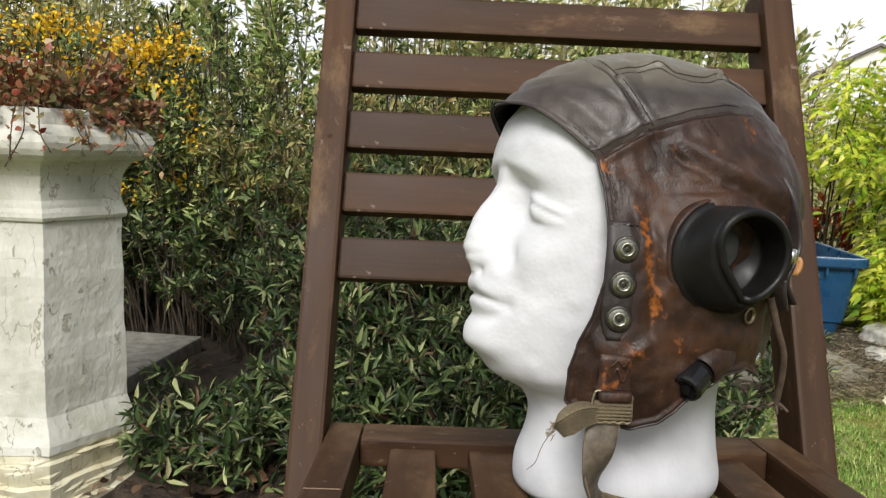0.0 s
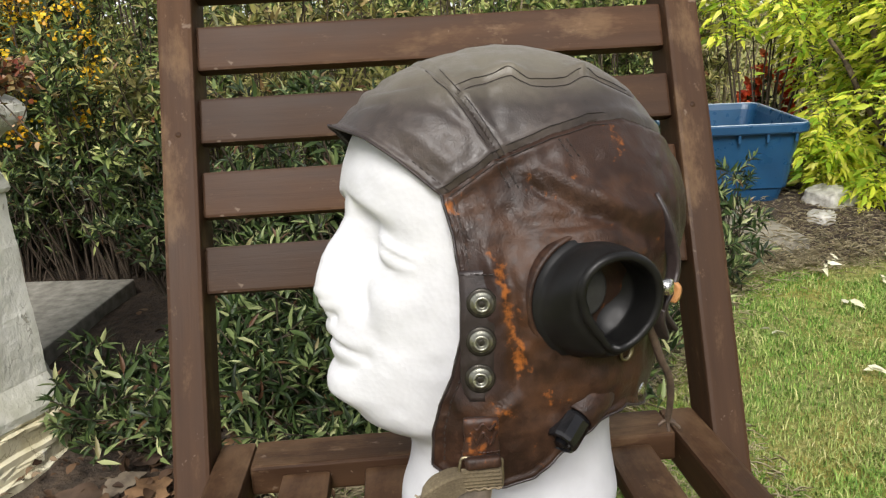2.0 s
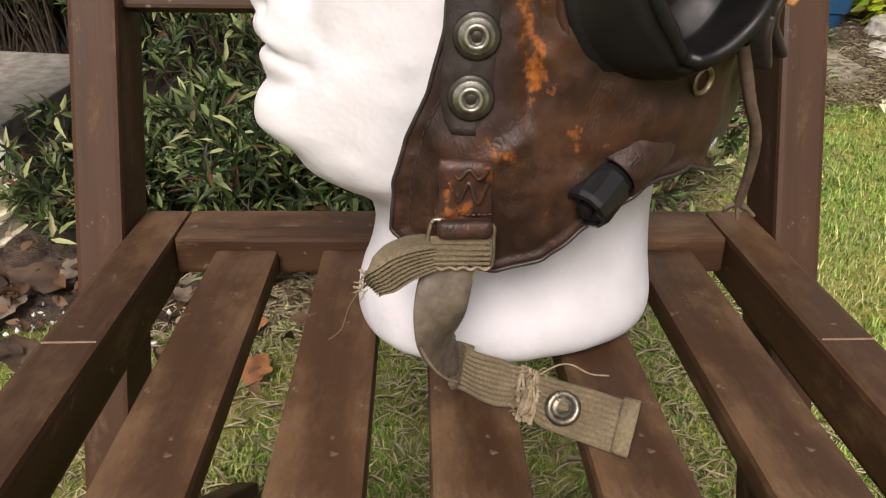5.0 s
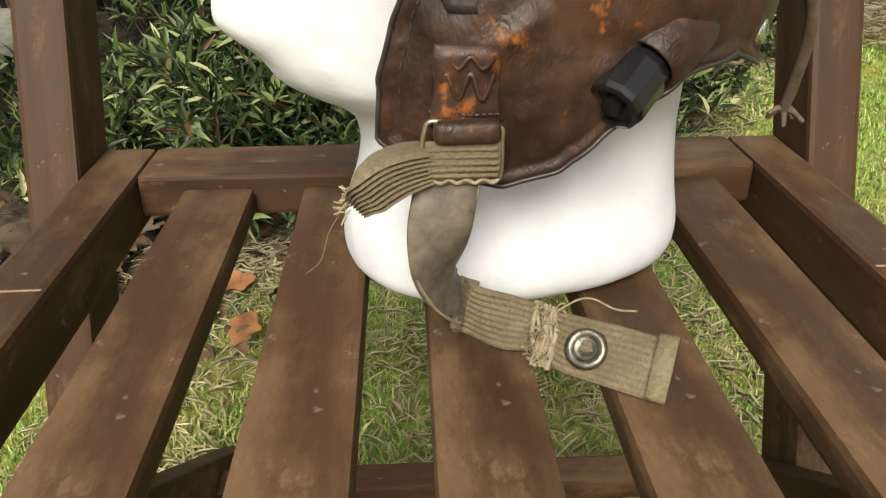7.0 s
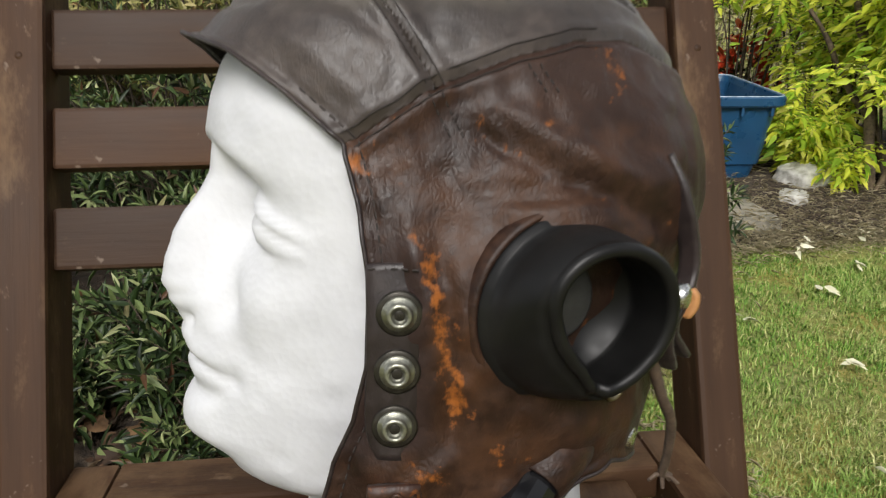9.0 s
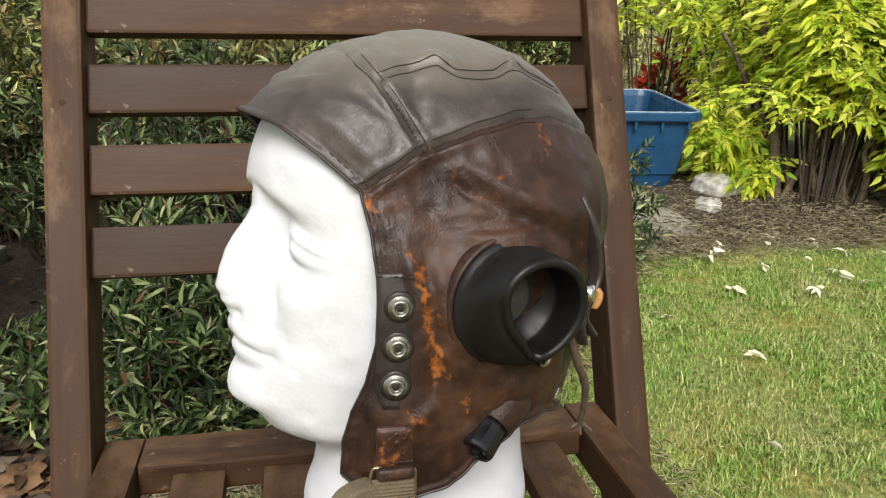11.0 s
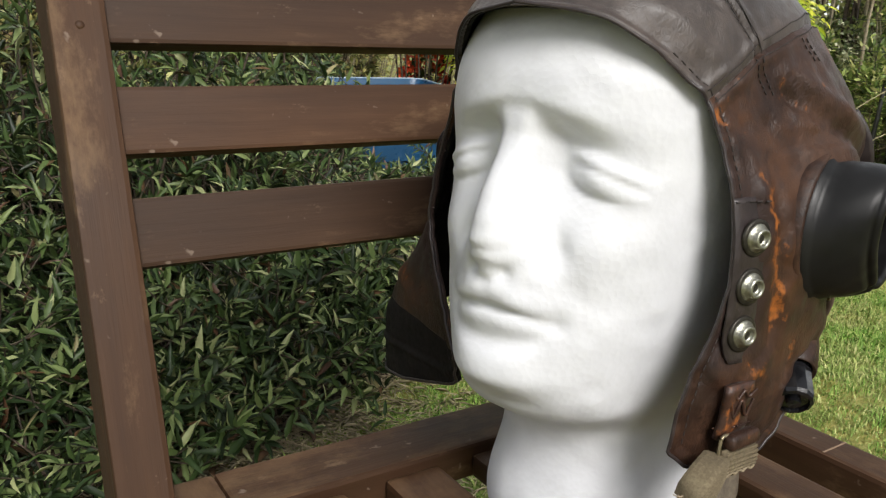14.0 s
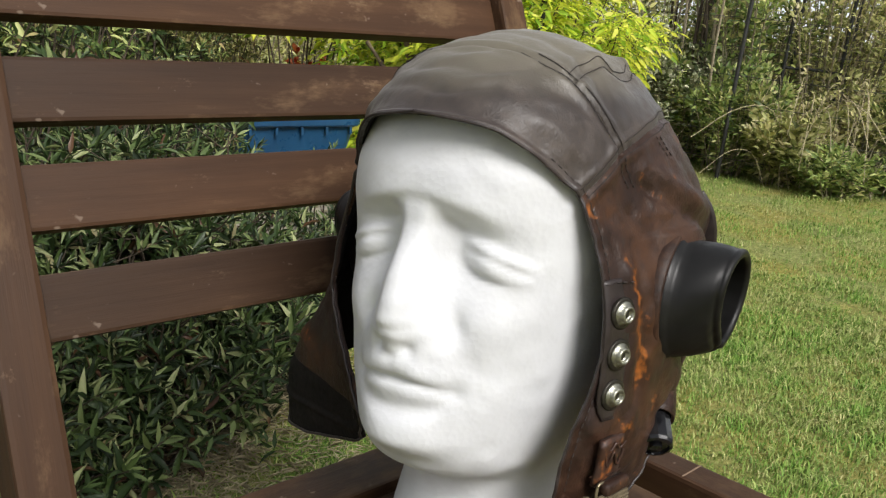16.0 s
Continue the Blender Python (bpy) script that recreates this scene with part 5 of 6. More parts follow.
    fold_pts = loc([(0.1175, -0.1925, 0.6050), (0.1165, -0.1905, 0.5960), (0.1190, -0.1870, 0.5880), (0.1235, -0.1835, 0.5815)])
    part("strap_fold", ribbon_bm(smooth_path(fold_pts, 24), [turn @ Vector((0.6, -0.75, 0.1))], [0.007, 0.010, 0.011, 0.007], 0.0026), LEATHER_DARK, helmet, "dark underside of the doubled strap")
    tab = loc([(0.1268, -0.1915, 0.6215), (0.1272, -0.1912, 0.6160), (0.1255, -0.1915, 0.6085)])
    part("tan_tab", ribbon_bm(smooth_path(tab, 16), [turn @ Vector((0.7, -0.7, 0))], [0.005, 0.0085, 0.009, 0.0085, 0.005], 0.0032), TAN, helmet, "tan leather tab under the snap")

build_fittings()

# ---- plants ----
LEAF = np.array([(0, 0, 0), (0.28, 0.5, 0.05), (0.28, -0.5, 0.05), (0.62, 0.36, 0.03), (0.62, -0.36, 0.03), (1, 0, -0.12), (0.3, 0, -0.02), (0.64, 0, -0.05)])
LEAF_F = np.array([(0, 6, 1), (0, 2, 6), (6, 7, 3), (6, 3, 1), (6, 2, 4), (6, 4, 7), (7, 5, 3), (7, 4, 5)])


def broad_leaf():
    """A wide, cupped leaf: five stations of three points."""
    pts, faces = [], []
    for t, w, z in ((0, 0.03, 0), (0.18, 0.36, 0.05), (0.42, 0.5, 0.08), (0.7, 0.36, 0.04), (0.9, 0.14, -0.04), (1.0, 0.02, -0.1)):
        pts += [(t, w, z + 0.16 * w), (t, 0, z - 0.03), (t, -w, z + 0.24 * w)]
    for k in range(5):
        a = 3 * k
        for u, v, x, y in ((a, a + 1, a + 4, a + 3), (a + 1, a + 2, a + 5, a + 4)):
            faces += [(u, v, x), (u, x, y)]
    return np.array(pts), np.array(faces)


BROAD, BROAD_F = broad_leaf()


def unit(v):
    return v / (np.linalg.norm(v, axis=1)[:, None] + 1e-9)


def leaf_arrays(at, way, size, ratio, rng, roll=0.6, shape=LEAF, faces=LEAF_F, face=(0, 0, 1)):
    """Many leaves: a bent lens each, its tip along way, turned a little about it."""
    n = len(at)
    x = unit(way)
    up = unit(np.array(face, float) + rng.normal(0, roll, (n, 3)) * (1, 1, 0.3))
    y = unit(np.cross(up, x))
    z = np.cross(x, y)
    curl = rng.uniform(0.3, 1.8, n)[:, None]
    s = np.asarray(size)[:, None, None]
    v = at[:, None] + s * (shape[None, :, :1] * x[:, None] + shape[None, :, 1:2] * ratio * y[:, None] + shape[None, :, 2:] * curl[:, :, None] * z[:, None])
    k = len(shape)
    return v.reshape(-1, 3), (faces[None] + (np.arange(n) * k)[:, None, None]).reshape(-1, 3)


def stems(rng, base, count, height, spread, bend=0.25, n=9, lean=(0, 0)):
    """Arching stems: arrays of points from the ground up."""
    out = []
    for k in range(count):
        a, r = rng.uniform(0, 2 * np.pi), spread * math.sqrt(rng.uniform(0.02, 1))
        foot = np.array(base) + np.array([math.cos(a), math.sin(a), 0]) * r * 0.35
        h = height * rng.uniform(0.6, 1.05) * (1 - 0.25 * (r / spread) ** 2)
        tip = np.array(base) + np.array([math.cos(a) * r + lean[0] * h, math.sin(a) * r + lean[1] * h, h])
        t = np.linspace(0, 1, n)[:, None]
        wob = rng.normal(0, 0.02, (n, 3)).cumsum(0) * bend * 2
        wob[0] = 0
        out.append(foot * (1 - t) + tip * t + np.c_[0 * t, 0 * t, 0.12 * h * np.sin(np.pi * t)] + wob * t)
    return out


def twigs(name, me, material, ob, label=""):
    return tagged(part(name, me, material, ob, label), kind="stuff")


def shrub(name, label, base, count, height, spread, leaf, ratio, per, material, seed, category="shrub", low=0.15, rough=0.5, lean=(0, 0), group="border shrubs", droop=0.0, extra=None, rosette=False):
    rng = np.random.default_rng(seed)
    ob = thing(name, label, category, Matrix.Translation(base), group)
    lines = stems(rng, (0, 0, 0), count, height, spread, lean=lean)
    twigs("branchwork", join_meshes("branchwork", [tube_arrays(l, np.linspace(0.0042, 0.0012, len(l)) * (0.7 + height * 0.5), 5) for l in lines]), TWIG if group == "hedge" else BARK, ob)
    at, way, size = [], [], []
    shoots = []
    for l in lines if rosette else ():
        for c in range(max(per // 9, 3)):
            t = low + (1 - low) * rng.uniform() ** 0.7
            k = t * (len(l) - 1)
            i = min(int(k), len(l) - 2)
            p = l[i] + (l[i + 1] - l[i]) * (k - i)
            a = rng.uniform(0, 2 * np.pi)
            d = np.array([math.cos(a), math.sin(a), rng.uniform(0.1, 0.9)])
            ln = rng.uniform(0.02, 0.10) if c else 0.0
            q = p + d * ln if c else l[-1]
            if c:
                shoots.append(tube_arrays(np.array([p, (p + q) / 2 + (0, 0, -0.004), q]), 0.0012, 4))
            m = 10
            ang = np.arange(m) * 2.4 + rng.uniform(0, 6)
            back = np.linspace(0, 0.045, m)
            open_ = np.linspace(0.35, 1.25, m) + rng.normal(0, 0.12, m)
            e1 = np.cross(d, (0.3, 0.1, 1.0))
            e1 /= np.linalg.norm(e1)
            e0 = d / np.linalg.norm(d)
            e2 = np.cross(e0, e1)
            w = np.cos(open_)[:, None] * e0 + np.sin(open_)[:, None] * (np.cos(ang)[:, None] * e1 + np.sin(ang)[:, None] * e2)
            at.append(q - e0 * back[:, None])
            way.append(w + (0, 0, 0.1))
            size.append(leaf * np.linspace(0.7, 1.15, m) * rng.uniform(0.75, 1.15))
    if shoots:
        twigs("brushwood", join_meshes("brushwood", shoots), BARK, ob)
    for l in () if rosette else lines:
        t = low + (1 - low) * rng.uniform(0, 1, per) ** 0.75
        k = t * (len(l) - 1)
        i = np.minimum(k.astype(int), len(l) - 2)
        p = l[i] + (l[i + 1] - l[i]) * (k - i)[:, None]
        axis = unit(l[i + 1] - l[i])
        a = rng.uniform(0, 2 * np.pi, per)
        out = np.c_[np.cos(a), np.sin(a), rng.uniform(-0.25, 0.5, per)]
        tip = (t > 0.86)[:, None]
        w = unit(out) * np.where(tip, 0.6, 1) + axis * np.where(tip, 0.8, 0.3) + rng.normal(0, 0.3, (per, 3)) - np.array([0, 0, droop])
        twig = rng.uniform(0, 0.055, per)[:, None] * unit(out)
        at.append(p + twig)
        way.append(w)
        size.append(leaf * rng.uniform(0.55, 1.25, per))
    v, f = leaf_arrays(np.concatenate(at), np.concatenate(way), np.concatenate(size), ratio, rng, rough, face=(-0.05, -0.3, 0.95))
    twigs("foliage", mesh_from("foliage", v, f, True), material, ob)
    if extra:
        extra(ob, rng, lines)
    return ob


def build_border():
    """The willow-leaved border behind the chair, low in front and tall at the back."""
    rng = np.random.default_rng(11)
    rows = []
    for k, x in enumerate(np.arange(-0.36, 0.3, 0.16)):
        rows.append((x + rng.uniform(-0.08, 0.08), 1.25 + max(-x - 0.5, 0) * 0.15 + rng.uniform(-0.1, 0.12), rng.uniform(0.5, 0.66), 0.30, 30, 0))
    for k, x in enumerate(np.arange(-2.3, 0.3, 0.28)):
        rows.append((x + rng.uniform(-0.1, 0.1), 1.85 + rng.uniform(-0.12, 0.15), rng.uniform(0.8, 1.0), 0.38, 34, 1))
    for k, x in enumerate(np.arange(-2.8, 0.4, 0.38)):
        rows.append((x + rng.uniform(-0.1, 0.1), 2.6 + rng.uniform(-0.15, 0.15), rng.uniform(1.25, 1.5) - 0.35 * max(x, 0), 0.46, 34, 2))
    rows += [(0.95, 1.60, 0.30, 0.08, 4, 0), (0.90, 1.50, 0.18, 0.08, 6, 0), (0.82, 1.38, 0.12, 0.08, 6, 0), (0.95, 2.95, 0.95, 0.34, 30, 1), (1.22, 3.05, 0.85, 0.30, 26, 1)]
    for x, y, h in ((-0.16, 1.0, 0.42), (0.10, 1.02, 0.40), (0.33, 1.12, 0.42), (-0.58, 0.79, 0.15), (-0.30, 0.86, 0.34), (-0.08, 0.92, 0.36), (0.16, 0.96, 0.34), (0.0, 1.15, 0.5), (-0.25, 1.2, 0.5), (0.25, 1.25, 0.5),
                    (-0.30, 0.80, 0.24), (-0.18, 0.76, 0.24), (-0.04, 0.78, 0.26), (0.08, 0.82, 0.26), (0.22, 0.92, 0.26), (-0.50, 0.76, 0.15), (-0.5, 1.35, 0.4), (-0.16, 0.70, 0.2), (0.34, 0.98, 0.24), (-1.4, 1.74, 0.5), (-1.2, 1.76, 0.46), (-1.0, 1.74, 0.5), (-0.82, 1.70, 0.46), (-0.66, 1.60, 0.46), (0.58, 1.72, 0.5), (0.70, 2.05, 0.5), (0.42, 1.6, 0.5), (0.98, 1.86, 0.15),
                    (0.33, 0.89, 0.15), (0.44, 1.00, 0.16), (0.20, 0.80, 0.15), (0.08, 0.74, 0.14), (-0.05, 0.69, 0.14), (-0.22, 0.66, 0.14)):
        rows.append((x, y, h, 0.07 if x > 0.9 else 0.17 if h < 0.3 else 0.2, 5 if x > 0.9 else 22, 0))
    for k, (x, y, h, r, c, back) in enumerate(rows):
        dry = rng.uniform() < 0.45 and back > 0
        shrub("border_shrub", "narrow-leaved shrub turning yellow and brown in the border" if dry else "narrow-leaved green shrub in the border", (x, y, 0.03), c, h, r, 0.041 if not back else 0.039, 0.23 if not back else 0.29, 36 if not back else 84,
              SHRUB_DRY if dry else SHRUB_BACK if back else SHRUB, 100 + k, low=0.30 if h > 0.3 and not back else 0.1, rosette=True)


def build_hedge():
    """A mixed hedge and wire fence beyond the lawn, and dense growth behind the border."""
    rng = np.random.default_rng(5)
    line = [(4.25, 2.55), (4.35, 2.1), (4.5, 1.65), (4.75, 1.2), (5.0, 0.75), (5.3, 0.3), (5.6, -0.2), (6.0, -0.8), (4.1, 3.1), (3.8, 3.7), (3.3, 4.2), (2.7, 4.5), (2.1, 4.4), (1.5, 4.2), (5.0, 1.9), (5.5, 1.1), (4.9, 2.8), (6.1, 0.2)]
    for k, (x, y) in enumerate(line):
        h, r = (1.7 if x > 4 else 1.35) * rng.uniform(0.85, 1.1), rng.uniform(0.42, 0.58)
        shrub("hedge_shrub", "straggly mixed hedge shrub behind the lawn", (x, y, 0), 44, h, r, rng.uniform(0.035, 0.06), 0.45, 84, (HEDGE, HEDGE_GREEN, HEDGE)[k % 3], 300 + k, low=0.02, rough=0.9, group="hedge")
    for k, (x, y, h) in enumerate(((3.95, 1.95, 0.7), (4.0, 1.65, 0.5), (4.1, 2.3, 0.8), (4.3, 1.45, 0.75), (4.45, 1.1, 0.6), (4.6, 0.75, 0.7), (4.05, 2.6, 0.8), (4.85, 0.3, 0.7), (3.95, 1.3, 0.28))):
        shrub("hedge_shrub", "low leafy growth at the foot of the hedge", (x, y, 0), 34, h, 0.3, rng.uniform(0.035, 0.055), 0.42, 90, (HEDGE_GREEN, HEDGE)[k % 2], 360 + k, low=0.02, rough=0.9, group="hedge")
    for k, (x, y, h) in enumerate(((1.8, 4.35, 2.0), (1.35, 4.0, 1.9), (1.05, 3.4, 1.45), (0.4, 3.5, 2.1), (-0.3, 3.5, 2.2), (-1.0, 3.6, 2.0), (-1.7, 3.5, 2.0), (-2.5, 3.4, 2.0), (-3.3, 2.6, 1.9), (0.9, 4.2, 1.9))):
        shrub("hedge_shrub", "dense green shrub behind the border", (x, y, 0), 50, h, 0.6, 0.060, 0.36, 110, (HEDGE, HEDGE, HEDGE_GREEN)[k % 3], 330 + k, low=0.1, rough=0.9, group="hedge")
    for k, (x, y, h) in enumerate(((3.78, 2.62, 0.95), (4.02, 2.38, 0.7))):
        shrub("variegated_shrub", "bushy shrub with cream-edged grey-green leaves by the hedge", (x, y, 0), 40, h, 0.40, 0.034, 0.62, 110, VARIEGATED, 390 + k, low=0.02, rough=0.9, group="hedge")
    canes = thing("cane_clump", "tall bare brown canes standing in the hedge", "canes", Matrix.Translation((4.12, 2.35, 0)))
    for k in range(17):
        a, q = rng.uniform(0, 6.28), rng.uniform(0.02, 0.34)
        foot = np.array([math.cos(a) * q, math.sin(a) * q, -0.02])
        lean = rng.normal(0, 0.12, 2)
        high = rng.uniform(1.2, 2.0)
        pts = [foot, foot + (lean[0] * 0.4 + rng.normal(0, 0.02), lean[1] * 0.4, high * 0.4), foot + (lean[0] * 0.7, lean[1] * 0.7 + rng.normal(0, 0.02), high * 0.7), foot + (lean[0], lean[1], high)]
        part("cane", tube_mesh("cane", smooth_path(pts, 16), np.linspace(rng.uniform(0.007, 0.015), 0.004, 16), 6), (BARK, TWIG, BARK)[k % 3], canes)
    stand = thing("plant_support", "black metal plant support frame in front of the hedge", "plant support", Matrix.Translation((4.30, 1.72, 0)))
    for dx, dy in ((-0.06, 0.14), (0.06, -0.14), (0.12, 0.18), (0.24, -0.10)):
        part("upright", tube_mesh("upright", [(dx, dy, -0.03), (dx * 0.95, dy * 0.98, 0.55), (dx * 0.9, dy, 1.12)], 0.010, 8), BLACK_PAINT, stand)
    for z in (0.62, 1.08):
        part("crossbar", tube_mesh("crossbar", [(-0.056, 0.14, z), (0.0, 0.0, z + 0.004), (0.056, -0.14, z)], 0.009, 8), BLACK_PAINT, stand)
    for k, (x, y) in enumerate(((4.15, 1.3), (4.35, 0.9), (4.02, 1.55))):
        ob = thing("straw_tangle", "tangle of bleached dry stalks at the hedge foot", "dry stalks", Matrix.Translation((x, y, 0)), "dry stalks")
        arcs = []
        for j in range(34):
            a, r, h = rng.uniform(0, 6.28), rng.uniform(0.1, 0.5), rng.uniform(0.1, 0.55)
            foot = rng.normal(0, 0.12, 3) * (1, 1, 0)
            d = np.array([math.cos(a), math.sin(a), 0])
            arcs.append(tube_arrays(smooth_path([foot, foot + d * r * 0.35 + (0, 0, h), foot + d * r * 0.8 + (0, 0, h * 1.05), foot + d * r * 1.3 + (0, 0, h * rng.uniform(0.2, 0.9))], 12), rng.uniform(0.001, 0.0026), 4))
        twigs("dry_growth", join_meshes("dry_growth", arcs), STRAW, ob)
    posts = ((3.72, 1.85, 1.5), (3.45, 2.9, 1.4), (4.35, 0.75, 1.5), (1.98, 1.72, 1.25))
    for x, y, h in posts:
        ob = new("fence_post", tube_mesh("fence_post", [(0, 0, -0.05), (0.01, 0.0, h * 0.5), (0.03, 0.0, h)], 0.011, 8))
        ob.data.materials.append(BLACK_PAINT)
        ob.location = (x, y, 0)
        tagged(ob, "thin black metal post standing in the grass", "post", "fence posts")
    fence = thing("wire_fence", "black wire mesh fence in front of the hedge", "fence")
    for a, b in ((posts[0], posts[1]), (posts[0], posts[2])):
        for z in np.arange(0.12, 1.35, 0.15):
            t = np.linspace(0, 1, 8)[:, None]
            p = np.array((a[0], a[1], z)) * (1 - t) + np.array((b[0], b[1], z)) * t
            p[:, 2] -= 0.01 * np.sin(np.pi * t[:, 0])
            part("wire", tube_mesh("wire", p, 0.0016, 4), BLACK_PAINT, fence)
        for u in np.arange(0.06, 1, 0.12):
            p = [(a[0] + (b[0] - a[0]) * u, a[1] + (b[1] - a[1]) * u, z) for z in (0.02, 0.7, 1.36)]
            part("wire", tube_mesh("wire", p, 0.0013, 4), BLACK_PAINT, fence)


def pinnate(ob, rng, lines, leaf, count, material, clear=0.36):
    """Sprays of paired pointed leaflets and one long end leaflet along drooping stalks, none below the clear height."""
    at, way, size, stalks = [], [], [], []
    for l in lines:
        for k in range(count):
            i = rng.integers(2, len(l) - 1)
            p = l[i] + (l[i + 1 if i + 1 < len(l) else i] - l[i]) * rng.uniform()
            a = rng.uniform(0, 2 * np.pi)
            d = np.array([math.cos(a), math.sin(a), rng.uniform(-0.35, 0.45)])
            side = np.cross(d, (0, 0, 1))
            side /= np.linalg.norm(side)
            ln = leaf * rng.uniform(1.8, 3.4)
            if p[2] - 0.25 * ln < clear * rng.uniform(0.85, 1.15):
                continue
            along_stalk = lambda t: p + d * ln * t - np.array([0, 0, 0.25 * ln * t * t])
            stalks.append(tube_arrays(np.array([along_stalk(t) for t in (0, 0.5, 1)]), 0.0011, 3))
            for t in (0.40, 0.68, 0.90):
                for s in (1, -1):
                    at.append(along_stalk(t))
                    way.append(d * 0.6 + side * s - np.array([0, 0, 0.25]) + rng.normal(0, 0.12, 3))
                    size.append(leaf * rng.uniform(0.6, 0.95))
            at.append(along_stalk(1.0))
            way.append(d - np.array([0, 0, 0.55]))
            size.append(leaf * rng.uniform(1.3, 1.9))
    v, f = leaf_arrays(np.array(at), np.array(way), np.array(size), 0.34, rng, 0.6, face=(-0.1, -0.6, 0.8))
    twigs("spray_foliage", mesh_from("spray_foliage", v, f, True), material, ob, "bright yellow-green leaf sprays")
    twigs("stalkwork", join_meshes("stalkwork", stalks), STALK, ob)


def build_golden():
    for k, (x, y, h, r, clear, n) in enumerate(((2.02, 2.12, 1.5, 0.46, 0.42, 26), (1.84, 1.90, 1.1, 0.36, 0.40, 24), (1.92, 2.55, 1.35, 0.36, 0.25, 22), (2.36, 1.98, 1.4, 0.46, 0.36, 26), (1.60, 2.80, 1.25, 0.34, 0.66, 16), (2.06, 1.76, 0.85, 0.13, 0.06, 7), (1.62, 2.12, 0.40, 0.16, 0.05, 7))):
        spray = lambda ob, rng, lines: pinnate(ob, rng, lines, 0.034, 80, GOLD, clear)
        shrub("golden_jasmine", "golden yellow-green leafed climbing shrub with brown woody stems", (x, y, 0), n, h, r, 0.04, 0.4, 3, GOLD, 500 + k, low=0.55, group="", category="shrub", extra=spray)
    rng = np.random.default_rng(8)
    ob = thing("woody_trunk", "gnarled brown woody stems under the golden shrub", "trunk", Matrix.Translation((1.90, 1.93, 0)))
    for k in range(13):
        a, q = rng.uniform(0, 6.28), rng.uniform(0.02, 0.15)
        pts = [np.array([math.cos(a) * q * 1.5, math.sin(a) * q * 0.6, -0.02])]
        way = rng.normal(0, 0.022, 2) + (0.012, 0.020)
        for j in range(7):
            pts.append(pts[-1] + np.array([way[0], way[1], 0.095]) + rng.normal(0, 0.013, 3))
        r0 = rng.uniform(0.008, 0.026)
        part("stem", tube_mesh("stem", smooth_path(pts, 30), np.linspace(r0, r0 * 0.45, 30) * (1 + 0.12 * np.sin(np.arange(30) * 1.1 + k)), 8), GNARLED, ob)
    heap = []
    for k in range(150):
        p = np.array([rng.normal(0, 0.22), rng.normal(-0.12, 0.07), 0.012 + rng.uniform(0, 0.03)])
        d = np.array([rng.normal(0, 1), rng.normal(0, 0.6), rng.normal(0, 0.12)])
        d *= rng.uniform(0.04, 0.14) / np.linalg.norm(d)
        heap.append(tube_arrays(np.array([p - d / 2, p + (0, 0, 0.008), p + d / 2]), rng.uniform(0.001, 0.0028), 4))
    twigs("brushwood", join_meshes("brushwood", heap), GNARLED, ob, "dry twigs heaped at the foot")


def build_grass():
    """Blades in one mesh, thick near the chair and thinner beyond."""
    rng = np.random.default_rng(21)
    bed = np.array([(-2.4, 1.1), (-2.1, 0.66), (-1.5, 0.50), (-0.9, 0.46), (-0.44, 0.50), (-0.24, 0.62), (0.14, 0.75), (0.48, 0.97), (0.92, 1.58), (1.30, 1.64), (1.75, 1.64), (2.45, 1.80), (2.6, 3.4), (-2.6, 3.4)])
    at, hs = [], []
    for cx, cy, rx, ry, n, h in ((0.0, 0.25, 0.8, 0.9, 120000, 0.0105), (1.2, 0.9, 1.3, 1.4, 260000, 0.013), (3.3, 1.4, 2.4, 3.0, 230000, 0.015), (-0.7, 0.25, 0.6, 0.5, 22000, 0.016), (0.5, -0.5, 3.5, 2.5, 40000, 0.02)):
        a, r = rng.uniform(0, 2 * np.pi, n), np.sqrt(rng.uniform(0, 1, n)) * rng.uniform(0.75, 1.0, n)
        p = np.c_[cx + rx * r * np.cos(a), cy + ry * r * np.sin(a)]
        clump = value_noise(np.c_[p, np.zeros(n)], 7, 2) + 0.6 * value_noise(np.c_[p, np.zeros(n)], 23, 6)
        keep = (poly_dist(p, bed) < 0.035 * rng.normal(0, 1, n)) & (clump > rng.uniform(-1.3, 0.55, n))
        at.append(np.c_[p, np.zeros(n)][keep])
        hs.append(h * rng.uniform(0.5, 1.5, n)[keep] * (1 + 0.35 * clump[keep]))
    at, hs = np.concatenate(at), np.concatenate(hs)
    n = len(at)
    near = step((9 - np.hypot(at[:, 0] - 1, at[:, 1] - 1)) / 3)
    at[:, 2] = near * 0.012 * value_noise(np.c_[at[:, :2], np.zeros(n)], 1.7) + near * 0.006 * value_noise(np.c_[at[:, :2], np.zeros(n)], 5, 3) - 0.002
    a, lean = rng.uniform(0, 2 * np.pi, n), rng.uniform(0.1, 1.3, n)
    d = np.c_[np.cos(a), np.sin(a), np.zeros(n)]
    side = np.c_[-np.sin(a), np.cos(a), np.zeros(n)] * (hs * 0.042 + 0.0004)[:, None]
    up = np.c_[np.zeros((n, 2)), hs]
    mid = at + up * 0.6 + d * (hs * lean * 0.35)[:, None]
    tip = at + up * (1.05 - 0.35 * lean)[:, None] + d * (hs * lean)[:, None]
    v = np.stack([at - side, at + side, mid + side * 0.8, mid - side * 0.8, tip], 1).reshape(-1, 3)
    b = (np.arange(n) * 5)[:, None]
    f = np.concatenate([b + [0, 1, 2], b + [0, 2, 3], b + [3, 2, 4]])
    ob = new("grass", mesh_from("grass", v, f, True))
    ob.data.materials.append(GRASS)
    tagged(ob, "short lawn grass with dry straw-coloured patches", "grass", kind="stuff")


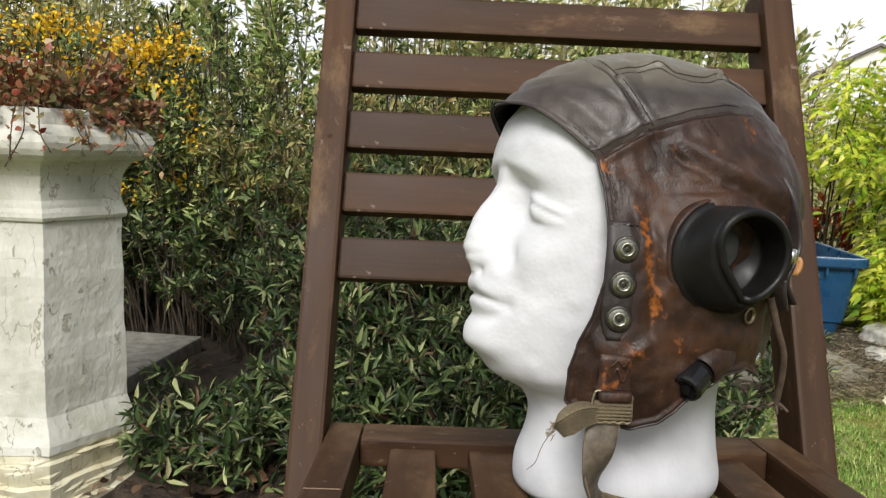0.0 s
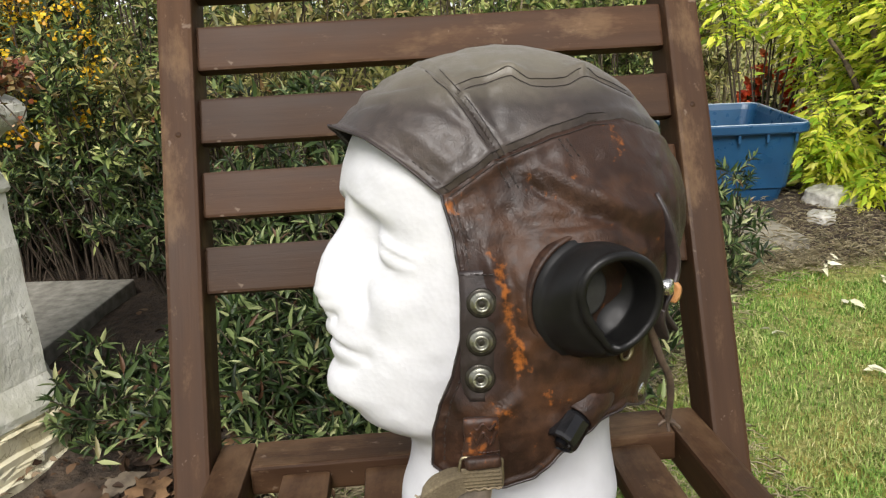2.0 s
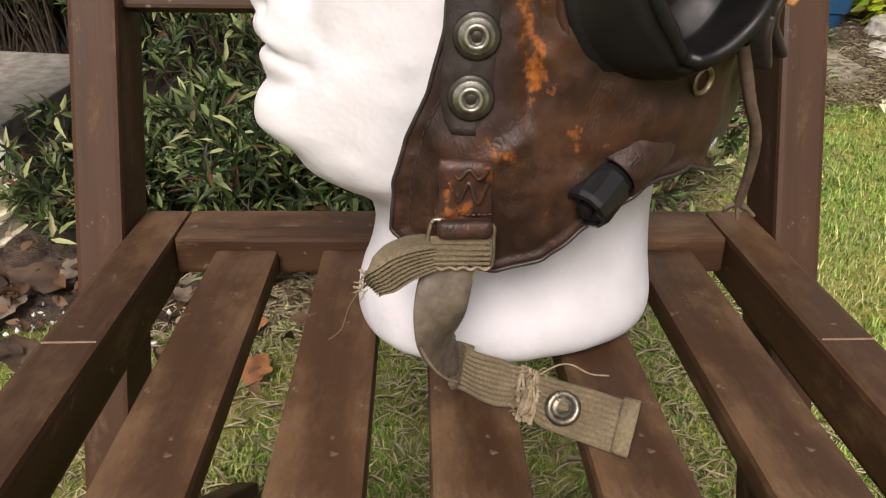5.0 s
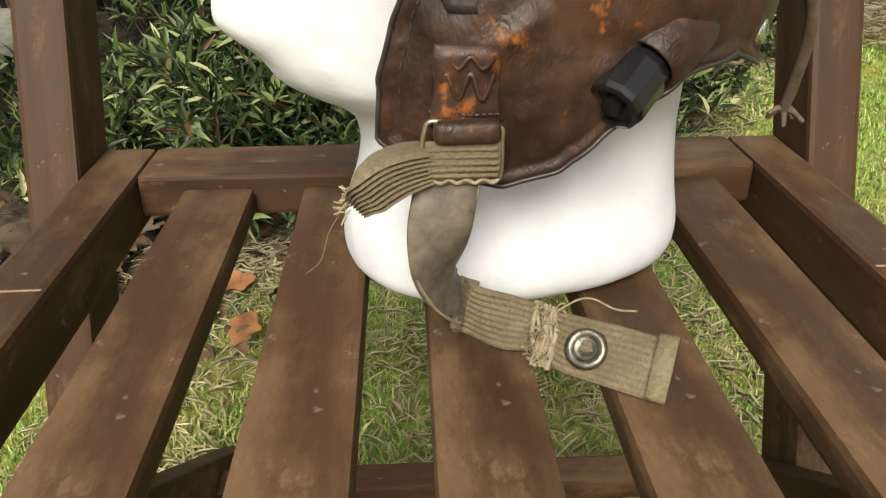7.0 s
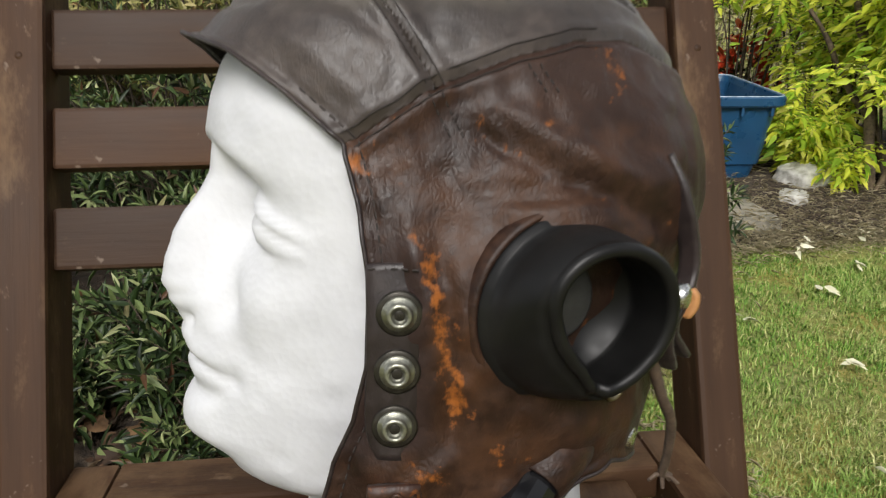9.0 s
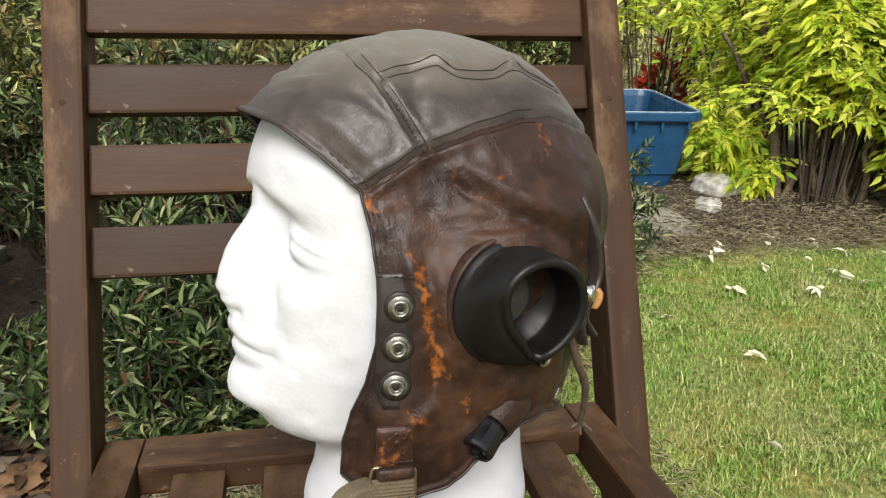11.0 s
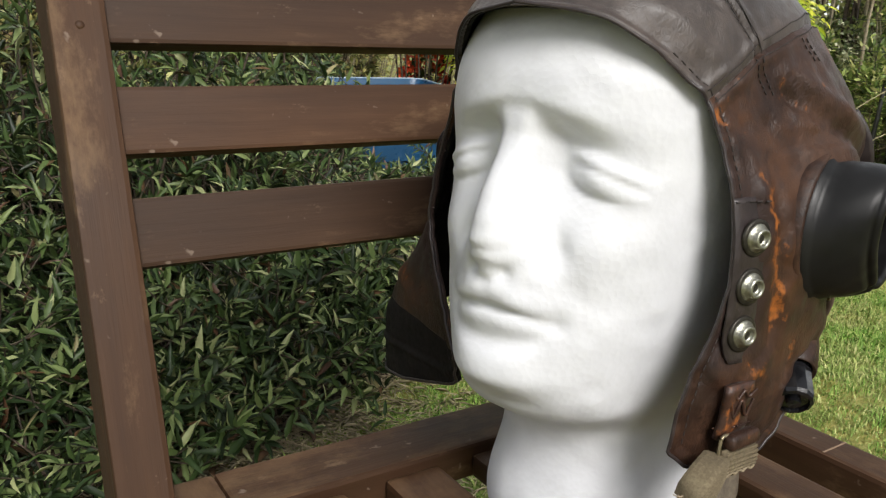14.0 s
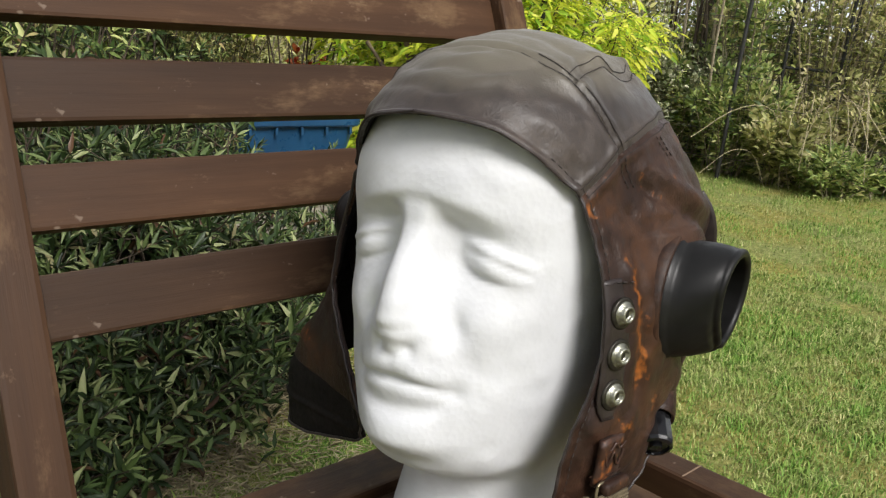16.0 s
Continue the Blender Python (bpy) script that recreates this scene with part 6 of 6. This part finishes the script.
def curled_leaf(rng, size):
    """One dry leaf: a lobed blade, buckled along and across."""
    n, m = 13, 7
    t, u = np.meshgrid(np.linspace(0, 1, n), np.linspace(-1, 1, m), indexing="ij")
    wide = 0.30 * np.sin(np.pi * np.clip(t, 0.01, 0.99)) ** 0.8 * (1 + 0.22 * np.sin(t * 17 + rng.uniform(0, 6)))
    cup, bow, twist = rng.uniform(-0.1, 0.35), rng.uniform(-0.1, 0.3), rng.uniform(-0.6, 0.6)
    p = np.stack([t - 0.5, u * wide, cup * np.abs(u * wide) + bow * np.sin(np.pi * t) * 0.4 + twist * u * wide * (t - 0.5)], -1).reshape(-1, 3)
    p[:, 2] += 0.05 * value_noise(p, 5, int(rng.integers(99))) + 0.02 * value_noise(p, 13, int(rng.integers(99)))
    p[:, 2] -= p[:, 2].min()
    i, j = np.meshgrid(np.arange(n - 1), np.arange(m - 1), indexing="ij")
    f = np.stack([i * m + j, (i + 1) * m + j, (i + 1) * m + j + 1, i * m + j + 1], -1).reshape(-1, 4)
    return p * size, f


def build_gravel():
    """Small white stones trodden into the soil beside the chair."""
    rng = np.random.default_rng(90)
    n = 130
    base = np.array([(1, 0, 0), (-1, 0, 0), (0, 1, 0), (0, -1, 0), (0, 0, 1), (0, 0, -1)], float)
    tri = np.array([(0, 2, 4), (2, 1, 4), (1, 3, 4), (3, 0, 4), (2, 0, 5), (1, 2, 5), (3, 1, 5), (0, 3, 5)])
    p = np.c_[rng.normal(-0.56, 0.09, n), rng.normal(0.43, 0.07, n), rng.uniform(0.012, 0.022, n)]
    v = p[:, None] + base[None] * rng.uniform(0.002, 0.0055, (n, 1, 3)) + rng.normal(0, 0.0006, (n, 6, 3))
    f = tri[None] + (np.arange(n) * 6)[:, None, None]
    ob = new("gravel", mesh_from("gravel", v.reshape(-1, 3), f.reshape(-1, 3), False))
    ob.data.materials.append(PEBBLE)
    tagged(ob, "small white gravel trodden into the soil", "gravel", kind="stuff")


def build_straw():
    """Dry cut blades lying along the edge of the bed and under the chair."""
    rng = np.random.default_rng(63)
    edge = np.array([(-0.32, 0.52), (-0.22, 0.60), (0.15, 0.70), (0.5, 0.92), (0.95, 1.55), (1.35, 1.62), (1.8, 1.60), (2.4, 1.70)])
    n = 12500
    k = rng.uniform(0, len(edge) - 1.001, n)
    i = k.astype(int)
    a = edge[i] + (edge[i + 1] - edge[i]) * (k - i)[:, None] + rng.normal(0, 0.055, (n, 2))
    a = np.concatenate([a, np.c_[rng.uniform(-0.45, 0.6, 10500), rng.uniform(-0.35, 0.7, 10500)]])
    n = len(a)
    bare = np.c_[rng.uniform(0.9, 2.6, 16000), rng.uniform(1.52, 2.45, 16000), rng.uniform(0.015, 0.078, 16000)]
    at = np.concatenate([np.c_[a, rng.uniform(0.006, 0.022, n)], bare])
    n = len(at)
    way = np.c_[rng.normal(0, 1, (n, 2)), rng.normal(0, 0.12, n)]
    v, f = leaf_arrays(at, way, rng.uniform(0.012, 0.04, n), 0.06, rng, 0.4)
    ob = new("dry_straw", mesh_from("dry_straw", v, f, True))
    ob.data.materials.append(STRAW)
    tagged(ob, "dry cut straw scattered on the grass and soil", "straw", kind="stuff")


def build_litter():
    rng = np.random.default_rng(31)
    n = 3000
    p = np.c_[rng.uniform(-1.2, 0.2, n), rng.uniform(0.28, 1.5, n)]
    dens = np.exp(-((p[:, 0] + 0.5) / 0.3) ** 2 - ((p[:, 1] - 0.6) / 0.26) ** 2) + 0.05 * (p[:, 1] > 0.85) + 0.14 * (p[:, 0] > -0.25) * (p[:, 1] > 0.58) * (p[:, 1] < 1.0)
    p = p[dens > rng.uniform(0, 1, n)]
    n = len(p)
    at = np.c_[p, 0.022 + 0.03 * step((p[:, 1] - 0.4) / 0.4) + rng.uniform(0, 0.02, n)]
    way = np.c_[rng.normal(0, 1, (n, 2)), rng.normal(0, 0.3, n)]
    v, f = leaf_arrays(at, way, rng.uniform(0.010, 0.034, n), 0.6, rng, 0.7, BROAD, BROAD_F)
    ob = new("leaf_litter", mesh_from("leaf_litter", v, f, True))
    ob.data.materials.append(DEAD)
    tagged(ob, "crumbled brown leaf scraps on the soil", "dead leaves", kind="stuff")
    # larger dry leaves lying singly beside and behind the chair
    places = ((-0.40, 0.64), (-0.38, 0.53), (-0.46, 0.55), (-0.33, 0.50), (-0.47, 0.72), (-0.35, 0.58), (-0.33, 0.44), (-0.32, 0.39), (-0.63, 0.50), (-0.52, 0.36), (-0.57, 0.40), (-0.50, 0.57), (-0.55, 0.60), (-0.44, 0.44), (-0.60, 0.57), (-0.42, 0.60), (-0.30, 0.57), (-0.53, 0.66), (-0.37, 0.69), (-0.66, 0.44), (-0.48, 0.49))
    for k, (x, y) in enumerate(places):
        v, f = curled_leaf(rng, rng.uniform(0.07, 0.125))
        ob = new("dry_leaf", mesh_from("dry_leaf", v, f, True))
        ob.data.materials.append((BROWN_LEAF, GREY_LEAF, TAN_LEAF, BROWN_LEAF, TAN_LEAF, GREY_LEAF, BROWN_LEAF)[k % 7])
        ob.matrix_world = pose(x, y, 0.022 + 0.03 * float(step(np.array((y - 0.42) / 0.3))), rng.uniform(-9, 9), rng.uniform(-9, 9), rng.uniform(0, 360))
        tagged(ob, ("curled brown dead leaf", "bleached grey dead leaf", "curled tan dead leaf")[(0, 1, 2, 0, 2, 1, 0)[k % 7]] + " lying on the soil", "leaf", "dry leaves")
    for x, y, a in ((-0.24, 0.36, 75), (-0.27, 0.46, 20)):
        v, f = curled_leaf(rng, 0.062)
        ob = new("dry_leaf", mesh_from("dry_leaf", v, f, True))
        ob.data.materials.append(ORANGE_LEAF)
        ob.matrix_world = pose(x, y, 0.026, 8, -6, a)
        tagged(ob, "orange-brown dead leaf lying in the grass under the chair", "leaf", "dry leaves")
    spots = ((0.84, 1.07), (1.22, 1.52), (1.18, 1.48), (1.27, 1.55), (1.42, 1.53), (1.30, 1.38), (1.12, 1.22), (0.93, 1.40), (1.47, 1.42), (1.35, 1.19), (0.80, 1.11), (1.56, 1.70), (1.61, 1.57), (1.50, 1.30), (1.54, 1.20), (1.80, 1.35), (1.75, 1.42), (1.64, 1.46), (0.95, 0.85), (0.78, 0.51), (1.75, 1.2), (0.41, 0.15), (2.1, 0.95), (2.6, 0.3), (1.38, 1.60), (1.48, 1.62), (2.0, 1.55), (2.3, 1.3))
    for k, (x, y) in enumerate(spots):
        m = 5 if k % 4 == 1 else 3 if k % 3 == 0 else 1
        at = np.c_[np.zeros((m, 2)), np.full(m, 0.022)] + rng.normal(0, 0.004, (m, 3))
        way = np.c_[rng.normal(0, 1, (m, 2)), rng.normal(0, 0.1, m)]
        v, f = leaf_arrays(at, way, rng.uniform(0.028, 0.047, m), 0.34, rng, 0.5)
        ob = new("fallen_leaf", mesh_from("fallen_leaf", v, f, True))
        ob.data.materials.append(PALE)
        ob.location = (x, y, 0)
        tagged(ob, "pale cream fallen leaf lying on the lawn", "leaf", "fallen leaves")


# ---- pillar, slab, tub, stones, house ----
def hexagon_ring(r, z):
    """Eight points along each side of a hexagon."""
    out = []
    for k in range(6):
        a, b = k * math.pi / 3, (k + 1) * math.pi / 3
        for j in range(8):
            t = j / 8
            out.append((r * (math.cos(a) * (1 - t) + math.cos(b) * t), r * (math.sin(a) * (1 - t) + math.sin(b) * t), z))
    return out


def build_pillar():
    pillar = thing("garden_pillar", "flaking white painted hexagonal garden pillar with yellowed base", "pillar", Matrix.Translation((-0.880, 0.757, 0)))

    def body(name, rows, material, label, rough=0.003, ledges=0.0):
        v = np.array([q for r, z in rows for q in hexagon_ring(r, z)])
        if ledges:
            wave = v[:, 2] + 0.010 * value_noise(v * (1, 1, 0.2), 9, 12) + 0.35 * 0.02 * value_noise(v * (1, 1, 0.3), 30, 13)
            out = ledges * (np.mod(wave, 0.041) / 0.041 - 0.5) + 0.5 * ledges * (value_noise(v * (1, 1, 2), 22, 15) > 0.05)
            v[:, :2] *= (1 + out / np.hypot(v[:, 0], v[:, 1]))[:, None]
        v = v + rough * np.c_[value_noise(v, 14, 3), value_noise(v, 14, 5), 0.4 * value_noise(v, 14, 7)]
        f = grid_faces(len(rows), 48)
        return part(name, mesh_from(name, v, f, False), material, pillar, label)
    fine = lambda rows: [(np.interp(z, [q[1] for q in rows], [q[0] for q in rows]), z) for z in np.linspace(rows[0][1], rows[-1][1], 40)]
    body("base", fine([(0.193, -0.03), (0.191, 0.05), (0.188, 0.10), (0.184, 0.135)]), BRICKY, "yellowish crumbling masonry foot", 0.010, 0.010)
    body("plinth_moulding", [(0.180, 0.128), (0.188, 0.135), (0.188, 0.15), (0.182, 0.165), (0.174, 0.185), (0.168, 0.20)], PLASTER, "", 0.004)
    body("shaft", fine([(0.168, 0.195), (0.165, 0.30), (0.163, 0.545)]), PLASTER, "flaking white painted shaft", 0.0025, 0.0008)
    body("ring_moulding", [(0.162, 0.540), (0.170, 0.544), (0.173, 0.550), (0.171, 0.558), (0.166, 0.565), (0.164, 0.572), (0.161, 0.578)], PLASTER, "", 0.002)
    body("neck", [(0.161, 0.576), (0.160, 0.60), (0.163, 0.62), (0.172, 0.636), (0.183, 0.645), (0.190, 0.65)], PLASTER, "", 0.002)
    body("cap", [(0.184, 0.646), (0.205, 0.650), (0.217, 0.657), (0.224, 0.667), (0.226, 0.678), (0.222, 0.690), (0.210, 0.699), (0.194, 0.704), (0.180, 0.708), (0.178, 0.728), (0.175, 0.735), (0.155, 0.735), (0.15, 0.72), (0.001, 0.72)], PLASTER, "rounded white cap", 0.0025)
    rng = np.random.default_rng(41)
    # stonecrop growing in the top and trailing over the edge
    plant = thing("stonecrop", "reddening stonecrop plant spilling over the pillar top", "plant", Matrix.Translation((-0.880, 0.757, 0.722)))
    at, way, size = [], [], []
    runners = []
    for k in range(150):
        a, r = rng.uniform(0, 6.28), 0.17 * math.sqrt(rng.uniform())
        h = rng.uniform(0.03, 0.12)
        foot = np.array([math.cos(a) * r, math.sin(a) * r, 0])
        top = foot + np.array([math.cos(a) * 0.05, math.sin(a) * 0.05, h])
        if r > 0.14:
            top = foot + np.array([math.cos(a) * 0.06, math.sin(a) * 0.06, rng.uniform(-0.02, 0.04)])
        runners.append(tube_arrays(np.array([foot, (foot + top) / 2 + (0, 0, 0.01), top]), 0.0014, 4))
        m = 26
        t = rng.uniform(0.2, 1, m)[:, None]
        at.append(foot * (1 - t) + top * t + rng.normal(0, 0.007, (m, 3)))
        way.append(rng.normal(0, 1, (m, 3)) + (0, 0, 0.5))
        size.append(rng.uniform(0.010, 0.020, m))
    for k in range(16):
        a = rng.uniform(-1.9, 0.3)
        e = np.array([math.cos(a), math.sin(a), 0])
        pts = smooth_path([e * 0.16 + (0, 0, 0.02), e * 0.20 + (0, 0, 0.005), e * 0.232 + (0, 0, -0.03), e * 0.236 + np.array([rng.normal(0, 0.02), 0, -rng.uniform(0.04, 0.09)])], 12)
        runners.append(tube_arrays(pts, 0.0012, 4))
        m = 9
        at.append(pts[-m:] + rng.normal(0, 0.004, (m, 3)))
        way.append(rng.normal(0, 1, (m, 3)))
        size.append(rng.uniform(0.008, 0.016, m))
    twigs("branchwork", join_meshes("branchwork", runners), BARK, plant)
    v, f = leaf_arrays(np.concatenate(at), np.concatenate(way), np.concatenate(size), 0.75, rng, 0.8)
    twigs("leafage", mesh_from("leafage", v, f, True), SEDUM, plant)
    big = thing("broad_leaf_plant", "broad dark green leaf hanging over the pillar", "leaf", Matrix.Translation((-0.90, 0.66, 0.72)))
    v, f = leaf_arrays(np.array([(-0.09, 0.0, 0.245), (-0.10, 0.03, 0.24)]), np.array([(0.9, -0.2, -0.16), (0.5, -0.8, 0.1)]), np.array([0.16, 0.15]), 0.5, rng, 0.1)
    part("blade", mesh_from("blade", v, f, True), SHRUB, big)
    part("stalk", tube_mesh("stalk", smooth_path([(-0.04, 0.02, 0), (-0.09, 0.02, 0.12), (-0.09, 0.0, 0.245)], 14), 0.003, 6), BARK, big)


def build_flowers():
    """A yellow-flowered bush behind the pillar."""
    def bloom(ob, rng, lines):
        at = np.concatenate([l[-1] + rng.normal(0, 0.038, (100, 3)) * (1, 1, 0.6) for l in lines])
        v, f = leaf_arrays(at, rng.normal(0, 1, at.shape) + (0, 0, 0.4), rng.uniform(0.009, 0.018, len(at)), 0.9, rng, 0.8)
        twigs("blossom", mesh_from("blossom", v, f, True), YELLOW, ob, "small bright yellow flower clusters")
    for k, (x, y, h) in enumerate(((-1.28, 1.92, 1.10), (-1.08, 2.0, 1.06), (-1.55, 2.0, 1.14), (-1.85, 1.9, 1.10))):
        shrub("flowering_shrub", "shrub with clusters of small yellow flowers", (x, y, 0), 22, h, 0.26, 0.04, 0.3, 76, SHRUB, 600 + k, low=0.04, extra=bloom, group="flowering shrubs")
    rng = np.random.default_rng(77)
    ob = thing("red_flowers", "bright orange-red flowering plant behind the blue tub", "flowers", Matrix.Translation((1.70, 2.96, 0)))
    lines = stems(rng, (0, 0, 0), 9, 0.46, 0.12) + stems(rng, (0.03, -0.22, 0), 5, 0.24, 0.09)
    twigs("branchwork", join_meshes("branchwork", [tube_arrays(l, 0.002, 4) for l in lines]), BARK, ob)
    at = np.concatenate([l[-2:].repeat(13, 0) + rng.normal(0, 0.022, (26, 3)) for l in lines])
    v, f = leaf_arrays(at, rng.normal(0, 1, at.shape) + (0, 0, 0.5), rng.uniform(0.022, 0.048, len(at)), 0.75, rng, 0.6, BROAD, BROAD_F)
    twigs("blossom", mesh_from("blossom", v, f, True), RED, ob)
    at = np.concatenate([l[2:8].repeat(3, 0) + rng.normal(0, 0.015, (18, 3)) for l in lines])
    v, f = leaf_arrays(at, rng.normal(0, 1, at.shape) + (0, 0, 0.2), rng.uniform(0.04, 0.07, len(at)), 0.45, rng, 0.6)
    twigs("foliage", mesh_from("foliage", v, f, True), SHRUB, ob)


def rounded_rect(w, d, r, z, seg=6):
    out = []
    for cx, cy, a0 in ((w - r, d - r, 0), (-w + r, d - r, 90), (-w + r, -d + r, 180), (w - r, -d + r, 270)):
        for k in range(seg + 1):
            a = radians(a0 + 90 * k / seg)
            out.append((cx + r * math.cos(a), cy + r * math.sin(a), z))
    return out


def build_tub():
    tub = thing("storage_tub", "deep blue plastic tub with a pale rim on the soil", "tub", pose(1.22, 2.38, 0.03, 0, 0, -6))
    w, d = 0.255, 0.30
    rows = [(-0.092, -0.092, 0.03, 0.004), (-0.080, -0.080, 0.035, 0.0), (-0.076, -0.076, 0.04, 0.006), (-0.060, -0.060, 0.04, 0.078), (-0.052, -0.052, 0.04, 0.082), (-0.022, -0.022, 0.045, 0.285), (-0.004, -0.004, 0.05, 0.288), (0.0, 0.0, 0.05, 0.294),
            (0.0, 0.0, 0.05, 0.318), (-0.004, -0.004, 0.05, 0.323), (-0.017, -0.017, 0.045, 0.320), (-0.024, -0.024, 0.045, 0.30), (-0.075, -0.075, 0.04, 0.02), (-0.13, -0.13, 0.03, 0.012)]
    v = np.array([q for a, b, r, z in rows for q in rounded_rect(w + a, d + b, r, z)])
    part("body", mesh_from("body", v, grid_faces(len(rows), 28), False), BLUE, tub, "blue plastic body")
    caps = bmesh.new()
    caps.faces.new([caps.verts.new(q) for q in rounded_rect(w - 0.13, d - 0.13, 0.03, 0.012)])
    part("floor", caps, BLUE, tub, "", False)
    # the rim's pale wear, with its white highlight painted in
    edge = rounded_rect(w - 0.008, d - 0.008, 0.047, 0.3225)
    part("rim_edge", tube_mesh("rim_edge", edge + edge[:2], 0.0032, 6), RIM, tub, "pale edge of the rim, worn and with a painted highlight")
    for sx in (-1, 1):
        h = box_bm((0.02, 0.12, 0.03), 0.006)
        part("grip", h, BLUE, tub, "", False).matrix_basis = Matrix.Translation((sx * (w + 0.002), 0, 0.306))
    for k in range(5):
        part("rib", box_bm((0.010, 0.012, 0.030), 0.003), BLUE, tub, "", False).matrix_basis = Matrix.Translation((-0.2 + 0.1 * k, -d + 0.012, 0.272))


def stone(name, size, place, turn, material, label, seed):
    bm = bmesh.new()
    bmesh.ops.create_cube(bm, size=1)
    bmesh.ops.subdivide_edges(bm, edges=bm.edges[:], cuts=11, use_grid_fill=True)
    p = np.array([v.co for v in bm.verts])
    n = unit(p)
    q = p * 0.45 + n * 0.27
    q = q * size + 0.035 * min(size) * 6 * 0.25 * np.c_[value_noise(p, 3, seed), value_noise(p, 3, seed + 1), value_noise(p, 3, seed + 2)] * 0.6 + 0.05 * min(size) * np.c_[value_noise(p, 9, seed), value_noise(p, 9, seed + 1), value_noise(p, 9, seed + 2)]
    for v, c in zip(bm.verts, q):
        v.co = c
    me = bpy.data.meshes.new(name)
    bm.to_mesh(me)
    bm.free()
    for poly in me.polygons:
        poly.use_smooth = True
    me.materials.append(material)
    ob = new(name, me)
    ob.matrix_world = pose(*place, 0, 0, turn)
    return tagged(ob, label, "stone", "edging stones")


def build_stones():
    stone("edging_stone", (0.22, 0.16, 0.14), (1.55, 2.07, 0.05), 20, PALE_STONE, "rounded pale stone under the golden shrub", 9)
    ob = part("paving_slab", box_bm((0.46, 0.43, 0.05), 0.008), SLAB, None, "weathered pale concrete slab before the blue tub", False)
    ob.matrix_world = pose(1.005, 1.868, 0.036, 1.5, 0, 4)
    tagged(ob, "", "paving slab")
    stone("edging_stone", (0.13, 0.10, 0.08), (1.42, 1.92, 0.03), 60, PALE_STONE, "small pale stone at the lawn's edge", 14)
    slab = box_bm((0.62, 0.62, 0.055), 0.006)
    ob = part("paving_slab", slab, CONCRETE, None, "weathered grey concrete slab raised beside the pillar", False)
    ob.matrix_world = pose(-1.155, 1.33, 0.075, 0, 0, -8)
    tagged(ob, "", "paving slab")
    ob = part("paving_slab", box_bm((0.58, 0.58, 0.06), 0.006), CONCRETE, None, "weathered grey concrete slab under the upper one", False)
    ob.matrix_world = pose(-1.18, 1.35, 0.018, 0, 0, -6)
    tagged(ob, "", "paving slab")


def build_cloud():
    """White overcast low in the north, far beyond everything."""
    m, nt, b = mat("bright_cloud", 1.0)
    b.inputs["Base Color"].default_value = (0, 0, 0, 1)
    b.inputs["Emission Strength"].default_value = 1.0
    nt.links.new(ramp(nt, noise_tex(nt, coords(nt), 0.02, 5), (0.3, (0.80, 0.83, 0.88)), (0.7, (0.98, 0.99, 1.0))), b.inputs["Emission Color"])
    a = np.linspace(-0.2, np.pi + 0.2, 49)
    v = np.array([(160 * c * math.cos(t), 160 * c * math.sin(t), z) for z, c in ((-2, 1), (25, 1), (50, 0.97), (75, 0.9)) for t in a])
    f = [(r * 49 + k, r * 49 + k + 1, r * 49 + 50 + k, r * 49 + 49 + k) for r in range(3) for k in range(48)]
    ob = new("backdrop", mesh_from("backdrop", v, f, True))
    ob.data.materials.append(m)
    tagged(ob, "bright white overcast sky low over the garden", "sky", kind="structure")


def build_house():
    """A plain white gable end a long way off."""
    house = thing("house", "distant white rendered house with a grey tiled roof", "house", pose(20.3, 37.5, -0.9, 0, 0, -25))
    bm = bmesh.new()
    out = [(-4, -0.1), (4, -0.1), (4, 4.4), (0, 6.4), (-4, 4.4)]
    front = [bm.verts.new((x, -3.5, z)) for x, z in out]
    back = [bm.verts.new((x, 3.5, z)) for x, z in out]
    bm.faces.new(front)
    bm.faces.new(back[::-1])
    for k in range(5):
        bm.faces.new((front[k], back[k], back[(k + 1) % 5], front[(k + 1) % 5]))
    part("wall", bm, WHITE_WALL, house, "", False)
    for side in (-1, 1):
        slope = part("roof", box_bm((4.75, 7.4, 0.12), 0.01), ROOF, house, "", False)
        slope.matrix_basis = pose(side * 2.1, 0, 5.43, 0, side * 26.57, 0)


build_pillar()
build_tub()
build_stones()
build_house()
build_cloud()
build_border()
build_flowers()
build_golden()
build_hedge()
build_litter()
build_straw()
build_gravel()
build_grass()
